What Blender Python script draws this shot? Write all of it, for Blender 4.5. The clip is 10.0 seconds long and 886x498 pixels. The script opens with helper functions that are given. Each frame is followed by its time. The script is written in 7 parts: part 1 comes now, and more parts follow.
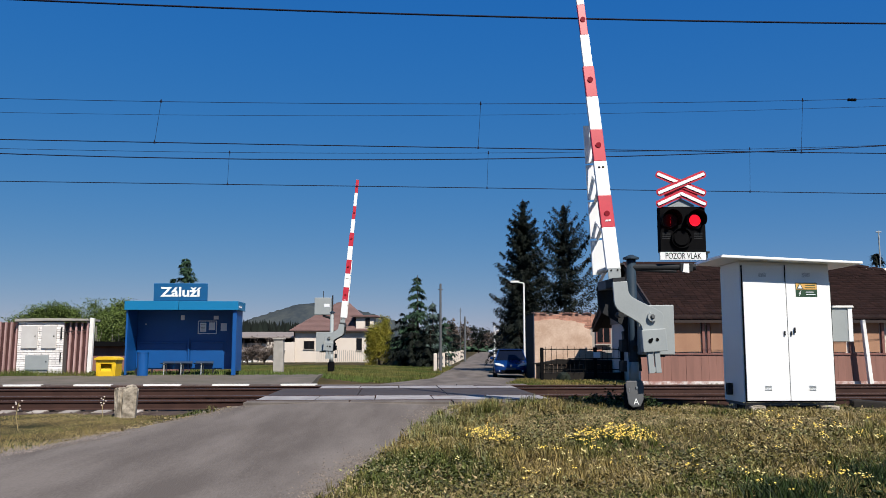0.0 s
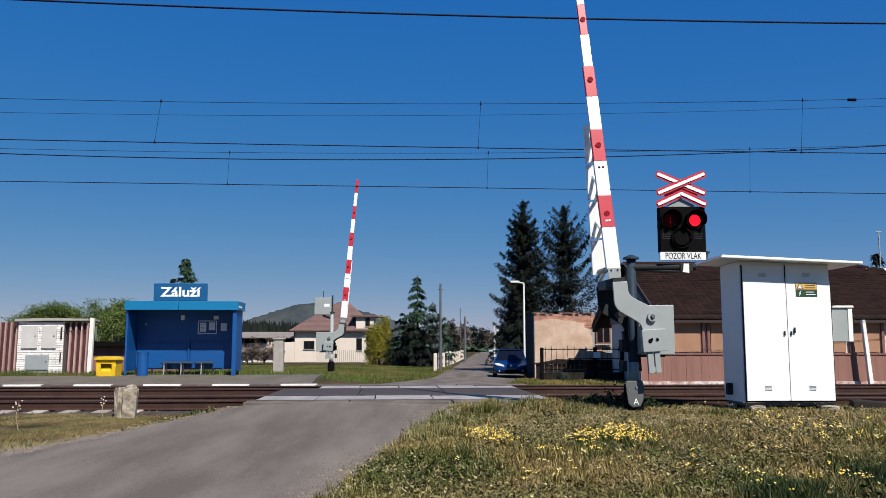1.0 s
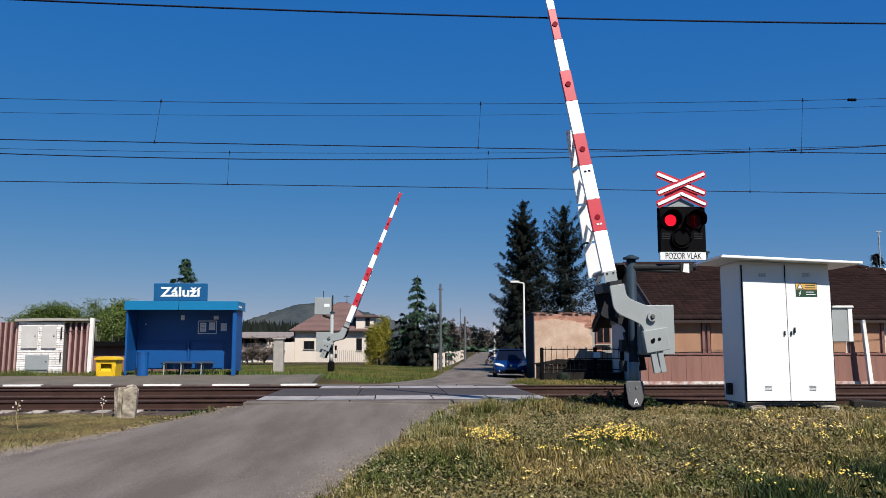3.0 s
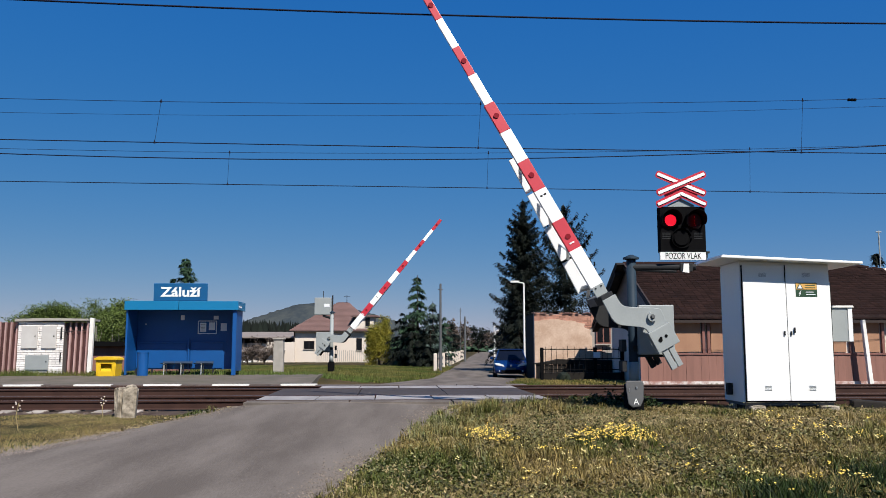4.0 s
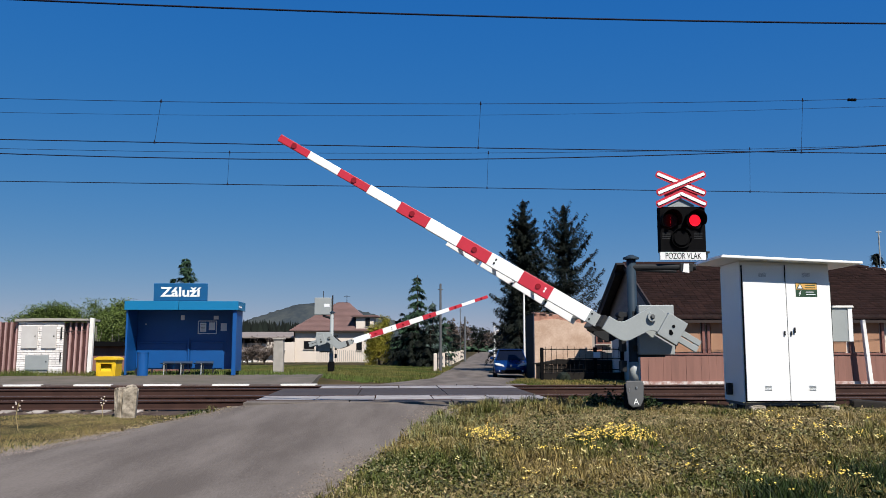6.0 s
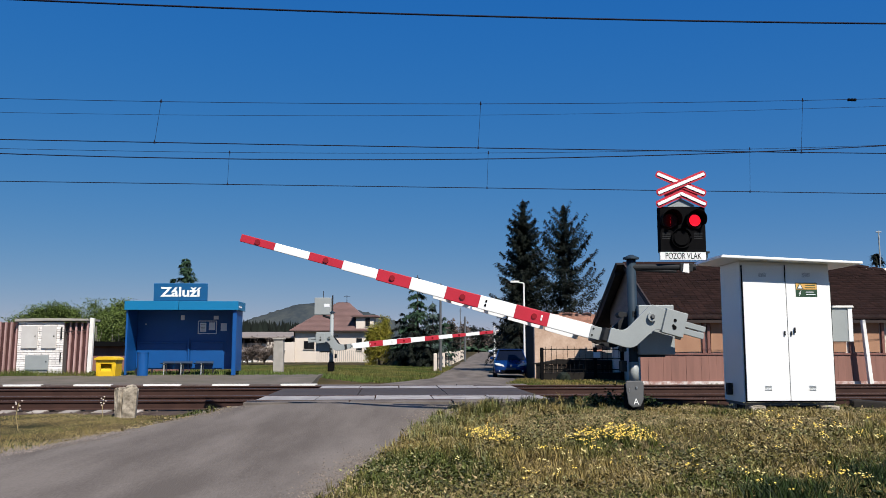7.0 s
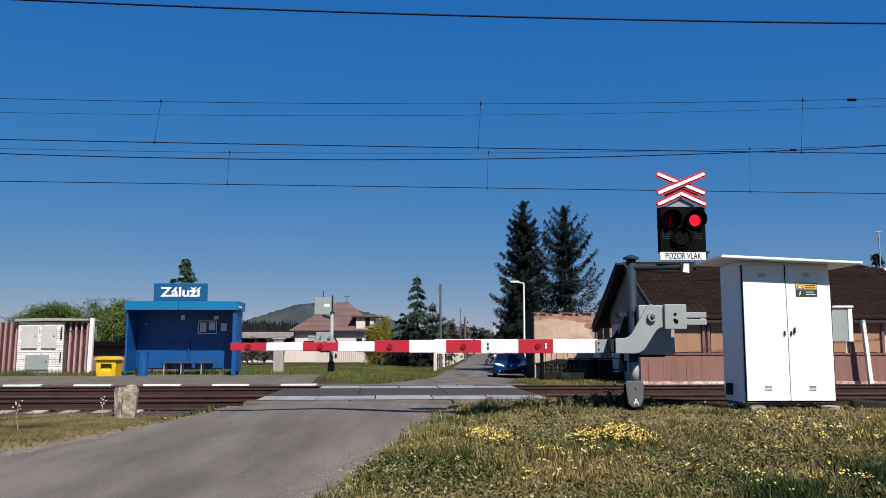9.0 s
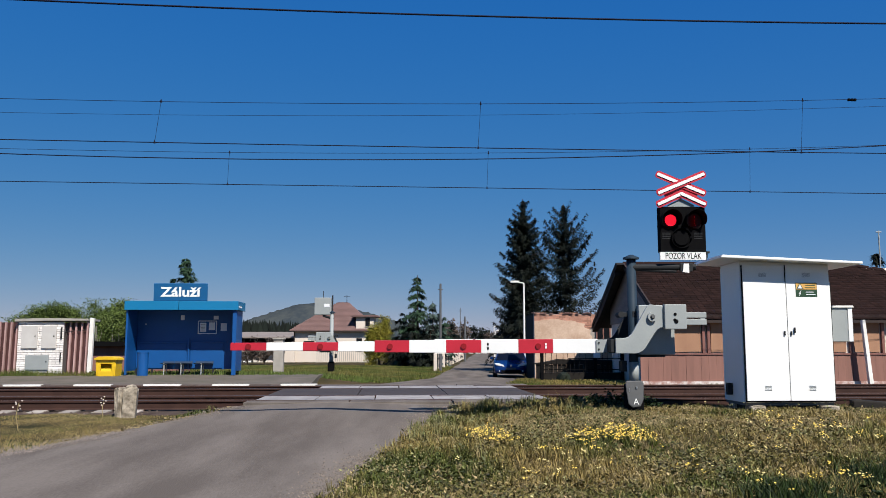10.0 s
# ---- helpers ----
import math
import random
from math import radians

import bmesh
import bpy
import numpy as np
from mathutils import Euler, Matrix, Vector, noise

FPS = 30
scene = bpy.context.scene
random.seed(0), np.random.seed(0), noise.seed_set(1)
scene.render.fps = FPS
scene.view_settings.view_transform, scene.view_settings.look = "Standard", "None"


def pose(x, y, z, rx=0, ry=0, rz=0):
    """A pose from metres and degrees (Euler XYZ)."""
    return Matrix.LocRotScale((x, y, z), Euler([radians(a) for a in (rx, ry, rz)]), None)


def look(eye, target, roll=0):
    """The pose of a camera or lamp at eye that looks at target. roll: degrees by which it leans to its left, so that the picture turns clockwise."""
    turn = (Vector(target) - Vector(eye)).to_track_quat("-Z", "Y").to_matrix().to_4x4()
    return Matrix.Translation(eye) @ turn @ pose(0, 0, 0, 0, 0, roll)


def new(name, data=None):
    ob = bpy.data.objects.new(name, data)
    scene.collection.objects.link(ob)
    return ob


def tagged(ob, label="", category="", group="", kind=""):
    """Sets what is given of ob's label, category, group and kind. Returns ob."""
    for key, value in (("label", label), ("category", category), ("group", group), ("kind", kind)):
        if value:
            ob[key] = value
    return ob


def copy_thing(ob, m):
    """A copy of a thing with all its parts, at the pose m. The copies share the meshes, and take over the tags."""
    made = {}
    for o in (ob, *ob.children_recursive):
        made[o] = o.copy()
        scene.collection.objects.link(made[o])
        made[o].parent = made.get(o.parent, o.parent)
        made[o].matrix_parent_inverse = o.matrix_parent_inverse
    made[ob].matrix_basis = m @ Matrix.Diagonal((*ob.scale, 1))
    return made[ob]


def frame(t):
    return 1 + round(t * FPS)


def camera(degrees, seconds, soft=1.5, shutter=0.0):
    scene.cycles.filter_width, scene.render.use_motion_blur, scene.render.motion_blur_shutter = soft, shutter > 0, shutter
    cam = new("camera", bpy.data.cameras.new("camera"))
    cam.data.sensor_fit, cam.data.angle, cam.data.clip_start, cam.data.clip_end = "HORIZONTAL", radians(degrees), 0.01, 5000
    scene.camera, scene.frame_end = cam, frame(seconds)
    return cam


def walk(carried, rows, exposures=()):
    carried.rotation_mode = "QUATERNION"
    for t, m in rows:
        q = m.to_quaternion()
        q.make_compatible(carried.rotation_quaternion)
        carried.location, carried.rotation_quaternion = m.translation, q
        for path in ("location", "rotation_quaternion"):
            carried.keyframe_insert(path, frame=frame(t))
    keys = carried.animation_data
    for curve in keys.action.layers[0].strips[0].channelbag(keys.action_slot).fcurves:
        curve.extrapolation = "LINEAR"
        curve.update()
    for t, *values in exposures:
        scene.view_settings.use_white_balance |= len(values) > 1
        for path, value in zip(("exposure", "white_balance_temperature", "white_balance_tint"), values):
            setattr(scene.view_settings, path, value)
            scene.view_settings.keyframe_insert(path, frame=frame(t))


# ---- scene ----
cam = camera(56.0, 10.0, soft=0.8)
EYE = (0.0, 0.0, 1.03)
VIEW = pose(*EYE, 90 + 6.69, 0, 0)
walk(cam, [(0.0, VIEW), (10.0, VIEW)], exposures=[(0.0, 0.47), (10.0, 0.47)])

# ---- light: clear spring noon, sun behind the camera and to its right ----
SUN = Vector((0.42, -0.82, 1.06)).normalized()
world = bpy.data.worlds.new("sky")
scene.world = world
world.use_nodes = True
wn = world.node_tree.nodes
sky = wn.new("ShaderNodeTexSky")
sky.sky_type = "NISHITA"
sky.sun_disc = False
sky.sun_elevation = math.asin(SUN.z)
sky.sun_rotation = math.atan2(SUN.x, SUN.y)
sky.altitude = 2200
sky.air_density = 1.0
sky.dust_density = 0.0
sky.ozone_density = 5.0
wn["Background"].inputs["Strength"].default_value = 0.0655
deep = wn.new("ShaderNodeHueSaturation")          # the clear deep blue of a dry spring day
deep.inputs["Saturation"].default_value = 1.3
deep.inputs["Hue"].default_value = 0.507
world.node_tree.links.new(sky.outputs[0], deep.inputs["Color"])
# power and gain per channel flatten the sky's gradient by hand
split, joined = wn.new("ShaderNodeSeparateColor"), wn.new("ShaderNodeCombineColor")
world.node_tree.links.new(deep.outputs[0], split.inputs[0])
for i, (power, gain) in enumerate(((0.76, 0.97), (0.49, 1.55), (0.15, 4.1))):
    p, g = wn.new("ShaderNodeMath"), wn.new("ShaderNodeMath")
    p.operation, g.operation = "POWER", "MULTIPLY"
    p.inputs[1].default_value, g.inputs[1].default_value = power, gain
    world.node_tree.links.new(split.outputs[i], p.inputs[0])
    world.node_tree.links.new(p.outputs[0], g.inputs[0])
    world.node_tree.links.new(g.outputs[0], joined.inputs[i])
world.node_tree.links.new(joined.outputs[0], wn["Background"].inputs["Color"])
sun = new("sun", bpy.data.lights.new("sun", "SUN"))
sun.data.energy = 5.0
sun.data.angle = radians(0.5)
sun.data.color = (1.0, 0.95, 0.87)
sun.matrix_world = look(SUN * 50, (0, 0, 0))

TRACK = 3.7          # degrees by which the railway runs away on the right
TR = Matrix.Rotation(radians(TRACK), 4, "Z")


# ---- materials ----
def mat(name, col, col2=None, rough=0.6, metal=0.0, scale=6.0, fine=60.0, bump=0.15, amount=0.5, emit=0.0, stretch=(1, 1, 1), spec=0.5, local=False):
    """Two colours mixed by a large and a fine noise, with fine relief."""
    m = bpy.data.materials.new(name)
    m.use_nodes = True
    nt = m.node_tree
    b = nt.nodes["Principled BSDF"]
    b.inputs["Roughness"].default_value = rough
    b.inputs["Metallic"].default_value = metal
    b.inputs["Specular IOR Level"].default_value = spec
    col2 = col2 or tuple(c * 0.75 for c in col)
    tc = nt.nodes.new("ShaderNodeTexCoord") if local else nt.nodes.new("ShaderNodeNewGeometry")
    mp = nt.nodes.new("ShaderNodeMapping")
    mp.inputs["Scale"].default_value = stretch
    nt.links.new(tc.outputs["Object" if local else "Position"], mp.inputs["Vector"])
    big, small = nt.nodes.new("ShaderNodeTexNoise"), nt.nodes.new("ShaderNodeTexNoise")
    for n, s in ((big, scale), (small, fine)):
        n.inputs["Scale"].default_value = s
        n.inputs["Detail"].default_value = 4
        nt.links.new(mp.outputs[0], n.inputs["Vector"])
    add = nt.nodes.new("ShaderNodeMath")
    add.operation = "MULTIPLY_ADD"
    add.inputs[1].default_value = 0.4
    nt.links.new(small.outputs["Fac"], add.inputs[0])
    nt.links.new(big.outputs["Fac"], add.inputs[2])
    ramp = nt.nodes.new("ShaderNodeMapRange")
    ramp.inputs["From Min"].default_value = 0.7 - 0.3 / max(amount, 0.05) * 0.5
    ramp.inputs["From Max"].default_value = 0.7 + 0.3 / max(amount, 0.05) * 0.5
    nt.links.new(add.outputs[0], ramp.inputs["Value"])
    mix = nt.nodes.new("ShaderNodeMix")
    mix.data_type = "RGBA"
    mix.inputs["A"].default_value = (*col, 1)
    mix.inputs["B"].default_value = (*col2, 1)
    nt.links.new(ramp.outputs[0], mix.inputs["Factor"])
    nt.links.new(mix.outputs["Result"], b.inputs["Base Color"])
    if bump:
        bp = nt.nodes.new("ShaderNodeBump")
        bp.inputs["Strength"].default_value = bump
        bp.inputs["Distance"].default_value = 0.01
        nt.links.new(small.outputs["Fac"], bp.inputs["Height"])
        nt.links.new(bp.outputs[0], b.inputs["Normal"])
    if emit:
        b.inputs["Emission Color"].default_value = (*col, 1)
        b.inputs["Emission Strength"].default_value = emit
    return m


def vary(m, low=0.75, high=1.2, island=False):
    """Lets brightness vary from piece to piece."""
    nt = m.node_tree
    b = nt.nodes["Principled BSDF"]
    src = b.inputs["Base Color"].links[0].from_socket
    info = nt.nodes.new("ShaderNodeNewGeometry" if island else "ShaderNodeObjectInfo")
    rng = nt.nodes.new("ShaderNodeMapRange")
    rng.inputs["To Min"].default_value, rng.inputs["To Max"].default_value = low, high
    nt.links.new(info.outputs["Random Per Island" if island else "Random"], rng.inputs["Value"])
    hsv = nt.nodes.new("ShaderNodeHueSaturation")
    nt.links.new(rng.outputs[0], hsv.inputs["Value"])
    nt.links.new(src, hsv.inputs["Color"])
    nt.links.new(hsv.outputs[0], b.inputs["Base Color"])
    return m


# Ground is kept dark: shade between the blades is in its colour.
M_GRASS = mat("meadow", (0.024, 0.024, 0.008), (0.075, 0.053, 0.024), rough=0.9, scale=0.5, fine=18, bump=0.8, amount=1.2, spec=0.1)
M_BLADE = vary(mat("grass_blade", (0.068, 0.08, 0.015), (0.21, 0.155, 0.052), rough=0.6, scale=0.6, fine=9, bump=0, amount=1.3, spec=0.2), 0.55, 1.5, True)
M_DRYBLADE = vary(mat("dry_grass", (0.2, 0.15, 0.066), (0.325, 0.258, 0.13), rough=0.7, scale=1.5, fine=20, bump=0, amount=0.9, spec=0.2), 0.6, 1.4, True)
M_WEED = vary(mat("weed_leaf", (0.048, 0.058, 0.012), (0.172, 0.126, 0.045), rough=0.55, scale=0.6, fine=9, bump=0, amount=1.3, spec=0.3), 0.35, 1.7, True)
M_LAWN = vary(mat("lawn_blade", (0.054, 0.08, 0.014), (0.14, 0.122, 0.037), rough=0.6, scale=0.35, fine=5, bump=0, amount=1.2, spec=0.2), 0.5, 1.5, True)
M_YELLOW = vary(mat("yellow_petal", (0.66, 0.49, 0.09), (0.56, 0.37, 0.04), rough=0.6, bump=0), 0.8, 1.2, True)
M_PALE = mat("pale_petal", (0.58, 0.5, 0.22), (0.48, 0.4, 0.13), rough=0.6, bump=0)
M_ASPHALT = mat("asphalt", (0.097, 0.082, 0.071), (0.158, 0.136, 0.119), rough=0.95, scale=1.1, fine=45, bump=0.6, amount=0.95, spec=0.1, stretch=(1.3, 0.3, 1))
M_BALLAST = mat("ballast", (0.0415, 0.0282, 0.0224), (0.0789, 0.0564, 0.044), rough=0.9, scale=4, fine=28, bump=1.0, amount=0.9, spec=0.2)
M_STONE = vary(mat("track_stone", (0.0747, 0.0498, 0.039), (0.141, 0.108, 0.0871), rough=0.9, scale=8, fine=60, bump=0.3, spec=0.2), 0.5, 1.5, True)
M_RAIL = mat("rusty_rail", (0.032, 0.0165, 0.0135), (0.06, 0.03, 0.0225), spec=0.2, rough=0.8, metal=0.1, scale=3, fine=50, bump=0.2)
M_RAILTOP = mat("polished_rail", (0.33, 0.30, 0.28), (0.22, 0.18, 0.16), rough=0.35, metal=0.9, scale=2, fine=40, bump=0.05)
M_SLEEPER = vary(mat("concrete_sleeper", (0.515, 0.465, 0.407), (0.315, 0.266, 0.224), rough=0.85, scale=5, fine=50, bump=0.3), 0.6, 1.15)
M_CONCRETE = mat("concrete", (0.382, 0.357, 0.32), (0.249, 0.228, 0.199), rough=0.85, scale=3, fine=50, bump=0.3)
M_SLAB = vary(mat("crossing_slab", (0.315, 0.295, 0.282), (0.207, 0.191, 0.183), rough=0.8, scale=2.5, fine=60, bump=0.25, amount=0.8), 0.8, 1.1)
M_RUBBER = mat("crossing_asphalt", (0.0299, 0.0224, 0.0208), (0.0498, 0.039, 0.0349), rough=0.85, scale=2, fine=60, bump=0.3)
M_PLATFORM = mat("platform_gravel", (0.129, 0.104, 0.083), (0.0789, 0.0706, 0.0481), rough=0.9, scale=1.4, fine=40, bump=0.5, amount=0.8)
M_EDGE = vary(mat("stained_edge_concrete", (0.108, 0.0813, 0.0681), (0.0706, 0.0515, 0.0432), rough=0.9, scale=4, fine=40, bump=0.3), 0.85, 1.15)
M_PAINT = mat("white_road_paint", (0.78, 0.77, 0.74), (0.66, 0.63, 0.58), rough=0.6, scale=3, fine=40)
M_WHITE = mat("white_enamel", (0.80, 0.80, 0.79), (0.74, 0.74, 0.72), rough=0.4, scale=1.2, fine=30, bump=0.04)
M_RED = mat("red_enamel", (0.481, 0.0183, 0.0373), (0.398, 0.0166, 0.0299), rough=0.4, scale=4, fine=40, bump=0.03)
M_DARKRED = mat("red_reflector", (0.249, 0.00996, 0.0149), (0.183, 0.0083, 0.00996), rough=0.25, bump=0)
M_GREY = mat("grey_enamel", (0.299, 0.32, 0.315), (0.241, 0.261, 0.261), rough=0.5, scale=2.5, fine=40, bump=0.05)
M_POLE = mat("blue_grey_enamel", (0.0216, 0.0382, 0.0564), (0.0149, 0.0266, 0.0398), spec=0.15, rough=0.6, scale=3, fine=40, bump=0.08)
M_DARK = mat("dark_grey_iron", (0.0149, 0.0166, 0.0191), (0.0266, 0.0266, 0.0274), spec=0.2, rough=0.7, scale=5, fine=60, bump=0.2)
M_SHIELD = mat("grey_shield", (0.0706, 0.0747, 0.0789), (0.0996, 0.0996, 0.0996), rough=0.6, scale=5, fine=50, bump=0.15)
M_BLACK = mat("matt_black", (0.00415, 0.00415, 0.00498), (0.00747, 0.00747, 0.00747), rough=0.95, spec=0.03, scale=5, fine=60, bump=0.05)
M_LENS = mat("dark_red_lens", (0.0166, 0.00083, 0.00125), (0.00996, 0.00083, 0.00083), rough=0.4, bump=0, spec=0.1)
M_GLOW = mat("lit_red_lens", (0.92, 0.006, 0.022), (0.70, 0.004, 0.014), rough=0.3, scale=25, bump=0, amount=1.0, emit=0.75)
M_BLUE = mat("blue_sheet", (0.00249, 0.073, 0.257), (0.00249, 0.0598, 0.216), rough=0.45, scale=1.5, fine=30, bump=0.05)
M_BLUELIGHT = mat("light_blue_fascia", (0.00415, 0.158, 0.332), (0.00415, 0.141, 0.299), rough=0.4, scale=1.5, fine=30, bump=0.03)
M_SIGN = mat("sign_blue", (0.00415, 0.083, 0.216), (0.00415, 0.0747, 0.195), rough=0.4, bump=0.02)
M_SEAT = mat("dark_blue_wire", (0.00664, 0.0249, 0.0622), (0.00498, 0.0183, 0.0456), rough=0.6, bump=0.1)
M_YBIN = mat("yellow_plastic", (0.664, 0.432, 0.00996), (0.598, 0.373, 0.0083), rough=0.5, bump=0.05)
M_WBRICK = vary(mat("white_brick", (0.84, 0.81, 0.78), (0.70, 0.65, 0.62), rough=0.8, scale=8, fine=60, bump=0.3), 0.8, 1.12)
M_JOINT = mat("dark_joint", (0.133, 0.108, 0.0996), (0.0913, 0.0747, 0.0706), rough=0.9)
M_OLDSTONE = mat("weathered_stone", (0.42, 0.36, 0.28), (0.13, 0.105, 0.075), rough=0.9, scale=9, fine=60, bump=0.5, amount=0.9)
# Tarred timber, also used where shade is put into the colour.
M_TARSHADE = vary(mat("tar_and_shade", (0.0133, 0.0116, 0.0108), (0.0232, 0.0199, 0.0166), rough=0.8, scale=3, fine=40, spec=0.15), 0.7, 1.4)
M_HATCH = mat("pale_hatch_paint", (0.515, 0.498, 0.473), (0.448, 0.423, 0.398), rough=0.6, scale=3, fine=40)
M_PALEWEED = vary(mat("pale_weed_leaf", (0.15, 0.155, 0.055), (0.25, 0.235, 0.11), rough=0.6, scale=0.7, fine=9, bump=0, spec=0.2), 0.6, 1.4, True)
M_RUSSET = vary(mat("russet_weed", (0.199, 0.083, 0.0415), (0.249, 0.158, 0.0747), rough=0.7, scale=2, fine=12, bump=0), 0.5, 1.4, True)
M_GRIT = vary(mat("road_grit", (0.1, 0.08, 0.064), (0.18, 0.145, 0.115), rough=0.9, scale=4, fine=30, bump=0), 0.5, 1.4, True)
M_PALEGRIT = vary(mat("pale_crushed_stone", (0.21, 0.175, 0.155), (0.14, 0.118, 0.105), rough=0.9, scale=4, fine=30, bump=0), 0.55, 1.3, True)
M_MORTAR = mat("mortar", (0.332, 0.299, 0.274), (0.249, 0.224, 0.199), rough=0.9)
M_CORR = mat("brown_corrugated", (0.224, 0.0954, 0.0747), (0.149, 0.0622, 0.0498), rough=0.6, scale=3, fine=40, stretch=(3, 3, 0.6))
M_CREAM = mat("cream_plaster", (0.647, 0.573, 0.498), (0.564, 0.481, 0.407), rough=0.85, scale=0.7, fine=25, bump=0.15)
M_BEIGE = mat("worn_plaster", (0.564, 0.415, 0.315), (0.415, 0.282, 0.199), rough=0.9, scale=1.6, fine=12, bump=0.4, amount=0.9)
M_BRICK = vary(mat("red_brick", (0.432, 0.224, 0.158), (0.332, 0.158, 0.108), rough=0.85, scale=8, fine=60, bump=0.3), 0.75, 1.25)
M_TILE = vary(mat("brown_roof_tile", (0.02, 0.0098, 0.0086), (0.012, 0.0065, 0.006), rough=0.85, spec=0.08, scale=1.0, fine=40, bump=0.2), 0.75, 1.3, True)
M_REDTILE = vary(mat("faded_red_tile", (0.166, 0.093, 0.083), (0.104, 0.0598, 0.0548), rough=0.8, scale=0.8, fine=30, bump=0.2), 0.8, 1.2)
# Rib faces of the maroon fence: sunlight is put into the pale colour.
M_RIBLIT = vary(mat("pink_lit_rib", (0.44, 0.29, 0.27), (0.3, 0.17, 0.155), rough=0.8, scale=3, fine=40, stretch=(3, 3, 0.6)), 0.85, 1.15)
M_PALEBARK = mat("pale_bark", (0.299, 0.274, 0.241), (0.166, 0.149, 0.124), rough=0.9, scale=6, fine=30, bump=0.3)
M_OLDROOF = mat("weathered_felt_roof", (0.249, 0.212, 0.187), (0.158, 0.129, 0.112), rough=0.9, scale=1.5, fine=20, stretch=(0.4, 1, 3))
# Recesses between the fence ribs: shade is put into the dark colour.
M_RIBSHADE = mat("maroon_rib_shade", (0.0706, 0.0266, 0.0249), (0.0456, 0.0183, 0.0166), rough=0.5, scale=3, fine=40, stretch=(3, 3, 0.6))
M_LUSH = vary(mat("lush_grass", (0.009, 0.019, 0.004), (0.022, 0.038, 0.008), rough=0.6, scale=0.8, fine=8, bump=0, spec=0.2), 0.5, 1.5, True)
M_TAN = mat("tan_board", (0.349, 0.191, 0.112), (0.274, 0.141, 0.083), rough=0.8, scale=1.5, fine=30, stretch=(2, 2, 0.6))
M_REDWOOD = vary(mat("reddish_board", (0.257, 0.124, 0.0954), (0.191, 0.0913, 0.0706), rough=0.8, scale=2, fine=40, stretch=(3, 3, 0.4)), 0.93, 1.06)
M_WOODDARK = mat("dark_wood", (0.0249, 0.0133, 0.0108), (0.0166, 0.00996, 0.0083), rough=0.8, scale=3, fine=40)
M_PLINTH = mat("crumbling_plinth", (0.647, 0.581, 0.548), (0.349, 0.199, 0.166), rough=0.9, scale=5, fine=30, bump=0.5, amount=1.5)
M_GLASS = mat("dark_pane", (0.00664, 0.00747, 0.00913), (0.00996, 0.0116, 0.0141), spec=0.2, rough=0.12, bump=0)
M_CARGLASS = mat("car_glass", (0.004, 0.006, 0.012), (0.006, 0.008, 0.016), spec=0.06, rough=0.15, bump=0)
M_CARBLUE = mat("blue_car_paint", (0.00498, 0.0291, 0.124), (0.00415, 0.0249, 0.108), rough=0.22, metal=0.2, bump=0)
M_CARWHITE = mat("white_car_paint", (0.7, 0.7, 0.7), (0.65, 0.65, 0.65), rough=0.3, bump=0)
M_TYRE = mat("tyre_rubber", (0.0166, 0.0166, 0.0166), (0.0249, 0.0249, 0.0249), rough=0.85)
M_CHROME = mat("silver_metal", (0.6, 0.6, 0.6), (0.5, 0.5, 0.5), rough=0.3, metal=0.9, bump=0)
M_LAMPGLASS = mat("headlamp_glass", (0.75, 0.77, 0.8), (0.6, 0.62, 0.65), rough=0.15, bump=0)
M_BARK = mat("bark", (0.0581, 0.0415, 0.0307), (0.0373, 0.0274, 0.0216), rough=0.9, scale=6, fine=50, bump=0.5, stretch=(2, 2, 0.5))
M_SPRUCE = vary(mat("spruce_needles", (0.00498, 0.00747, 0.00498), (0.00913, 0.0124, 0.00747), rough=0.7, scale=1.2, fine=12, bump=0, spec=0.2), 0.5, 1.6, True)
M_BLUEFIR = vary(mat("blue_spruce_needles", (0.0415, 0.0706, 0.0581), (0.0996, 0.133, 0.116), rough=0.7, scale=1.0, fine=12, bump=0, spec=0.2), 0.5, 1.5, True)
# Self-shading of the far trees is put into this near-black green.
M_FARWOOD = vary(mat("far_conifers", (0.005, 0.008, 0.006), (0.009, 0.012, 0.009), rough=0.8, scale=0.3, fine=4, bump=0, spec=0.1), 0.6, 1.4, True)
M_FIR = vary(mat("fir_needles", (0.0216, 0.0515, 0.0249), (0.0415, 0.0764, 0.0432), rough=0.7, scale=1.0, fine=12, bump=0, spec=0.2), 0.5, 1.5, True)
M_LEAF = vary(mat("spring_leaf", (0.058, 0.088, 0.018), (0.1, 0.135, 0.03), rough=0.6, scale=0.8, fine=8, bump=0, spec=0.2), 0.7, 1.25, True)
M_WILLOW = vary(mat("yellow_green_leaf", (0.24, 0.205, 0.022), (0.17, 0.165, 0.02), rough=0.6, scale=0.8, fine=8, bump=0, spec=0.2), 0.6, 1.35, True)
M_TWIG = vary(mat("brown_twig", (0.0622, 0.0456, 0.0349), (0.0913, 0.0647, 0.0481), rough=0.8, scale=1, fine=10, bump=0), 0.6, 1.3, True)
# The blue haze of distance is put into the hill's colour.
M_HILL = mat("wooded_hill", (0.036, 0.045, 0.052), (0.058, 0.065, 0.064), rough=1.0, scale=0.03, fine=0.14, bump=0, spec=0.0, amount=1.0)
M_WIRE = mat("wire", (0.006, 0.006, 0.014), (0.008, 0.008, 0.018), rough=0.7, spec=0.1, bump=0)
M_PAPER = mat("paper", (0.75, 0.76, 0.78), (0.68, 0.7, 0.72), rough=0.6, bump=0)
M_ORANGE = mat("orange_print", (0.622, 0.349, 0.0996), (0.581, 0.332, 0.083), rough=0.5, bump=0)
M_GREENP = mat("dark_green_print", (0.0166, 0.0581, 0.0249), (0.0166, 0.0498, 0.0249), rough=0.5, bump=0)


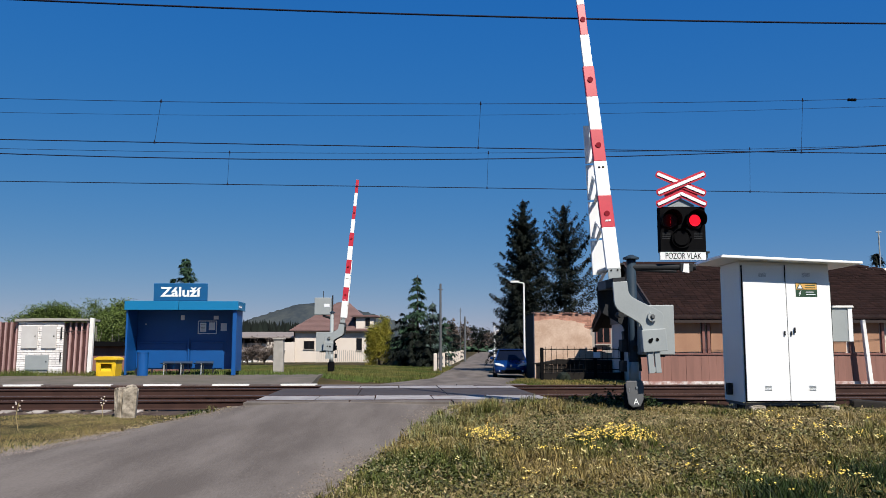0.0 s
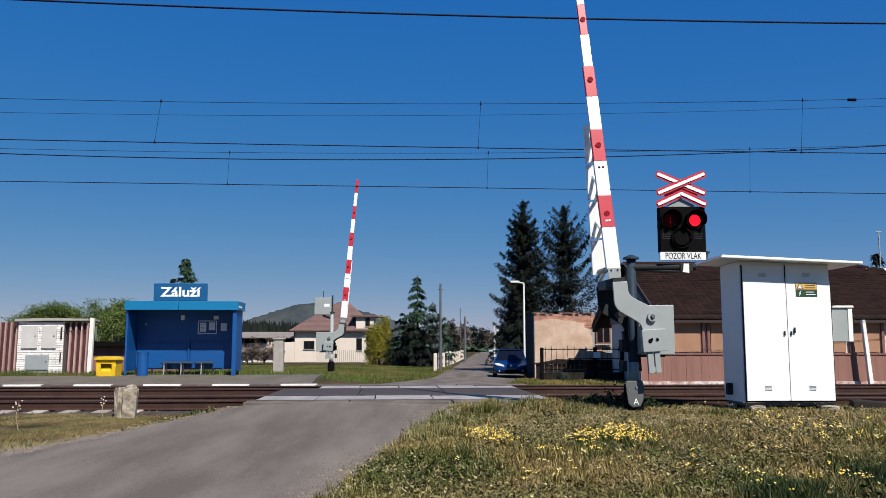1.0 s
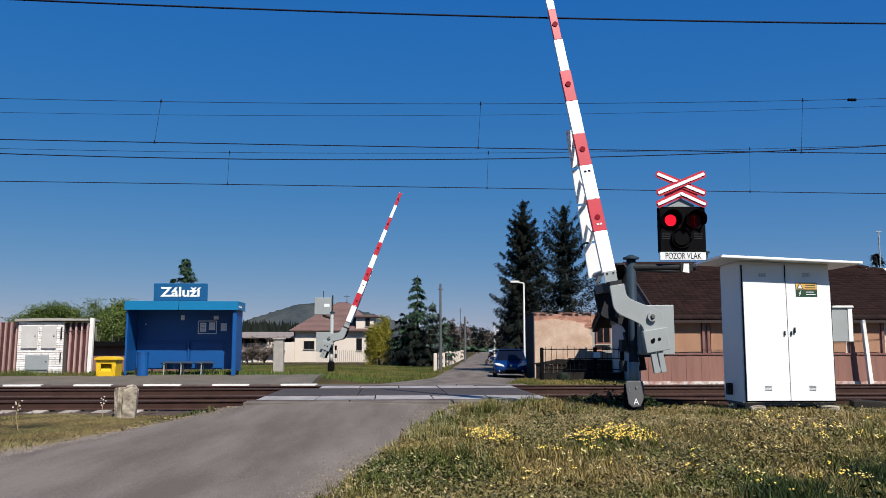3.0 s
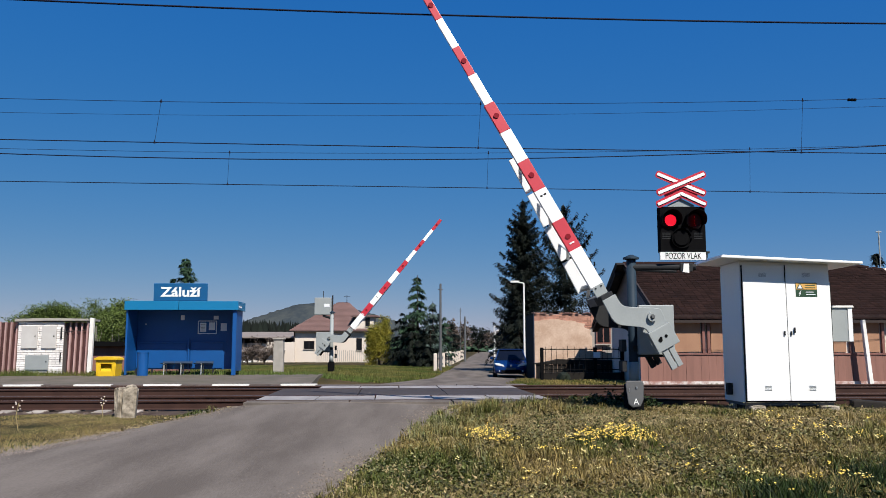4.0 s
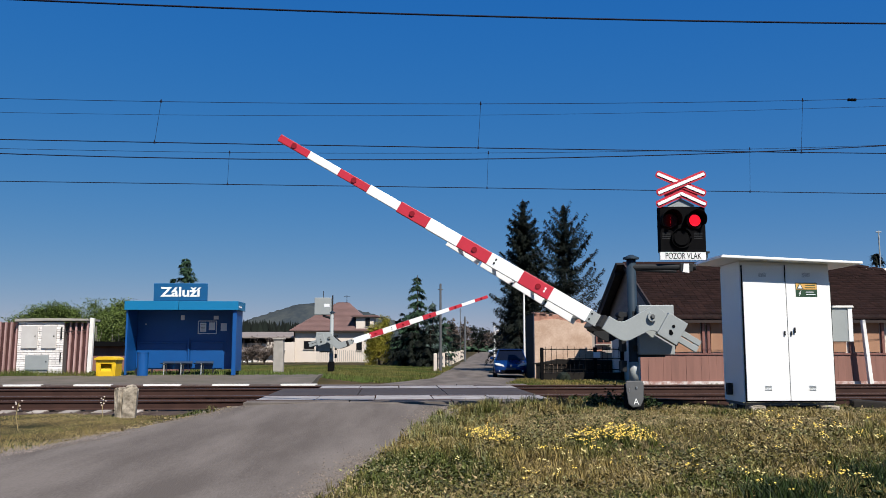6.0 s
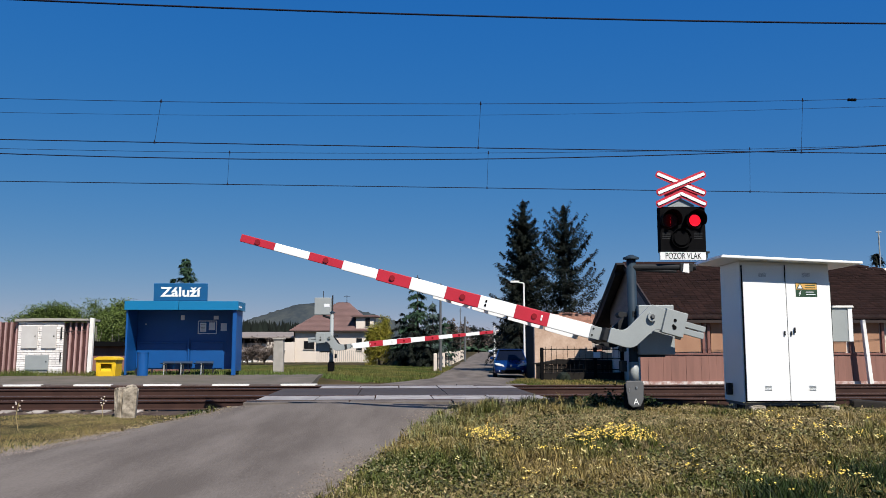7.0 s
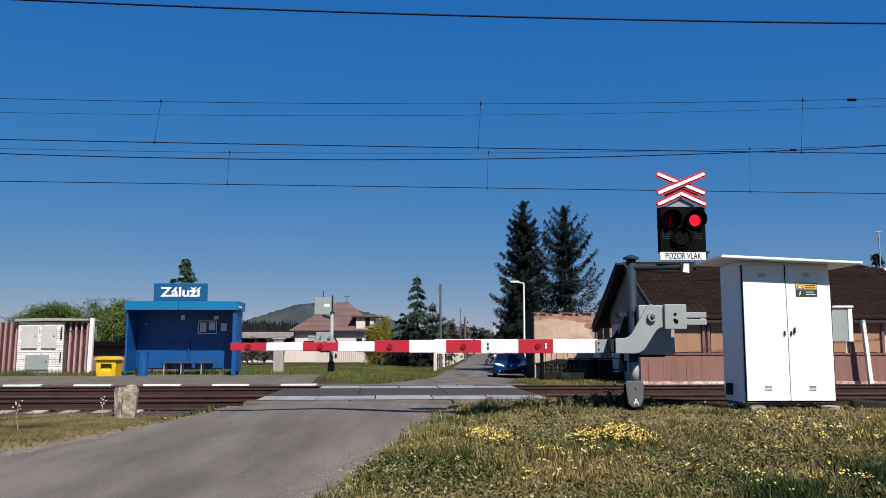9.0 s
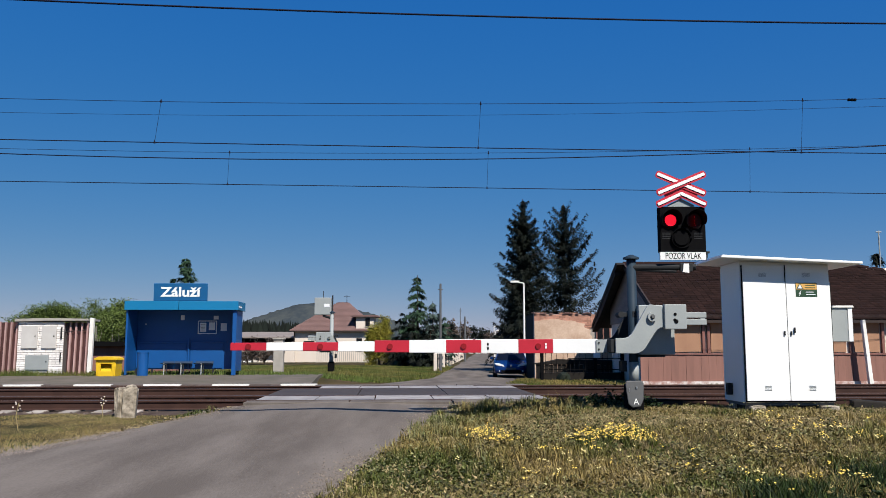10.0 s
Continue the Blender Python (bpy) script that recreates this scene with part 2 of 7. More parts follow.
# ---- building blocks ----
def bm_new():
    return bmesh.new()


def box(bm, x0, y0, z0, x1, y1, z1, bevel=0.0, m=None):
    r = bmesh.ops.create_cube(bm, size=1.0)
    vs = r["verts"]
    t = Matrix.Translation(((x0 + x1) / 2, (y0 + y1) / 2, (z0 + z1) / 2)) @ Matrix.Diagonal((abs(x1 - x0), abs(y1 - y0), abs(z1 - z0), 1))
    bmesh.ops.transform(bm, matrix=t, verts=vs)
    if bevel:
        es = {e for v in vs for e in v.link_edges}
        r = bmesh.ops.bevel(bm, geom=list(es), offset=bevel, segments=2, affect="EDGES", profile=0.6)
        vs = list({v for f in r["faces"] for v in f.verts} | {v for v in vs if v.is_valid})
    if m is not None:
        bmesh.ops.transform(bm, matrix=m, verts=vs)
    return bm


def cyl(bm, a, b, r0, r1=None, n=12, caps=True):
    a, b = Vector(a), Vector(b)
    r1 = r0 if r1 is None else r1
    d = b - a
    m = Matrix.Translation((a + b) / 2) @ d.to_track_quat("Z", "Y").to_matrix().to_4x4()
    bmesh.ops.create_cone(bm, cap_ends=caps, segments=n, radius1=r0, radius2=max(r1, 1e-4), depth=d.length, matrix=m)
    return bm


def prism(bm, pts, y0, y1, bevel=0.0, axis="y"):
    """A plate: the outline pts (two coordinates each) pushed from y0 to y1 along the axis."""
    def at(p, d):
        return {"y": (p[0], d, p[1]), "x": (d, p[0], p[1]), "z": (p[0], p[1], d)}[axis]
    a = [bm.verts.new(at(p, y0)) for p in pts]
    b = [bm.verts.new(at(p, y1)) for p in pts]
    n = len(pts)
    fs = [bm.faces.new(a), bm.faces.new(b[::-1])]
    for i in range(n):
        fs.append(bm.faces.new((a[i], b[i], b[(i + 1) % n], a[(i + 1) % n])))
    bmesh.ops.recalc_face_normals(bm, faces=fs)
    if bevel:
        es = list({e for f in fs[:2] for e in f.edges})
        bmesh.ops.bevel(bm, geom=es, offset=bevel, segments=2, affect="EDGES", profile=0.6)
    return bm


def mesh_of(name, bm, material, smooth=False):
    me = bpy.data.meshes.new(name)
    bm.to_mesh(me)
    bm.free()
    me.materials.append(material)
    if smooth:
        me.shade_smooth()
    return me


def part(name, bm, material, parent=None, label="", smooth=False):
    ob = new(name, mesh_of(name, bm, material, smooth))
    if parent is not None:
        ob.parent = parent
    if label:
        tagged(ob, label)
    return ob


def thing(name, m, label, category, group="", kind=""):
    ob = new(name)
    ob.empty_display_size = 0.2
    ob.matrix_basis = m
    return tagged(ob, label, category, group, kind)


def raw_mesh(name, verts, faces, material, smooth=False):
    """A mesh from arrays: verts (n, 3), faces (k, 3) or (k, 4)."""
    verts, faces = np.asarray(verts, dtype=np.float32), np.asarray(faces, dtype=np.int32)
    me = bpy.data.meshes.new(name)
    k, s = faces.shape
    me.vertices.add(len(verts))
    me.vertices.foreach_set("co", verts.ravel())
    me.loops.add(k * s)
    me.loops.foreach_set("vertex_index", faces.ravel())
    me.polygons.add(k)
    me.polygons.foreach_set("loop_start", np.arange(0, k * s, s, dtype=np.int32))
    me.update(calc_edges=True)
    me.validate()
    me.materials.append(material)
    if smooth:
        me.shade_smooth()
    return me


def lettering(name, text, size, material, parent, m, label="", depth=0.002, width=None, bold=0.0):
    cu = bpy.data.curves.new(name, "FONT")
    cu.body, cu.size, cu.extrude, cu.align_x, cu.align_y = text, size, depth, "CENTER", "CENTER"
    cu.offset = bold
    tmp = bpy.data.objects.new(name, cu)
    me = bpy.data.meshes.new_from_object(tmp)
    bpy.data.objects.remove(tmp)
    me.materials.clear()
    me.materials.append(material)
    if width:
        xs = [v.co.x for v in me.vertices]
        k = width / (max(xs) - min(xs))
        me.transform(Matrix.Diagonal((k, 1, 1, 1)))
    ob = new(name, me)
    ob.parent = parent
    ob.matrix_basis = m
    if label:
        tagged(ob, label)
    return ob


FACE = Matrix.Rotation(radians(90), 4, "X")   # turns lettering upright, towards the camera


def smooth(a, b, x):
    t = np.clip((np.asarray(x, dtype=float) - a) / (b - a), 0, 1)
    return t * t * (3 - 2 * t)


# ---- ground ----
def road_z(y):
    return np.interp(y, [-200, 3, 8, 12, 15.5, 16.3, 23, 27, 40, 60, 120, 400], [-0.55, -0.50, -0.36, -0.21, -0.01, 0.0, 0.0, -0.06, -0.40, -0.42, -0.2, -0.2])


def road_left(y):
    return np.interp(y, [-30, 3, 9, 10.5, 11.7, 12.9, 14.6, 15.5, 17, 22, 27, 40, 100, 400], [-7.5, -6.6, -5.95, -5.6, -5.19, -4.67, -4.1, -3.85, -3.6, -2.6, -1.6, -0.5, 3.0, 19])


def road_right(y):
    return np.interp(y, [-30, 3, 7.5, 9.4, 13, 16, 22, 27, 40, 100, 400], [-2.4, -1.74, -1.21, -0.95, -0.42, 0.3, 1.6, 2.15, 3.9, 7.8, 24])


def ground_z(x, y):
    """Height of the soil: low by the camera, a bank at the railway, flat fields behind."""
    x, y = np.asarray(x, dtype=float), np.asarray(y, dtype=float)
    z = np.interp(y, [-200, 3, 8, 11, 14, 16, 24, 27, 40, 120, 400], [-0.55, -0.50, -0.36, -0.27, -0.22, -0.22, -0.22, -0.16, -0.42, -0.25, -0.2])
    z = z + 0.20 * smooth(0.3, 2.2, x) * smooth(8.5, 12.2, y) * (1 - smooth(14.6, 15.7, y))
    z = z + 0.17 * smooth(0.2, 0.9, x) * (1 - smooth(3.2, 3.8, x)) * smooth(14.2, 15.0, y) * (1 - smooth(15.75, 16.1, y))
    z = z + 0.26 * (1 - smooth(-5.0, -2.0, x)) * smooth(25, 27.3, y) * (1 - smooth(34, 50, y))
    z = z + 0.03 * np.sin(x * 1.7 + 1.1) * np.sin(y * 1.3) * (1 - smooth(15, 16, y))
    inside = np.minimum(x - road_left(y), road_right(y) - x)
    k = smooth(-0.7, 0.1, inside)
    return z * (1 - k) + (road_z(y) - 0.06) * k


def axis_steps(fine0, fine1, step, far):
    mid = list(np.arange(fine0, fine1 + 1e-6, step))
    lo, hi, s = [], [], step
    p = fine0
    while p > -far:
        s *= 1.35
        p -= s
        lo.append(p)
    p, s = fine1, step
    while p < far:
        s *= 1.35
        p += s
        hi.append(p)
    return np.array(lo[::-1] + mid + hi)


def sheet(name, xs, ys, zfun, material):
    X, Y = np.meshgrid(xs, ys)
    Z = zfun(X, Y)
    nx, ny = len(xs), len(ys)
    idx = np.arange(nx * ny).reshape(ny, nx)
    q = np.stack([idx[:-1, :-1], idx[:-1, 1:], idx[1:, 1:], idx[1:, :-1]], -1).reshape(-1, 4)
    return new(name, raw_mesh(name, np.stack([X, Y, Z], -1).reshape(-1, 3), q, material, True))


def build_ground():
    g = sheet("ground", axis_steps(-16, 16, 0.3, 3500), axis_steps(2, 46, 0.3, 3500), ground_z, M_GRASS)
    tagged(g, "rough spring meadow with dry and green grass", "ground", kind="structure")
    # road strip
    ys = np.concatenate([np.arange(-20, 16.31, 0.35), [16.3]])
    for name, ys, lab in (("road", ys, "worn grey asphalt lane rising to the crossing"),
                          ("road", np.concatenate([[23.4], np.arange(24, 60, 0.8), np.arange(60, 400, 8)]), "grey asphalt village street beyond the tracks")):
        us = np.linspace(0, 1, 17)
        L, R = road_left(ys)[:, None], road_right(ys)[:, None]
        wob = 0.04 * np.sin(ys * 2.3)[:, None] + 0.03 * np.sin(ys * 5.1 + 1)[:, None]
        X = L + wob + (R - L) * us[None, :]
        Y = np.repeat(ys[:, None], 17, 1)
        if ys[-1] < 20:
            Y = np.minimum(Y, 15.99 + 0.0647 * X)
        Z = road_z(ys)[:, None] - 0.05 * np.abs(us - 0.5)[None, :] * 2 + 0 * X
        Z = Z + 0.008 * np.sin(X * 2.1) * np.sin(Y * 0.9)
        n = len(ys)
        idx = np.arange(n * 17).reshape(n, 17)
        q = np.stack([idx[:-1, :-1], idx[:-1, 1:], idx[1:, 1:], idx[1:, :-1]], -1).reshape(-1, 4)
        ob = new(name, raw_mesh(name, np.stack([X, Y, Z], -1).reshape(-1, 3), q, M_ASPHALT, True))
        tagged(ob, lab, "road", kind="structure")


build_ground()


# ---- railway (all in the track's own direction) ----
RAILS = (16.65, 18.15, 21.15, 22.65)


def build_railway():
    bm = bm_new()
    pts = [(15.55, -0.34), (16.0, -0.2), (23.35, -0.2), (23.6, -0.34)]
    prism(bm, pts, -150, 150, axis="x")
    bed = part("track_bed", bm, M_BALLAST)
    bed.matrix_basis = TR
    tagged(bed, "brown rust-stained ballast bed of two tracks", "track bed", kind="structure")
    rng = np.random.default_rng(3)
    # loose stones along the visible side
    n = 9000
    px, py = rng.uniform(-13, 16, n), rng.uniform(15.6, 23.3, n)
    r = rng.uniform(0.02, 0.05, n)
    tet = np.array([(1, 0, 0), (-0.5, 0.87, 0), (-0.5, -0.87, 0), (0.1, 0.1, 0.9)])
    ang = rng.uniform(0, 6.28, n)
    v = np.repeat(tet[None], n, 0) * r[:, None, None]
    c, s = np.cos(ang)[:, None], np.sin(ang)[:, None]
    v = np.stack([v[..., 0] * c - v[..., 1] * s, v[..., 0] * s + v[..., 1] * c, v[..., 2]], -1)
    base = np.where(py < 16.0, -0.34 + (py - 15.55) / 0.45 * 0.14, -0.2)
    keep = ~((px > -4.4) & (px < 2.4))
    v += np.stack([px, py, base - 0.006], -1)[:, None, :]
    v = v[keep]
    k = len(v)
    f = (np.array([(0, 1, 3), (1, 2, 3), (2, 0, 3)])[None] + 4 * np.arange(k)[:, None, None]).reshape(-1, 3)
    ob = new("ballast_stones", raw_mesh("ballast_stones", v.reshape(-1, 3), f, M_STONE))
    ob.matrix_basis = TR
    tagged(ob, "loose brown ballast stones between the sleepers", "ballast", kind="stuff")
    # rails: foot, web and head
    prof = [(-0.07, 0), (0.07, 0), (0.07, 0.012), (0.012, 0.03), (0.012, 0.125), (0.036, 0.14), (0.036, 0.168), (0.028, 0.174), (-0.028, 0.174), (-0.036, 0.168), (-0.036, 0.14), (-0.012, 0.125), (-0.012, 0.03), (-0.07, 0.012)]
    for y in RAILS:
        bm = bm_new()
        prism(bm, [(y + a, -0.174 + b) for a, b in prof], -150, 150, axis="x")
        rail = part("rail", bm, M_RAIL)
        rail.matrix_basis = TR
        tagged(rail, "rusty steel running rail", "rail", "rails of the two tracks", "structure")
        bm = bm_new()
        box(bm, -150, y - 0.022, 0.0, 150, y + 0.022, 0.002)
        part("running_surface", bm, M_RAILTOP, rail, "polished wheel track on the rail head")
    # sleepers
    bm = bm_new()
    prism(bm, [(-1.25, -0.36), (1.25, -0.36), (1.25, -0.19), (0.9, -0.172), (-0.9, -0.172), (-1.25, -0.19)], -0.13, 0.13, 0.012, axis="x")
    me = mesh_of("sleeper", bm, M_SLEEPER)
    for yc in (17.4, 21.9):
        for i in range(-30, 34):
            x = i * 0.6 + 0.1 * (yc > 20)
            if -4.5 < x < 2.5:
                continue
            s = new("sleeper", me)
            s.parent = bed
            s.matrix_basis = pose(x, yc + 0.02 * math.sin(i * 2.7), 0.004, 0, 0, 0.5 * math.sin(i))
    # crossing deck
    deck = thing("level_crossing_deck", TR, "concrete and asphalt deck of the level crossing", "crossing deck", kind="structure")
    for y0, y1, mt in ((15.98, 16.57, M_ASPHALT), (16.74, 18.06, M_SLAB), (18.24, 21.06, M_RUBBER), (21.24, 22.56, M_SLAB), (22.74, 23.5, M_ASPHALT)):
        slab = mt is M_SLAB
        x0, x1 = {15.98: (-2.72, 3.2), 22.74: (-2.0, 3.8)}.get(y0, (-2.62, 3.25) if y0 < 20 else (-1.75, 3.3))
        nseg = 5 if slab else 3
        w = (x1 - x0) / nseg
        for k in range(nseg):
            bm = bm_new()
            box(bm, x0 + k * w + 0.012, y0, -0.19, x0 + (k + 1) * w - 0.012, y1, -0.004 + 0.004 * math.sin(k * 2.1 + y0), 0.01)
            part("slab", bm, mt, deck, "pale concrete edge slab" if slab else "")
    # platform with its white edge marks
    plat = thing("platform", TR, "low gravel platform with a concrete edge", "platform", kind="structure")
    bm = bm_new()
    prism(bm, [(23.75, -0.35), (23.75, -0.03), (25.0, 0.02), (26.6, 0.12), (28.6, 0.12), (28.8, -0.35)], -60, -2.2, axis="x")
    part("platform_surface", bm, M_PLATFORM, plat)
    bm = bm_new()
    me = None
    for k in range(34):
        x1 = -2.25 - k * 1.0
        if me is None:
            box(bm, -0.49, 0, -0.3, 0.49, 0.42, 0, 0.012)
            me = mesh_of("edge_slab", bm, M_EDGE)
        e = new("edge_slab", me)
        e.parent = plat
        e.matrix_basis = pose(x1 - 0.5, 23.42, 0.004 * math.sin(k * 1.9))
    me = None
    for k in range(16):
        if me is None:
            bm = bm_new()
            box(bm, -0.5, 0, -0.105, 0.5, 0.16, 0.012)
            me = mesh_of("edge_mark", bm, M_PAINT)
        e = new("edge_mark", me)
        e.parent = plat
        e.matrix_basis = pose(-2.46 - k * 1.85, 23.412, 0)


build_railway()


# ---- level crossing barriers ----
def crank_outline():
    # from the beam's root, up to the pivot and out to the counterweight
    return [(-0.60, -0.585), (-0.29, -0.588), (-0.225, -0.578), (-0.17, -0.553), (-0.12, -0.51), (0.05, -0.255), (0.09, -0.205), (0.14, -0.175), (0.22, -0.16), (0.22, 0.17), (-0.02, 0.20), (-0.065, 0.17), (-0.10, 0.12), (-0.30, -0.225), (-0.34, -0.283), (-0.385, -0.322), (-0.44, -0.34), (-0.60, -0.345)]


def build_arm(sgn, edges, zc, off, slant):
    """The turning arm, its pivot at the origin; the closed beam points to sgn * x."""
    s = -sgn
    arm = new("arm")
    arm.empty_display_size = 0.2

    def xz(pts):
        return [(s * x, z) for x, z in pts]
    # Rear crank, weights and tail bars: shade is put into their dark colour.
    for y0, lab in ((-0.06, "light grey steel crank"), (0.95, "rear crank darkened as in shade")):
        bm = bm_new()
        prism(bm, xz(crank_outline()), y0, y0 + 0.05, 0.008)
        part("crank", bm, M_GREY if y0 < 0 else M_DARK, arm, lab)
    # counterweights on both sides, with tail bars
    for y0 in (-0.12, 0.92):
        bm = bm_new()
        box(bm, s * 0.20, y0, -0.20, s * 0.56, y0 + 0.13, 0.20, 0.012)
        part("counterweight", bm, M_GREY if y0 < 0 else M_DARK, arm, "steel counterweight block, rear one darkened as in shade")
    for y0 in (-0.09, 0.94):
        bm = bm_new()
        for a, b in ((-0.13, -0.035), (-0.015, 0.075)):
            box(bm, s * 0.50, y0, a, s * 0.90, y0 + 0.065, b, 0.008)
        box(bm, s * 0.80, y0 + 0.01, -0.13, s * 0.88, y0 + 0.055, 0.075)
        part("tail_bar", bm, M_GREY if y0 < 0 else M_DARK, arm, "slotted tail bar, rear one darkened as in shade")
    for x, z, r in ((0.37, 0.04, 0.026), (0.385, -0.075, 0.034), (0.36, -0.05, 0.022)):
        bm = bm_new()
        cyl(bm, (s * x, -0.128, z), (s * x, -0.10, z), r, n=12)
        part("slot", bm, M_BLACK, arm)
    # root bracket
    # Front part of the yoke is dark for the shaded gap beside the bracket.
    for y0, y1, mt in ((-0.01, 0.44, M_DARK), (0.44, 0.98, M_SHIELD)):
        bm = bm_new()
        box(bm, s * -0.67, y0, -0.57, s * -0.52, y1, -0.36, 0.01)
        part("yoke", bm, mt, arm, "yoke between the cranks, front part darkened as in shade")
    bm = bm_new()
    box(bm, s * -0.85, off + 0.061, zc - 0.107, s * -0.64, off + 0.079, zc + 0.106, 0.006)
    part("root_bracket", bm, M_GREY, arm, "grey bolted root bracket")
    for z in (0.053, -0.052):
        bm = bm_new()
        cyl(bm, (s * -0.81, off + 0.049, zc + z), (s * -0.81, off + 0.066, zc + z), 0.016, n=8)
        part("bolt", bm, M_DARK, arm)
    # the beam: five red and five white fields, tapering in two steps
    for k in range(10):
        a, b = edges[k], edges[k + 1]
        h = (0.232, 0.232, 0.224, 0.214, 0.208, 0.196, 0.164, 0.140, 0.135, 0.130)[k]
        th = 0.08 if k < 6 else 0.06
        ya = off + slant * (a + b) / 2
        bm = bm_new()
        box(bm, -s * a, -0.02, zc - h / 2 + 0.0, -s * b, -0.02 + th, zc + h / 2, 0.008)
        for v in bm.verts:
            v.co.y += off + slant * abs(v.co.x)
        f = part("field", bm, M_RED if k % 2 else M_WHITE, arm, "red beam field" if k % 2 else "white beam field")
        if k % 2:
            bm = bm_new()
            m = (a + b) / 2 - (0.04 if k == 1 else -0.03 if k == 5 else 0)
            cyl(bm, (-s * m, ya - 0.038, zc), (-s * m, ya - 0.012, zc), 0.047, n=20)
            part("reflector", bm, M_DARKRED, f, "round dark red reflector")
    # small painted marks on two fields
    for x, z, mt in ((2.60, 0.035, M_BLACK), (2.60, -0.035, M_BLACK), (1.66, 0.03, M_WHITE), (1.66, -0.02, M_WHITE)):
        bm = bm_new()
        box(bm, -s * (x - 0.014), off - 0.029 + slant * x, zc + z - 0.02, -s * (x + 0.014), off - 0.014 + slant * x, zc + z + 0.02)
        part("mark", bm, mt, arm, "small painted mark")
    # the second leg of the beam, spreading behind the pole, and its braces
    r0 = edges[0]
    legs = ((r0, 1.42), (1.46, 2.1), (2.14, 2.75), (2.79, 3.45))
    def back(x):
        return 1.14 - 0.09 * (x - r0)
    for a, b in legs:
        ya, yb = back(a), back(b)
        bm = bm_new()
        vs = [(-s * a, ya, zc - 0.12), (-s * b, yb, zc - 0.12), (-s * b, yb, zc + 0.12), (-s * a, ya, zc + 0.12)]
        v1 = [bm.verts.new(p) for p in vs]
        v2 = [bm.verts.new((p[0], p[1] + 0.05, p[2])) for p in vs]
        fs = [bm.faces.new(v1), bm.faces.new(v2[::-1])]
        for i in range(4):
            fs.append(bm.faces.new((v1[i], v2[i], v2[(i + 1) % 4], v1[(i + 1) % 4])))
        bmesh.ops.recalc_face_normals(bm, faces=fs)
        part("rear_leg", bm, M_WHITE, arm, "white rear leg of the forked beam")
    for i, x in enumerate((1.0, 1.3, 1.75, 2.1, 2.4, 2.8, 3.1)):
        x2 = x + (0.45 if i % 2 else -0.3)
        bm = bm_new()
        cyl(bm, (-s * x, off + 0.04 + slant * x, zc), (-s * x2, back(x2), zc), 0.03, n=8)
        part("brace", bm, M_WHITE, arm, "white diagonal brace")
    bm = bm_new()
    cyl(bm, (s * -0.86, off + 0.13, zc), (s * -0.86, 1.12, zc), 0.05, n=10)
    part("spreader", bm, M_GREY, arm)
    return arm


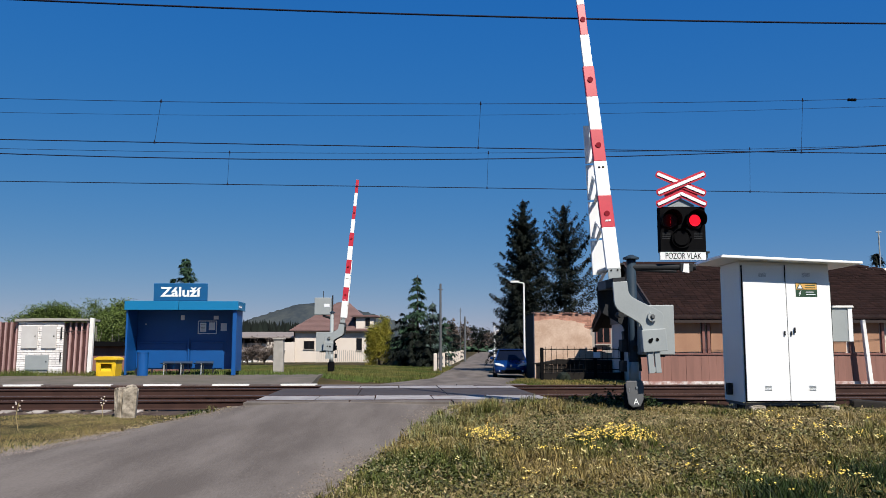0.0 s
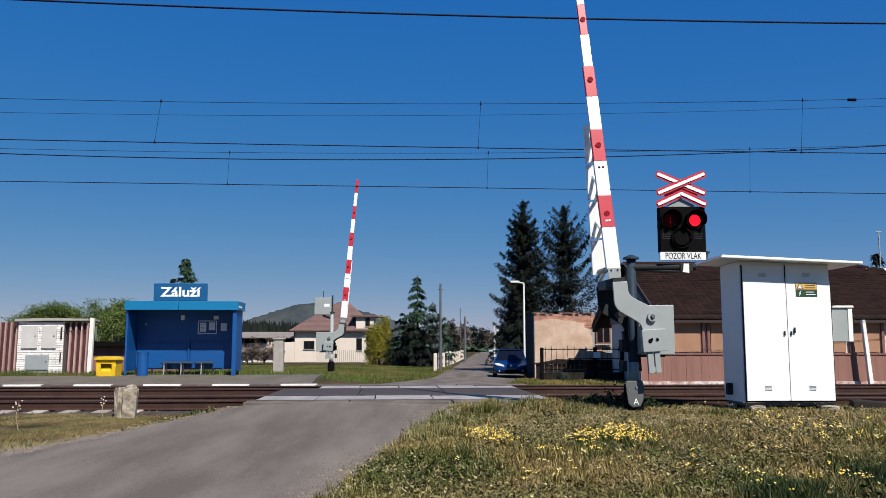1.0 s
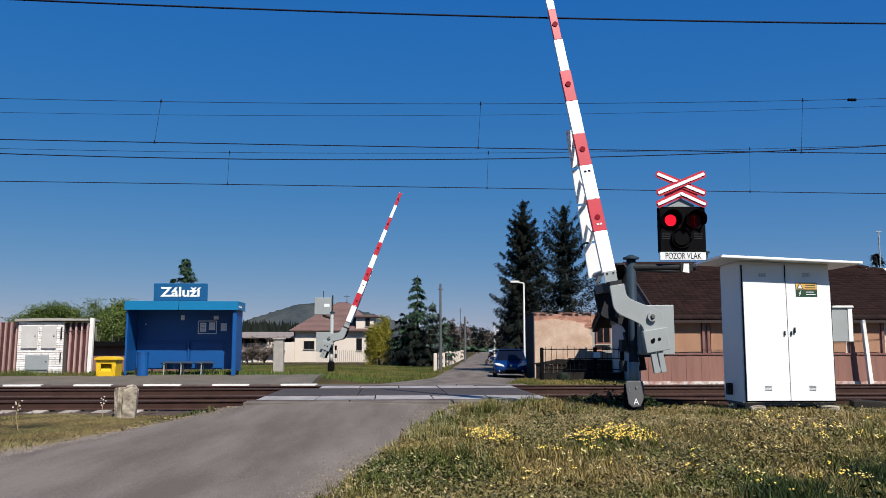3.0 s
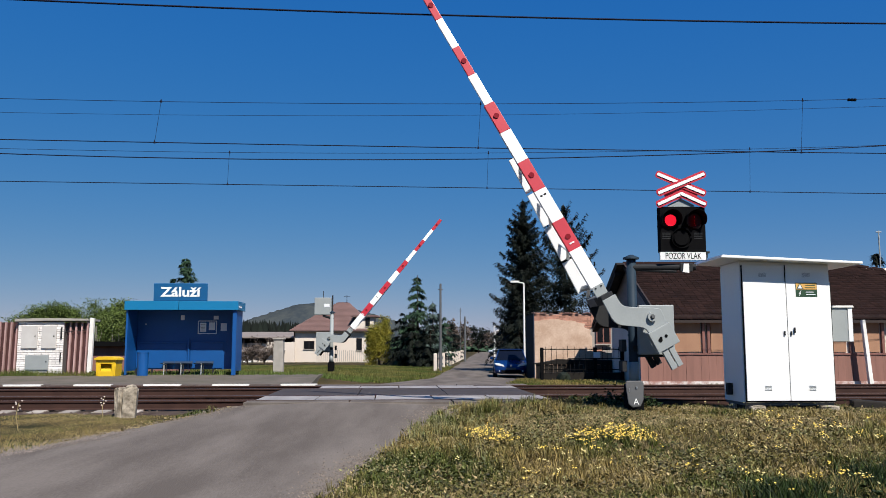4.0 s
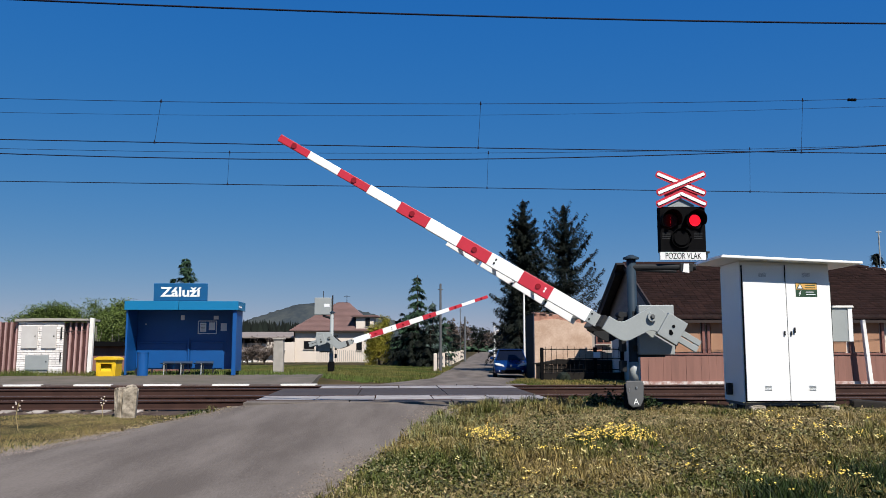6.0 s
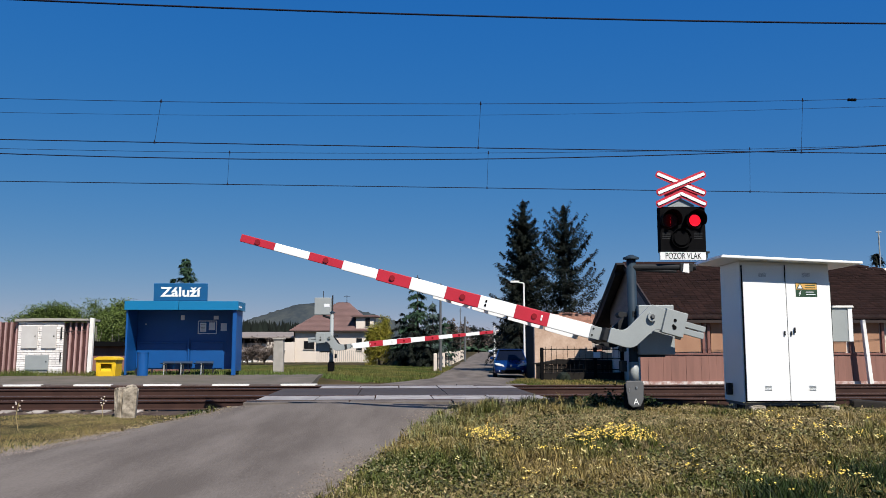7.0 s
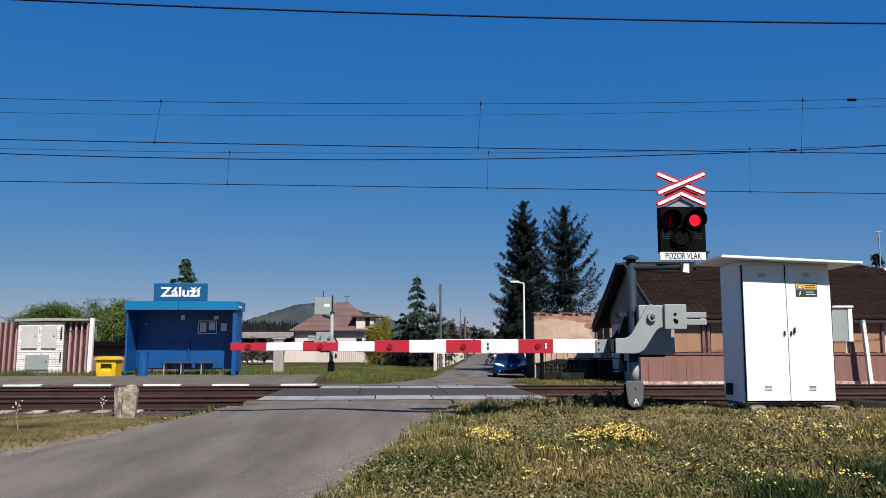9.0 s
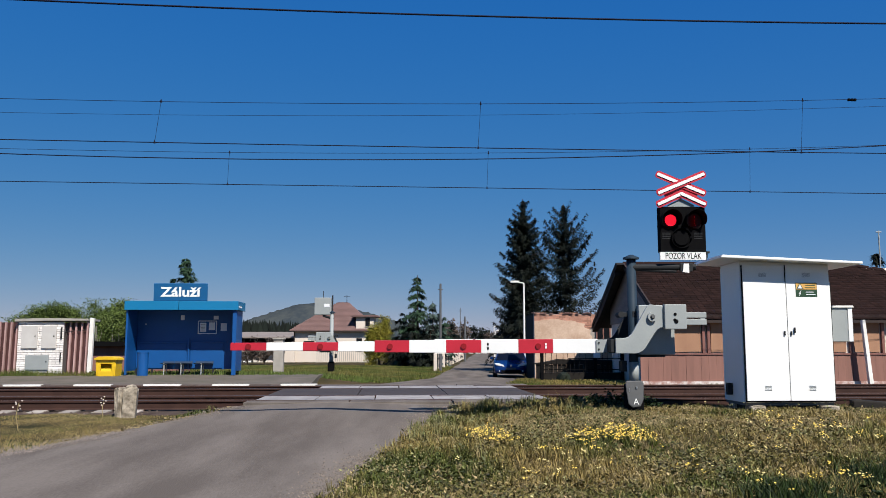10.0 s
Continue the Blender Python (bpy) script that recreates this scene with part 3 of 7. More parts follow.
def build_barrier(m, sgn, edges, beam, pivot, high, label, plate):
    """Post, machine housing and turning arm. The origin lies on the ground below the post."""
    s = -sgn
    b = thing("barrier", m, label, "crossing barrier", "barriers of the level crossing")
    bm = bm_new()
    cyl(bm, (s * 0.072, 0, -0.1), (s * 0.072, 0, high), 0.078, 0.078, n=20)
    part("post", bm, M_POLE if plate else M_GREY, b, "blue-grey painted steel post" if plate else "grey painted steel post", True).data.shade_smooth()
    bm = bm_new()
    cyl(bm, (s * 0.072, 0, high), (s * 0.072, 0, high + 0.03), 0.135, 0.13, n=20)
    cyl(bm, (s * 0.072, 0, high + 0.03), (s * 0.072, 0, high + 0.075), 0.125, 0.03, n=20)
    part("cap", bm, M_POLE, b)
    # housing
    bm = bm_new()
    box(bm, s * 0.12, -0.19, 0.90, s * 0.72, 0.44, 1.72, 0.015)
    part("housing", bm, M_GREY, b, "light grey machine housing")
    bm = bm_new()
    box(bm, s * 0.16, -0.15, 0.86, s * 0.56, 0.36, 0.90)
    part("housing_base", bm, M_DARK, b)
    for z in (0.95, 1.52):
        bm = bm_new()
        box(bm, s * 0.05, -0.08, z, s * 0.13, 0.08, z + 0.1)
        part("housing_bracket", bm, M_DARK, b)
    bm = bm_new()
    box(bm, -s * 0.20, -0.12, 1.52, -s * 0.06, 0.02, 1.60, 0.01)
    cyl(bm, (-s * 0.16, -0.15, 1.56), (-s * 0.16, 0.05, 1.56), 0.05, n=12)
    part("bell", bm, M_DARK, b, "small dark bell")
    for z0, z1, w in ((0.62, 0.80, 0.15), (0.95, 1.15, 0.15)):
        bm = bm_new()
        box(bm, -s * w, -0.1, z0, -s * 0.07, 0.1, z1, 0.01)
        part("terminal_box", bm, M_DARK, b)
    bm = bm_new()
    cyl(bm, (s * 0.072, 0, 0.44), (s * 0.072, 0, 0.78), 0.084, 0.084, n=20)
    part("sleeve", bm, M_GREY, b, "lighter grey sleeve round the post").data.shade_smooth()
    # foot with its shield
    bm = bm_new()
    box(bm, s * 0.072 - 0.14, -0.12, -0.06, s * 0.072 + 0.13, 0.16, 0.42, 0.03)
    cyl(bm, (s * 0.072, 0, 0.40), (s * 0.072, 0, 0.47), 0.13, 0.11, n=16)
    part("foot", bm, M_BLACK, b, "black cast foot")
    if plate:
        bm = bm_new()
        prism(bm, [(-0.15, 0.48), (0.12, 0.48), (0.14, 0.44), (0.13, 0.17), (0.08, 0.07), (-0.05, 0.05), (-0.12, 0.11), (-0.16, 0.42)], -0.30, -0.26, 0.012)
        sh = part("shield", bm, M_SHIELD, b, "grey shield lettered in white")
        lettering("letter", "A", 0.14, M_WHITE, sh, Matrix.Translation((0.005, -0.305, 0.14)) @ FACE, "white letter A")
        bm = bm_new()
        box(bm, -0.11, -0.306, 0.30, -0.095, -0.30, 0.36)
        part("mark", bm, M_CHROME, sh)
        bm = bm_new()
        box(bm, 0.0, -0.315, 0.355, 0.03, -0.30, 0.385)
        part("screw", bm, M_CHROME, sh)
    arm = build_arm(sgn, edges, *beam)
    arm.parent = b
    arm.matrix_basis = pose(*pivot)
    ax, ay, az = pivot
    bm = bm_new()
    cyl(bm, (ax, ay - 0.12, az), (ax, ay + 0.92, az), 0.04, n=16)
    cyl(bm, (ax, ay - 0.145, az), (ax, ay - 0.12, az), 0.026, n=6)
    part("shaft", bm, M_SHIELD, b)
    bm = bm_new()
    cyl(bm, (ax, ay - 0.115, az), (ax, ay - 0.05, az), 0.075, n=20)
    part("shaft_washer", bm, M_GREY, b)
    return b, arm


NEAR_EDGES = (0.818, 1.543, 2.103, 2.71, 3.285, 3.893, 4.464, 5.071, 5.658, 6.271, 6.877)
FAR_EDGES = (0.90, 1.62, 2.21, 2.81, 3.42, 4.02, 4.62, 5.22, 5.81, 6.41, 7.01)
near_barrier, near_arm = build_barrier(pose(3.11, 14.02, 0.0, 0, 0, 4.05), -1, NEAR_EDGES, (-0.468, 0.139, 0.127), (0.221, -0.483, 1.510), 2.50,
                                       "red and white barrier on a grey post by the road", True)
far_barrier, far_arm = build_barrier(pose(-4.70, 35.9, -0.07, 0, 0, 2.0), 1, FAR_EDGES, (-0.446, 0.438, 0.05), (-0.12, -0.46, 1.49), 2.55,
                                     "red and white barrier beyond the tracks on grass", False)
bm = bm_new()
box(bm, -0.82, -0.1, 2.46, -0.10, 0.14, 3.2, 0.03)
head = part("signal_box", bm, M_GREY, far_barrier, "grey back of a warning light box")
bm = bm_new()
box(bm, -0.40, -0.108, 2.80, -0.17, -0.102, 2.93)
part("sticker", bm, M_PAPER, head, "white sticker")
bm = bm_new()
cyl(bm, (-0.45, 0.0, 3.2), (-0.45, 0.0, 3.48), 0.015)
part("aerial", bm, M_DARK, far_barrier)
bm = bm_new()
cyl(bm, (-0.06, 0.1, 2.5), (-0.06, 0.1, 3.3), 0.03)
part("conduit", bm, M_DARK, far_barrier)
bm = bm_new()
cyl(bm, (-0.45, 0.0, 2.42), (0.0, 0, 2.30), 0.05)
part("bracket", bm, M_DARK, far_barrier)


# ---- warning light on the post's outrigger ----
def build_signal():
    sg = thing("warning_light", pose(4.02, 13.9, 2.36, 0, 0, 1.0), "crossing warning light with cross board over a cabinet", "warning light")
    bm = bm_new()
    cyl(bm, (-0.86, 0.12, 0.0), (0.22, 0.02, 0.0), 0.055, n=14)
    cyl(bm, (-0.86, 0.12, -0.03), (-0.1, 0.05, -0.075), 0.03, n=8)
    box(bm, -0.05, -0.03, -0.08, 0.16, 0.03, 0.06, 0.01)
    part("outrigger", bm, M_DARK, sg, "dark steel outrigger tube")
    bm = bm_new()
    prism(bm, [(-0.02, -0.09), (0.09, -0.11), (0.09, 0.05), (0.0, 0.05)], -0.05, -0.02, 0.004)
    part("clamp", bm, M_PAINT, sg)
    bm = bm_new()
    box(bm, -0.37, -0.02, 0.25, 0.40, 0.16, 1.02, 0.012)
    case = part("signal_box", bm, M_BLACK, sg, "black signal backboard")
    for x in (0.20, -0.34):
        bm = bm_new()
        for k in range(4):
            box(bm, x, -0.024, 0.47 + k * 0.03, x + 0.14, -0.019, 0.482 + k * 0.03)
        part("louvre", bm, M_DARK, case)
    # peak over the board
    bm = bm_new()
    prism(bm, [(-0.22, 1.02), (0.22, 1.02), (0.22, 1.05), (0.0, 1.16), (-0.22, 1.05)], 0.0, 0.03)
    part("peak", bm, M_GREY, sg, "grey peaked plate")
    lamps = []
    for x, z, nm in ((-0.205, 0.775, "left_lamp"), (0.205, 0.775, "right_lamp"), (-0.02, 0.48, "white_lamp")):
        bm = bm_new()
        # deep hood, cut longer above than below
        n = 28
        ring = []
        for i in range(n):
            a = 2 * math.pi * i / n
            d = -0.13 - 0.12 * (0.5 + 0.5 * math.sin(a)) if nm != "white_lamp" else -0.075
            c, s = math.cos(a), math.sin(a)
            r0, r1 = 0.165, 0.172
            ring.append([bm.verts.new((x + r0 * c, -0.02, z + r0 * s)), bm.verts.new((x + r1 * c, d, z + r1 * s)),
                         bm.verts.new((x + (r1 - 0.008) * c, d, z + (r1 - 0.008) * s)), bm.verts.new((x + (r0 - 0.008) * c, -0.021, z + (r0 - 0.008) * s))])
        skip = {0} if nm == "white_lamp" else set(range(17, 26))
        for i in range(n):
            if i in skip:
                continue
            p, q = ring[i], ring[(i + 1) % n]
            for k in range(3):
                bm.faces.new((p[k], q[k], q[k + 1], p[k + 1]))
        hood = part("hood", bm, M_BLACK, sg, "deep black lamp hood")
        bm = bm_new()
        cyl(bm, (x, -0.02, z), (x, -0.05, z), 0.15, 0.12, n=28)
        part("lens", bm, M_BLACK if nm == "white_lamp" else M_LENS, hood, "unlit dark lens")
        if nm != "white_lamp":
            bm = bm_new()
            r = bmesh.ops.create_uvsphere(bm, u_segments=24, v_segments=12, radius=0.098)
            bmesh.ops.transform(bm, matrix=Matrix.Diagonal((1, 0.004, 1, 1)), verts=r["verts"])
            g = part("flasher", bm, M_GLOW, sg, "red flashing lamp face", True)
            g.matrix_basis = pose(x, -0.075, z)
            lamps.append(g)
    # text plate
    bm = bm_new()
    box(bm, -0.395, -0.04, 0.105, 0.395, -0.02, 0.255, 0.006)
    plate = part("text_plate", bm, M_WHITE, sg, "white plate with black words")
    lettering("words", "POZOR VLAK", 0.145, M_BLACK, plate, Matrix.Translation((0, -0.043, 0.176)) @ FACE, "black capital words", width=0.60, bold=0.0)
    bm = bm_new()
    for a, b in (((-0.395, 0.105), (0.395, 0.113)), ((-0.395, 0.247), (0.395, 0.255)), ((-0.395, 0.105), (-0.387, 0.255)), ((0.387, 0.105), (0.395, 0.255))):
        box(bm, a[0], -0.044, a[1], b[0], -0.0405, b[1])
    part("border", bm, M_BLACK, plate)
    # cross boards: red rounded bars with a white core
    def bar(a, b, y, w):
        a, b = Vector((a[0], 0, a[1])), Vector((b[0], 0, b[1]))
        d = (b - a).normalized()
        nrm = Vector((-d.z, 0, d.x))
        pts = []
        for c, sg2 in ((a, -1), (b, 1)):
            for k in range(7):
                t = math.pi * (k / 6 - 0.5) * 1.0
                pts.append(c + (d * math.cos(t) * 0.6 * sg2 + nrm * math.sin(t) * sg2) * w)
        bm = bm_new()
        prism(bm, [(p.x, p.z) for p in pts], y, y - 0.012)
        return bm
    w = 0.063
    lines = [((-0.385, 1.570), (0.385, 1.245), -0.03), ((-0.385, 1.245), (0.385, 1.570), -0.05)]
    for a, b, y in lines:
        p = part("cross_arm", bar(a, b, y, w), M_RED, sg, "red bordered cross arm")
        part("core", bar(a, b, y - 0.013, w * 0.41), M_WHITE, p, "white core of the cross arm")
    for sx in (-1, 1):
        p = part("lower_arm", bar((sx * 0.39, 1.055), (0.0, 1.235), -0.03 - 0.006 * sx, w), M_RED, sg, "red bordered lower cross arm")
        part("core", bar((sx * 0.39, 1.055), (0.0, 1.235), -0.045 - 0.006 * sx, w * 0.41), M_WHITE, p, "white core of the lower arm")
        p = part("back_arm", bar((sx * 0.25, 1.20), (0.0, 1.31), -0.012 - 0.003 * sx, 0.045), M_RED, sg, "faded red rear arm")
    bm = bm_new()
    cyl(bm, (0, 0.04, 0.9), (0, 0.04, 1.5), 0.03, n=10)
    part("mast", bm, M_GREY, sg)
    bm = bm_new()
    box(bm, 0.40, 0.02, 0.235, 0.47, 0.12, 0.265)
    box(bm, 0.40, 0.04, 0.16, 0.44, 0.1, 0.24)
    part("fitting", bm, M_DARK, sg)
    return lamps


flash_left, flash_right = build_signal()


# ---- relay cabinet ----
def build_cabinet():
    c = thing("relay_cabinet", pose(4.965, 13.9, 0.117, 0, 0, 1.5), "white steel relay cabinet with double doors on stones", "cabinet")
    W, D, H = 1.515, 0.91, 2.29
    bm = bm_new()
    prism(bm, [(0, 0), (W, 0), (W, H - 0.004), (0, H + 0.05)], 0.02, D, 0.008)
    part("body", bm, M_WHITE, c)
    bm = bm_new()
    box(bm, 0.02, 0.0, H - 0.30, W - 0.01, 0.02, H - 0.02, 0.004)
    top = part("top_panel", bm, M_WHITE, c)
    for x0, x1 in ((0.035, W / 2 - 0.004), (W / 2 + 0.004, W - 0.012)):
        bm = bm_new()
        box(bm, x0, -0.03, 0.03, x1, 0.015, H - 0.30, 0.006)
        d = part("door", bm, M_WHITE, c, "white cabinet door")
        hx = x1 - 0.055 if x0 < 0.5 else x0 + 0.05
        bm = bm_new()
        box(bm, hx - 0.012, -0.055, 1.10, hx + 0.012, -0.03, 1.17, 0.005)
        if x0 > 0.5:
            box(bm, hx + 0.045, -0.06, 1.14, hx + 0.068, -0.03, 1.23, 0.005)
        part("handle", bm, M_DARK, d, "dark door latch")
        bm = bm_new()
        xm = (x0 + x1) / 2 - 0.06
        for k in range(4):
            box(bm, xm, -0.036, 0.20 + 0.022 * k, xm + 0.11, -0.030, 0.208 + 0.022 * k)
        part("louvre", bm, M_GREY, d)
        bm = bm_new()
        for k in range(5):
            box(bm, xm - 0.02, -0.006, H - 0.215 + 0.015 * k, xm + 0.11, -0.001, H - 0.21 + 0.015 * k)
        part("vent", bm, M_SHIELD, top)
        if x0 > 0.5:
            bm = bm_new()
            box(bm, 0.92, -0.034, 1.74, 1.28, -0.0305, 1.975)
            st = part("warning_sticker", bm, M_GREENP, d, "dark green and orange warning sticker")
            bm = bm_new()
            box(bm, 0.925, -0.036, 1.862, 1.275, -0.0342, 1.97)
            part("panel", bm, M_ORANGE, st, "orange upper panel")
            bm = bm_new()
            prism(bm, [(0.932, 1.868), (1.052, 1.868), (0.992, 1.966)], -0.0385, -0.0365)
            for k in range(2):
                box(bm, 1.075, -0.0385, 1.885 + 0.04 * k, 1.25, -0.0365, 1.897 + 0.04 * k)
            part("print", bm, M_GREENP, st, "dark warning triangle and bars")
            bm = bm_new()
            prism(bm, [(0.952, 1.879), (1.032, 1.879), (0.992, 1.946)], -0.041, -0.039)
            box(bm, 1.09, -0.0385, 1.770, 1.25, -0.0345, 1.785)
            box(bm, 1.09, -0.0385, 1.812, 1.22, -0.0345, 1.824)
            prism(bm, [(0.975, 1.752), (1.01, 1.798), (0.995, 1.803), (1.015, 1.845), (0.968, 1.795), (0.988, 1.79)], -0.0385, -0.0345)
            part("symbol", bm, M_PAPER, st, "pale warning marks")
    bm = bm_new()
    box(bm, W / 2 - 0.004, -0.02, 0.03, W / 2 + 0.004, 0.005, H - 0.02)
    box(bm, 0.018, -0.018, 0.02, 0.034, 0.006, H - 0.02)
    box(bm, W - 0.0115, -0.018, 0.02, W + 0.003, 0.006, H - 0.30)
    box(bm, 0.02, -0.018, 0.008, W, 0.006, 0.029)
    part("door_gap", bm, M_BLACK, c, "black outline round the doors")
    # roof: thin tray, tilting down to the right, with a soffit
    bm = bm_new()
    prism(bm, [(-0.42, H + 0.078), (W + 0.42, H - 0.022), (W + 0.42, H + 0.018), (-0.40, H + 0.124)], -0.31, D + 0.20, 0.012)
    part("roof", bm, M_WHITE, c, "white sheet-metal roof tray")
    bm = bm_new()
    prism(bm, [(0.02, H - 0.03), (W - 0.3, H - 0.03), (W - 0.3, H + 0.008), (0.02, H + 0.05)], 0.06, D - 0.03)
    part("roof_frame", bm, M_GREY, c)
    bm = bm_new()
    box(bm, 0.02, 0.03, -0.05, W - 0.02, D - 0.02, 0.0)
    part("base_frame", bm, M_SHIELD, c, "grey base frame")
    # Block's dark colour carries the shade under the cabinet.
    bm = bm_new()
    box(bm, 0.05, 0.07, -0.45, W - 0.05, D - 0.05, -0.051)
    part("foundation", bm, M_TARSHADE, c, "foundation block darkened for the shade under the cabinet")
    bm = bm_new()
    box(bm, -0.09, 0.5, 0.10, 0.0, 0.6, 0.3, 0.01)
    part("cable_box", bm, M_DARK, c)
    bm = bm_new()
    box(bm, W + 0.004, 0.3, 1.0, W + 0.43, 0.58, 1.57, 0.01)
    sb = part("side_box", bm, M_GREY, c, "grey switch box on the side")
    bm = bm_new()
    box(bm, W + 0.434, 0.29, 1.0, W + 0.51, 0.59, 1.57, 0.006)
    part("side_door", bm, M_WHITE, sb, "white edge door")
    bm = bm_new()
    box(bm, W + 0.004, 0.27, 1.574, W + 0.53, 0.61, 1.61, 0.008)
    part("lid", bm, M_PAINT, sb)
    rng = random.Random(4)
    for x, y in ((0.16, -0.02), (W - 0.14, 0.0), (0.10, 0.6), (W - 0.15, 0.6)):
        bm = bm_new()
        box(bm, -0.14, -0.09, -0.08, 0.14, 0.09, 0.064, 0.025)
        for v in bm.verts:
            v.co += Vector((rng.uniform(-1, 1), rng.uniform(-1, 1), rng.uniform(-1, 1))) * 0.012
        st = part("foundation_stone", bm, M_OLDSTONE)
        st.matrix_basis = Matrix.Translation((4.97 + x, 13.9 + y, 0.0)) @ pose(0, 0, 0, 0, 0, rng.uniform(-15, 15))
        tagged(st, "grey stone block under the relay cabinet", "stone", "stones under the cabinet")


build_cabinet()


# ---- overhead line ----
def wire(name, pts, r, label, n=40):
    """A wire through three points (s, y, z) in the track's direction, hanging as a parabola, carried on to both sides."""
    (s0, y0, z0), (s1, y1, z1), (s2, y2, z2) = pts
    c = np.polyfit([s0, s1, s2], [z0, z1, z2], 2)
    d = np.polyfit([s0, s2], [y0, y2], 1)
    cu = bpy.data.curves.new(name, "CURVE")
    cu.dimensions, cu.bevel_depth, cu.bevel_resolution = "3D", r, 1
    sp = cu.splines.new("POLY")
    xs = np.linspace(-24, 27, n)
    sp.points.add(n - 1)
    for p, x in zip(sp.points, xs):
        p.co = (x, float(np.polyval(d, x)), float(np.polyval(c, x)), 1)
    tmp = bpy.data.objects.new(name, cu)
    me = bpy.data.meshes.new_from_object(tmp)
    bpy.data.objects.remove(tmp)
    me.materials.clear()
    me.materials.append(M_WIRE)
    ob = new(name, me)
    ob.matrix_basis = TR
    tagged(ob, label, "overhead wire", "wires over the railway")
    return ob, lambda x: (x, float(np.polyval(d, x)), float(np.polyval(c, x)))


def build_wires():
    lines = (
        ("contact_wire", "messenger_wire", ((-8.05, 17.4, 5.287), (1.13, 17.4, 5.263), (9.02, 17.4, 5.273)), ((-4.82, 17.4, 6.154), (1.94, 17.4, 6.235), (9.11, 17.4, 6.45)), ((-4.82, -4.92), (1.94, 1.88), (9.11, 9.02))),
        ("contact_wire", "messenger_wire", ((-10.07, 21.9, 5.283), (2.6, 21.9, 5.262), (13.71, 21.9, 5.241)), ((-4.24, 21.9, 6.132), (2.64, 21.9, 6.222), (9.89, 21.9, 6.443)), ((-4.24, -4.27), (2.64, 2.6), (9.89, 9.85))),
    )
    for cn, mn, cp, mp, dr in lines:
        cob, cf = wire(cn, cp, 0.010, "dark contact wire over a track")
        mob, mf = wire(mn, mp, 0.0055, "thin messenger wire over a track")
        for sm, sc in dr:
            bm = bm_new()
            cyl(bm, mf(sm), cf(sc), 0.004, n=6)
            part("dropper", bm, M_WIRE, mob, "thin dropper wire")
            for f, sx in ((mf, sm), (cf, sc)):
                bm = bm_new()
                p = Vector(f(sx))
                cyl(bm, p + Vector((0, 0, -0.02)), p + Vector((0, 0, 0.05)), 0.022, 0.008, n=6)
                part("clamp", bm, M_WIRE, mob)
    wire("feeder_wire", ((-6.43, 14.4, 7.05), (0.93, 14.4, 6.968), (9.22, 14.4, 7.024)), 0.016, "thick dark feeder wire along the railway")
    wire("feeder_wire", ((-11.54, 25, 6.718), (-0.87, 25, 6.687), (15.75, 25, 7.389)), 0.015, "sagging dark feeder wire along the railway")
    wire("feeder_wire", ((-11.62, 25, 7.972), (-0.88, 25, 8.064), (15.83, 25, 8.684)), 0.005, "thin high wire along the railway")
    for x, y, z in ((10.24, 17.4, 6.485), (12.7, 25, 7.2)):
        ins = thing("insulator", TR @ pose(x, y, z), "small dark line insulator", "insulator")
        for k in range(3):
            bm = bm_new()
            cyl(bm, (-0.09 + 0.07 * k, 0, 0), (-0.05 + 0.07 * k, 0, 0), 0.035, n=8)
            part("disc", bm, M_BLACK, ins)


build_wires()


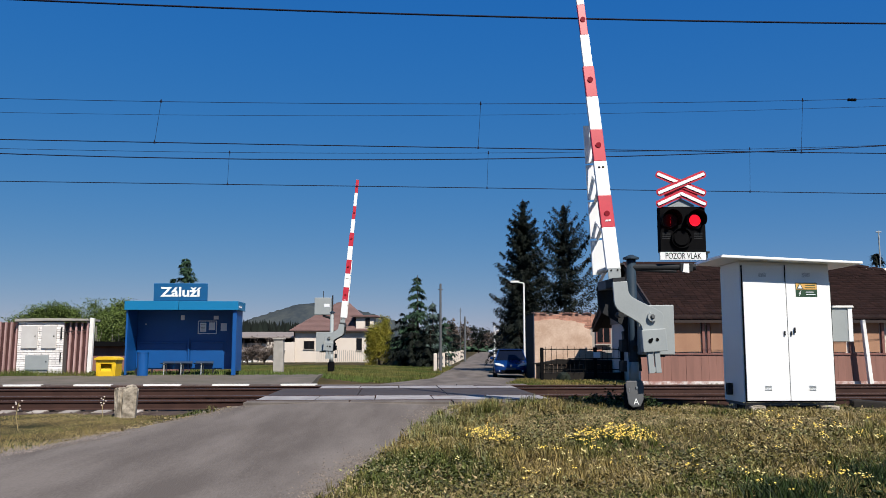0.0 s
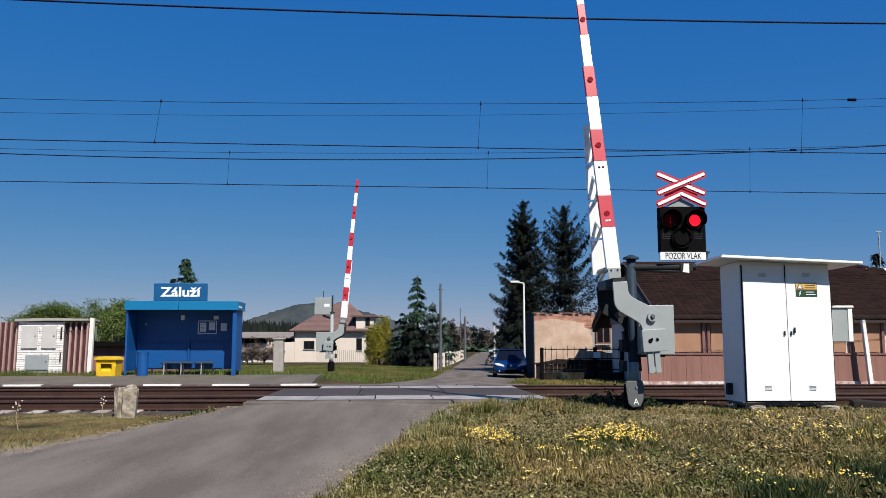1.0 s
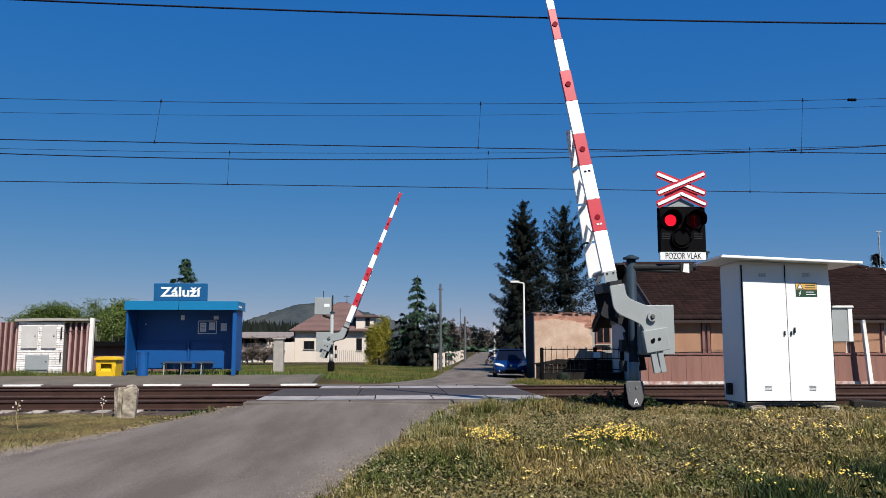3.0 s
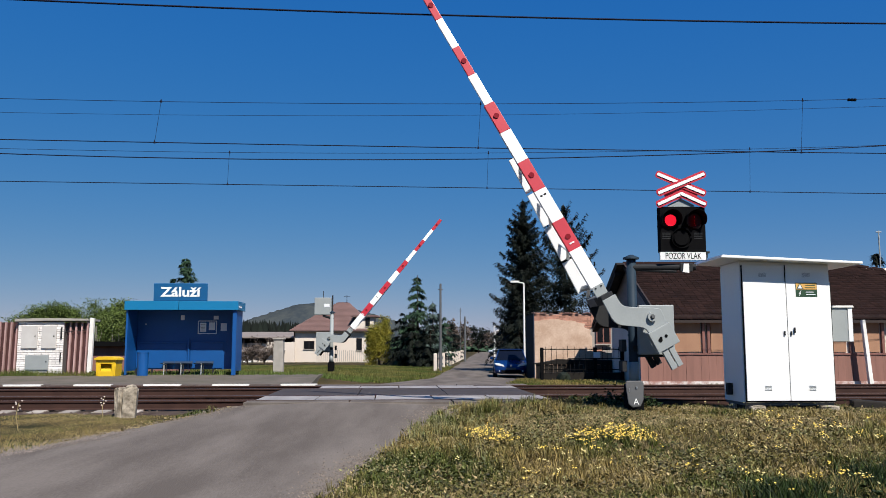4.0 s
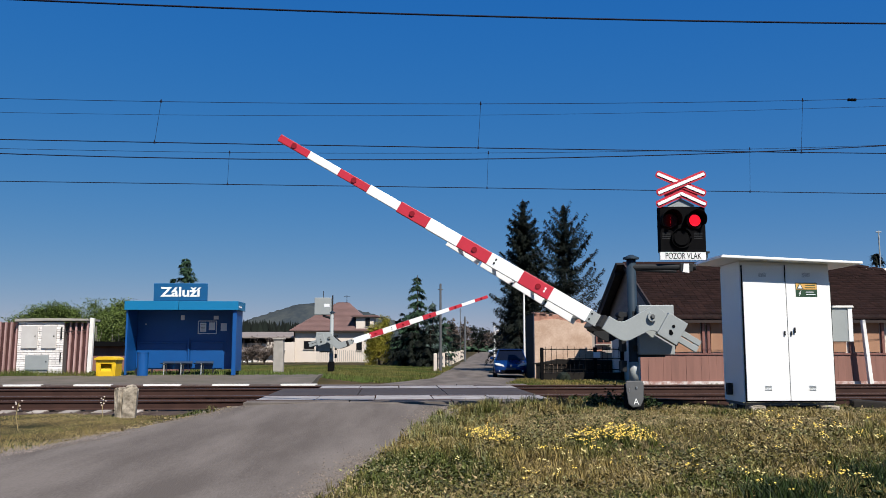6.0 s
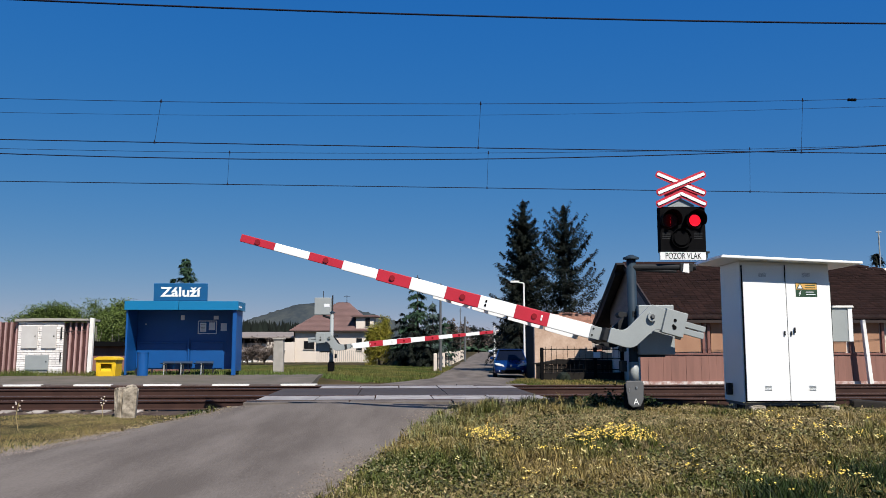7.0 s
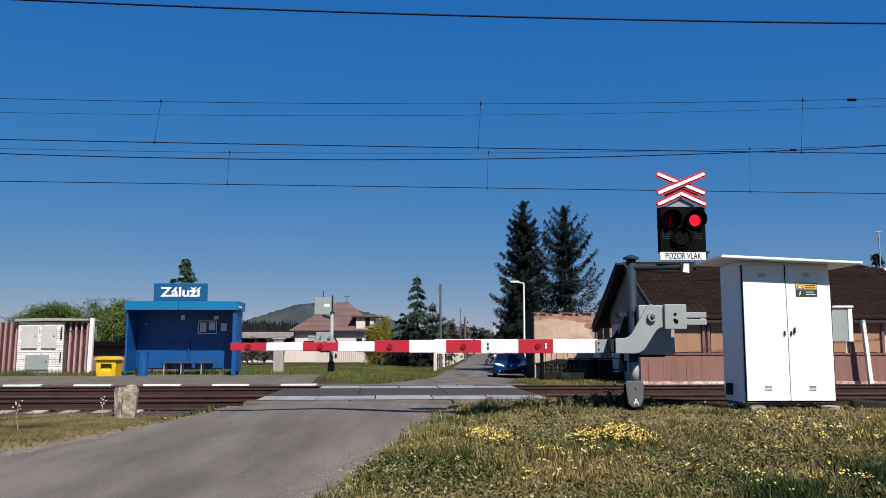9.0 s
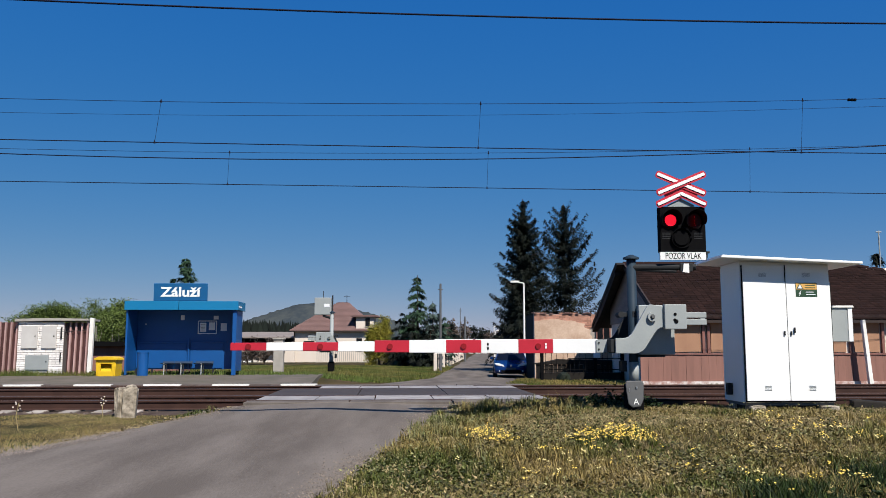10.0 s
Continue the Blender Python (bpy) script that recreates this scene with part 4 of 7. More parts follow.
# ---- platform shelter and what stands by it ----
def build_shelter():
    sh = thing("shelter", pose(-10.45, 26.75, 0.13, 0, 0, 2.0), "blue sheet-metal waiting shelter on the platform", "shelter")
    X0, W, D, H = 0.31, 3.80, 1.0, 2.32
    def slab(name, a, b, mt=M_BLUE, label="", bevel=0.01):
        bm = bm_new()
        box(bm, *a, *b, bevel)
        return part(name, bm, mt, sh, label)
    slab("back_wall", (X0 + 0.05, D - 0.05, 0.16), (W - 0.05, D, H - 0.1))
    slab("side_wall", (X0, 0.10, 0.12), (X0 + 0.05, D, H - 0.1))
    slab("side_wall", (W - 0.05, 0.02, 0.12), (W, D, H - 0.1))
    slab("corner_post", (X0 - 0.01, 0, 0), (X0 + 0.05, 0.1, H - 0.1))
    slab("corner_post", (W - 0.11, -0.02, 0.0), (W + 0.02, 0.1, H - 0.1))
    slab("roof", (X0 - 0.04, -0.038, H - 0.03), (W + 0.02, D + 0.08, H + 0.03), M_BLUELIGHT, "light blue roof sheet")
    slab("fascia", (X0 - 0.05, -0.09, H - 0.25), (W / 2 + 0.07, -0.04, H + 0.04), M_BLUELIGHT, "light blue fascia")
    slab("fascia", (W / 2 + 0.09, -0.095, H - 0.25), (W + 0.07, -0.045, H + 0.035), M_BLUELIGHT, "light blue fascia")
    slab("side_fascia", (W + 0.022, -0.04, H - 0.25), (W + 0.07, D + 0.08, H + 0.032), M_BLUELIGHT, "light blue side fascia")
    slab("ceiling", (X0 + 0.05, -0.03, H - 0.16), (W - 0.05, D - 0.05, H - 0.12))
    slab("rail", (X0 + 0.06, D - 0.10, 1.02), (1.99, D - 0.055, 1.07))
    slab("rail", (2.13, D - 0.10, 1.03), (W - 0.5, D - 0.055, 1.08))
    slab("panel", (X0 + 0.06, D - 0.075, 0.2), (1.99, D - 0.052, 1.015))
    slab("panel", (2.13, D - 0.075, 0.2), (W - 0.6, D - 0.052, 1.025))
    slab("rib", (2.05, D - 0.12, 0.16), (2.11, D - 0.05, 1.18))
    slab("end_panel", (W - 0.45, D - 0.09, 0.16), (W - 0.2, D - 0.052, 1.6))
    for x in (X0 + 0.06, 0.9, 1.8, W - 0.9, W - 0.10):
        slab("foot", (x - 0.03, D - 0.08, -0.08), (x + 0.03, D - 0.02, 0.17), M_DARK)
    slab("foot", (W - 0.1, 0.0, -0.08), (W - 0.04, 0.06, 0.14), M_DARK)
    # notices
    bm = bm_new()
    box(bm, 2.36, D - 0.09, 1.32, 2.98, D - 0.055, 1.76, 0.01)
    nb = part("notice_board", bm, M_BLUE, sh, "framed notice board with sheets")
    for a, b in (((2.36, 1.32), (2.98, 1.345)), ((2.36, 1.735), (2.98, 1.76)), ((2.36, 1.32), (2.385, 1.76)), ((2.955, 1.32), (2.98, 1.76))):
        bm = bm_new()
        box(bm, a[0], D - 0.10, a[1], b[0], D - 0.09, b[1])
        part("frame_bar", bm, M_PAPER, nb)
    for x0, z0, x1, z1 in ((2.43, 1.39, 2.63, 1.69), (2.72, 1.45, 2.92, 1.70)):
        bm = bm_new()
        box(bm, x0, D - 0.098, z0, x1, D - 0.092, z1)
        part("sheet", bm, M_PAPER, nb, "printed white sheet")
    for x0, z0, x1, z1 in ((3.1, 1.42, 3.3, 1.68), (2.86, 1.80, 3.02, 1.92), (1.78, 1.78, 1.90, 1.94), (0.62, 1.62, 0.66, 1.66)):
        slab("sheet", (x0, D - 0.06, z0), (x1, D - 0.053, z1), M_PAPER, "white paper sheet", 0)
    bm = bm_new()
    for k in range(5):
        box(bm, 2.46 + 0.0, D - 0.1005, 1.44 + 0.045 * k, 2.60, D - 0.0985, 1.455 + 0.045 * k)
    part("print", bm, M_GREY, nb)
    # operator's mark on the side of the roof, as a plain shape
    slab("mark", (W + 0.071, 0.05, H - 0.16), (W + 0.075, 0.45, H - 0.11), M_PAPER)
    # bench
    bench = thing("bench", pose(-10.45, 26.75, 0.13, 0, 0, 2.0), "dark wire-seat bench in the shelter", "bench")
    for x, w in ((1.28, 0.36), (1.66, 0.58), (2.34, 0.58)):
        bm = bm_new()
        prism(bm, [(0.5, 0.36), (0.82, 0.33), (0.88, 0.42), (0.87, 0.42), (0.80, 0.345), (0.5, 0.375)], x, x + w, 0.0, axis="x")
        part("seat", bm, M_SEAT, bench, "dark blue wire seat")
    for x in (1.4, 1.95, 2.6):
        bm = bm_new()
        cyl(bm, (x, 0.52, 0), (x, 0.55, 0.37), 0.02, n=8)
        cyl(bm, (x, 0.82, 0), (x, 0.80, 0.34), 0.02, n=8)
        cyl(bm, (x, 0.5, 0.35), (x, 0.84, 0.32), 0.018, n=8)
        part("leg", bm, M_GREY, bench)
    bm = bm_new()
    cyl(bm, (0, 0, 0), (0, 0, 0.72), 0.17, 0.175, n=18)
    cyl(bm, (0, 0, 0.72), (0, 0, 0.75), 0.185, n=18)
    b = part("litter_bin", bm, M_BLUE)
    b.matrix_basis = pose(-9.54, 26.72, 0.115)
    tagged(b, "round blue litter bin before the shelter", "bin")
    # name board on two posts on the roof
    nb = thing("name_board", pose(-8.44, 26.8, 2.47, 0, 0, 2.0), "dark blue station name board with white letters", "sign")
    bm = bm_new()
    box(bm, -0.86, -0.02, 0.02, 0.86, 0.02, 0.59, 0.018)
    bd = part("board", bm, M_SIGN, nb)
    lettering("name", "Záluží", 0.42, M_WHITE, bd, Matrix.Translation((0, -0.025, 0.295)) @ FACE, "white station name", width=1.30, bold=0.011)
    for x in (-0.6, 0.6):
        bm = bm_new()
        box(bm, x - 0.02, 0.02, -0.10, x + 0.02, 0.06, 0.5)
        part("post", bm, M_SHIELD, nb)


build_shelter()


def build_left_side():
    # grit bin
    g = thing("grit_bin", pose(-10.49, 26.4, 0.10, 0, 0, 1.0), "yellow plastic grit bin on the platform", "grit bin")
    def front(pts, y0=-0.25, y1=-0.19):
        prism(bm, pts, y0, y1, 0.008)
    bm = bm_new()
    front([(-0.29, 0), (0.29, 0), (0.30, 0.17), (-0.30, 0.17)])
    front([(-0.313, 0.40), (0.313, 0.40), (0.32, 0.52), (-0.32, 0.52)])
    front([(-0.30, 0.165), (-0.16, 0.165), (-0.16, 0.405), (-0.313, 0.405)])
    front([(0.18, 0.165), (0.30, 0.165), (0.313, 0.405), (0.18, 0.405)])
    front([(-0.29, 0), (0.29, 0), (0.32, 0.52), (-0.32, 0.52)], 0.24, 0.30)
    for sx in (-1, 1):
        prism(bm, [(sx * 0.29, 0), (sx * 0.32, 0.52), (sx * 0.27, 0.52), (sx * 0.24, 0)], -0.20, 0.25)
    part("tub", bm, M_YBIN, g)
    bm = bm_new()
    prism(bm, [(-0.19, 0.17), (-0.19, 0.19), (0.05, 0.45), (0.05, 0.43)], -0.23, 0.23, axis="x")
    part("chute", bm, M_YBIN, g, "sloping inner chute behind the opening")
    bm = bm_new()
    prism(bm, [(-0.36, 0.52), (0.36, 0.52), (0.34, 0.575), (0.20, 0.625), (-0.20, 0.625), (-0.34, 0.575)], -0.32, 0.34, 0.015)
    part("lid", bm, M_YBIN, g, "yellow hinged lid")
    for sx in (-1, 1):
        bm = bm_new()
        box(bm, sx * 0.24, -0.262, 0.05, sx * 0.27, -0.245, 0.48, 0.004)
        part("rib", bm, M_YBIN, g)
    # white brick meter house
    k = thing("meter_kiosk", pose(-13.65, 26.9, 0.10, 0, 0, 1.0) @ Matrix.Diagonal((0.91, 1, 1, 1)), "white brick meter kiosk with three metal hatches", "kiosk")
    W, H = 1.62, 1.70
    bm = bm_new()
    box(bm, 0.01, 0.02, -0.2, W - 0.01, 0.85, H, 0.0)
    part("core", bm, M_JOINT, k)
    bm = bm_new()
    box(bm, 0, 0, 0, 0.236, 0.05, 0.064, 0.004)
    me = mesh_of("brick", bm, M_WBRICK)
    bmh = bm_new()
    box(bmh, 0, 0, 0, 0.112, 0.05, 0.064, 0.004)
    meh = mesh_of("brick", bmh, M_WBRICK)
    rng = random.Random(8)
    for r in range(23):
        z = 0.005 + r * 0.0745
        x = 0.0
        if r % 2:
            o = new("brick", meh)
            o.parent = k
            o.matrix_basis = pose(0, rng.uniform(-0.004, 0.004), z)
            x = 0.124
        while x < W - 0.1:
            full = x + 0.236 <= W + 0.01
            o = new("brick", me if full else meh)
            o.parent = k
            o.matrix_basis = pose(x, rng.uniform(-0.005, 0.005), z)
            x += 0.248
    for x0, z0, x1, z1, mt in ((0.14, 0.88, 0.70, 1.60, M_HATCH), (0.85, 0.88, 1.36, 1.60, M_HATCH), (0.32, 0.20, 1.13, 0.66, M_GREY)):
        bm = bm_new()
        box(bm, x0, -0.05, z0, x1, -0.008, z1, 0.008)
        h = part("hatch", bm, mt, k, "grey metal hatch")
        bm = bm_new()
        box(bm, x1 - 0.09, -0.06, (z0 + z1) / 2, x1 - 0.06, -0.05, (z0 + z1) / 2 + 0.05)
        part("lock", bm, M_BLACK, h)
    bm = bm_new()
    prism(bm, [(-0.10, H + 0.03), (1.0, H + 0.055), (2.46, H + 0.06), (2.46, H + 0.125), (1.0, H + 0.14), (-0.10, H + 0.12)], -0.10, 0.95, 0.012)
    part("roof_slab", bm, M_CONCRETE, k, "weathered roof slab")
    bm = bm_new()
    cyl(bm, (1.53, -0.03, 1.2), (1.53, -0.03, 1.55), 0.03, n=8)
    part("conduit", bm, M_DARK, k)
    bm = bm_new()
    cyl(bm, (1.53, -0.03, 0.45), (1.53, -0.03, 0.75), 0.022, n=8)
    part("conduit", bm, M_DARK, k)
    pts = [(1.53, 1.36), (1.75, 1.42), (2.1, 1.44), (2.42, 1.48)]
    bm = bm_new()
    for (xa, za), (xb, zb) in zip(pts, pts[1:]):
        cyl(bm, (xa, 0.06, za), (xb, 0.06, zb), 0.014, n=6)
    part("cable", bm, M_DARK, k, "slack dark cable along the fence")
    # ribbed fence panels either side, sunlit ribs and shaded recesses in two colours
    for x0, x1 in ((-17.5, -13.68), (-12.13, -11.40)):
        f = thing("slat_fence", pose(0, 27.0, 0.05), "maroon ribbed fence with light and shade in its colours", "fence", "maroon slat fence")
        bm = bm_new()
        box(bm, x0, 0.07, 0.0, x1, 0.10, 1.76)
        part("backing", bm, M_RIBSHADE, f, "maroon backing darkened as shaded recesses")
        bm = bm_new()
        box(bm, -0.026, -0.02, 0.0, 0.026, 0.066, 1.78, 0.005)
        me = mesh_of("slat", bm, M_RIBLIT)
        n = int(round((x1 - x0) / 0.183))
        for i in range(n):
            o = new("slat", me)
            o.parent = f
            o.matrix_basis = pose(x0 + (i + 0.5) * (x1 - x0) / n, 0, 0.006 * math.sin(i * 2.3), 0, 0.9, 0)
        for z in (0.3, 1.45):
            bm = bm_new()
            box(bm, x0, 0.13, z, x1, 0.17, z + 0.06)
            part("rail", bm, M_WOODDARK, f)
    bm = bm_new()
    prism(bm, [(-0.075, -0.1), (0.06, -0.1), (0.085, 1.82), (-0.04, 1.84)], -0.06, 0.06, 0.01)
    p = part("fence_post", bm, M_PAINT)
    p.matrix_basis = pose(-11.32, 26.95, 0.12)
    tagged(p, "leaning white concrete fence post", "post")
    # boundary stones by the lane
    for x, y, w, h, a in ((-5.80, 15.27, 0.13, 0.50, -5), (-5.635, 15.2, 0.23, 0.55, 3)):
        bm = bm_new()
        n = 10
        prof = [(-w / 2, -0.25), (w / 2, -0.25), (w / 2, h * 0.80)] + [(w / 2 * math.cos(t), h * 0.80 + h * 0.2 * math.sin(t)) for t in np.linspace(0.2, math.pi - 0.2, n)] + [(-w / 2, h * 0.80)]
        prism(bm, prof, -0.11, 0.11, 0.02)
        for v in bm.verts:
            v.co += Vector((rng.uniform(-1, 1), rng.uniform(-1, 1), rng.uniform(-1, 1))) * 0.011
        s = part("boundary_stone", bm, M_OLDSTONE)
        s.matrix_basis = pose(x, y, -0.20, 0, a, 4 * a)
        tagged(s, "weathered concrete boundary stone by the lane", "stone", "boundary stones")
    # pillar beyond the platform
    p = thing("gate_pillar", pose(-6.45, 33.0, 0.03), "pale concrete gate pillar on grass", "pillar")
    bm = bm_new()
    box(bm, -0.19, -0.16, -0.2, 0.19, 0.16, 1.28, 0.02)
    part("shaft", bm, M_CONCRETE, p)
    bm = bm_new()
    box(bm, -0.23, -0.2, 1.28, 0.23, 0.2, 1.35, 0.02)
    part("cap", bm, M_CONCRETE, p)
    # dark low shed behind the grit bin
    s = thing("shed", pose(-13.0, 34, 0.0), "dark low shed behind the platform", "shed")
    bm = bm_new()
    box(bm, -1.6, 0, -0.3, 2.2, 2, 1.05, 0.02)
    part("wall", bm, M_REDWOOD, s)
    bm = bm_new()
    prism(bm, [(-1.8, 1.05), (2.4, 1.05), (2.4, 1.22), (-1.8, 1.25)], -0.3, 2.3)
    part("roof", bm, M_BLACK, s, "black tarred roof")


build_left_side()


# ---- buildings ----
def tile_rows(x0, x1, y0, z0, y1, z1, pitch, width, material, name, parent, inset0=0.0, inset1=0.0, seed=1, stagger=True):
    """A roof slope of overlapping tiles from the eaves (y0, z0) up to the ridge (y1, z1); the ends draw in towards the ridge by the insets."""
    rng = np.random.default_rng(seed)
    L = math.hypot(y1 - y0, z1 - z0)
    ny, nz = -(z1 - z0) / L, (y1 - y0) / L
    if nz < 0:
        ny, nz = -ny, -nz
    rows = int(L / pitch)
    V, F = [], []
    for r in range(rows + 1):
        t0, t1 = r / rows, min((r + 1.15) / rows, 1.0)
        a, b = x0 + inset0 * t0, x1 - inset1 * t0
        x = a - (width / 2 if stagger and r % 2 else 0)
        while x < b:
            u0, u1 = max(x, a) + 0.006, min(x + width, b) - 0.006
            x += width
            if u1 - u0 < 0.03:
                continue
            lift = 0.045 + rng.uniform(-0.008, 0.008)
            p = [(u0, t0, lift), (u1, t0, lift), (u1, t1, 0.012), (u0, t1, 0.012), (u0, t0, 0.0), (u1, t0, 0.0)]
            k = len(V)
            for u, t, h in p:
                V.append((u, y0 + (y1 - y0) * t + ny * h, z0 + (z1 - z0) * t + nz * h))
            F += [(k, k + 1, k + 2, k + 3), (k + 4, k + 5, k + 1, k)]
    ob = new(name, raw_mesh(name, V, F, material))
    ob.parent = parent
    return tagged(ob, "rows of overlapping roof tiles", kind="stuff")


def window(parent, x, y, z, w, h, frame_mat, panes=2):
    """A window on a front wall whose face is at y: frame, panes, sill."""
    bm = bm_new()
    box(bm, x, y - 0.03, z, x + w, y + 0.02, z + h, 0.005)
    f = part("window", bm, frame_mat, parent, "framed window")
    pw = (w - 0.05) / panes
    for i in range(panes):
        bm = bm_new()
        box(bm, x + 0.05 + i * pw, y - 0.036, z + 0.06, x + i * pw + pw, y - 0.031, z + h - 0.06)
        part("pane", bm, M_GLASS, f)
    bm = bm_new()
    box(bm, x - 0.05, y - 0.09, z - 0.05, x + w + 0.05, y - 0.03, z)
    part("sill", bm, M_CONCRETE, f)
    return f


def build_long_house():
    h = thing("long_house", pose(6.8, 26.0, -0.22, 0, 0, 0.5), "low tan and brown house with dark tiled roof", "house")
    W, D, E, R = 16.0, 8.6, 2.22, 4.25
    bm = bm_new()
    prism(bm, [(0, -0.3), (7.4, -0.3), (7.4, 2.78), (D / 2, R - 0.14), (0, E)], 0, W, axis="x")
    part("wall", bm, M_CREAM, h, "pale plastered gable wall")
    # Upper gable plaster: the overhang's shadow is put into a darker colour.
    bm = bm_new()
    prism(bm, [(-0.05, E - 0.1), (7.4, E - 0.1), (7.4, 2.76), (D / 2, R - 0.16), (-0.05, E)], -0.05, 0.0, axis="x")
    part("shaded_gable", bm, M_OLDROOF, h, "plastered gable darkened for the overhang's shadow")
    # Overhang is blackened: its shaded underside is put into the colour.
    bm = bm_new()
    prism(bm, [(D / 2 - 0.3, R - 0.05), (9.24, E - 0.22), (9.24, E - 0.06), (D / 2, R + 0.05)], -0.46, -0.205, axis="x")
    prism(bm, [(D / 2 + 0.2, R - 0.40), (7.4, 2.5), (9.2, E - 0.35), (9.2, E - 0.24), (D / 2 + 0.2, R - 0.20)], -0.44, -0.21, axis="x")
    part("rear_canopy", bm, M_TARSHADE, h, "rear roof overhang with underside shade in its colour")
    # plinth, boards, panels
    bm = bm_new()
    box(bm, -0.78, -0.09, -0.3, W, 0.0, 0.19)
    part("plinth", bm, M_PLINTH, h, "crumbling pale plinth")
    bw = 0.235
    bm = bm_new()
    box(bm, 0, -0.06, 0.19, bw - 0.003, -0.005, 1.0, 0.002)
    me = mesh_of("board", bm, M_REDWOOD)
    i = -3
    while i * bw < W - 0.2:
        b = new("board", me)
        b.parent = h
        b.matrix_basis = pose(i * bw, 0.006 * math.sin(i * 3.7), 0.012 * math.sin(i * 1.3))
        i += 1
    def bar(name, x0, z0, x1, z1, mt, d=0.1):
        bm = bm_new()
        box(bm, x0, -d, z0, x1, -0.004, z1, 0.006)
        return part(name, bm, mt, h)
    bar("ledge", 0, 1.0, W, 1.055, M_CORR, 0.09)
    bar("lintel", 0, 2.04, W, 2.10, M_CORR, 0.12)
    bar("fascia", -0.2, 2.13, W, 2.21, M_WOODDARK, 0.14)
    xs = [(0.15, 1.18), (1.5, 2.72), (3.0, 4.2), (4.4, 5.7), (5.95, 6.75), (7.25, 8.9), (9.2, 10.8)]
    for k, (a, b) in enumerate(xs):
        bar("panel", a, 1.08, b, 2.02, M_PAINT if k == 5 else M_TAN, 0.05)
    for x in (0.0, 1.22, 1.38, 2.80, 4.26, 5.8, 6.8, 7.1, 9.0):
        bar("upright", x, 1.055, x + 0.085, 2.04, M_CORR, 0.10)
    # roof: two tiled slopes, hipped at the far end
    tile_rows(-0.15, W, -0.30, E - 0.13, D / 2, R, 0.19, 0.21, M_TILE, "roof_tiles", h, 0.0, 8.2, 5, False)
    bm = bm_new()
    prism(bm, [(-0.30, E - 0.17), (D / 2, R - 0.04), (9.2, E - 0.12), (9.2, E - 0.20), (D / 2, R - 0.13), (-0.30, E - 0.24)], -0.14, W - 8.0, axis="x")
    part("roof", bm, M_WOODDARK, h, "dark roof boarding")
    bm = bm_new()
    v = [bm.verts.new(p) for p in ((W - 8.0, -0.3, E - 0.17), (W, -0.3, E - 0.17), (W - 8.0, D / 2, R - 0.04), (W, D, E - 0.17), (W - 8.0, D, E - 0.17))]
    for f in ((0, 1, 2), (1, 3, 2), (2, 3, 4), (0, 2, 4), (0, 4, 3, 1)):
        bm.faces.new([v[i] for i in f])
    bmesh.ops.recalc_face_normals(bm, faces=bm.faces[:])
    part("hip_roof", bm, M_WOODDARK, h)
    bm = bm_new()
    prism(bm, [(-0.34, E - 0.28), (D / 2, R - 0.14), (9.24, E - 0.24), (9.24, E - 0.02), (D / 2, R + 0.06), (-0.34, E - 0.06)], -0.20, -0.145, axis="x")
    part("bargeboard", bm, M_WOODDARK, h, "dark bargeboard")
    # ridge caps
    bm = bm_new()
    prism(bm, [(-0.11, -0.02), (0.0, 0.07), (0.11, -0.02)], 0, 0.42, axis="x")
    me = mesh_of("ridge_tile", bm, M_TILE)
    for k in range(20):
        o = new("ridge_tile", me)
        o.parent = h
        o.matrix_basis = pose(-0.18 + 0.41 * k, D / 2, R + 0.02, 0, 1.0 * math.sin(k), 0)
    hx = Vector((8.2, -(D / 2 + 0.3), -(R - E + 0.13)))
    for k in range(19):
        o = new("ridge_tile", me)
        o.parent = h
        q = Vector((W - 8.2, D / 2, R + 0.03)) + hx * (k / 19)
        o.matrix_basis = Matrix.Translation(q) @ hx.to_track_quat("X", "Z").to_matrix().to_4x4()
    # aerial
    a = thing("aerial_mast", pose(15.93, 30.2, 2.4), "thin grey aerial mast on the roof", "aerial")
    bm = bm_new()
    cyl(bm, (0, 0, 0), (0, 0, 2.85), 0.025, n=8)
    part("mast", bm, M_GREY, a)
    bm = bm_new()
    cyl(bm, (-0.1, 0, 2.8), (0.1, 0, 2.8), 0.02, n=6)
    part("crossbar", bm, M_GREY, a)
    # leaning white post before the wall
    bm = bm_new()
    prism(bm, [(-0.06, -0.1), (0.065, -0.1), (0.045, 2.05), (-0.055, 2.05)], -0.07, 0.07, 0.012)
    p = part("concrete_post", bm, M_PAINT)
    p.matrix_basis = pose(13.0, 25.6, -0.2, 0, -4, 0)
    tagged(p, "leaning white concrete post at the house", "post")


build_long_house()


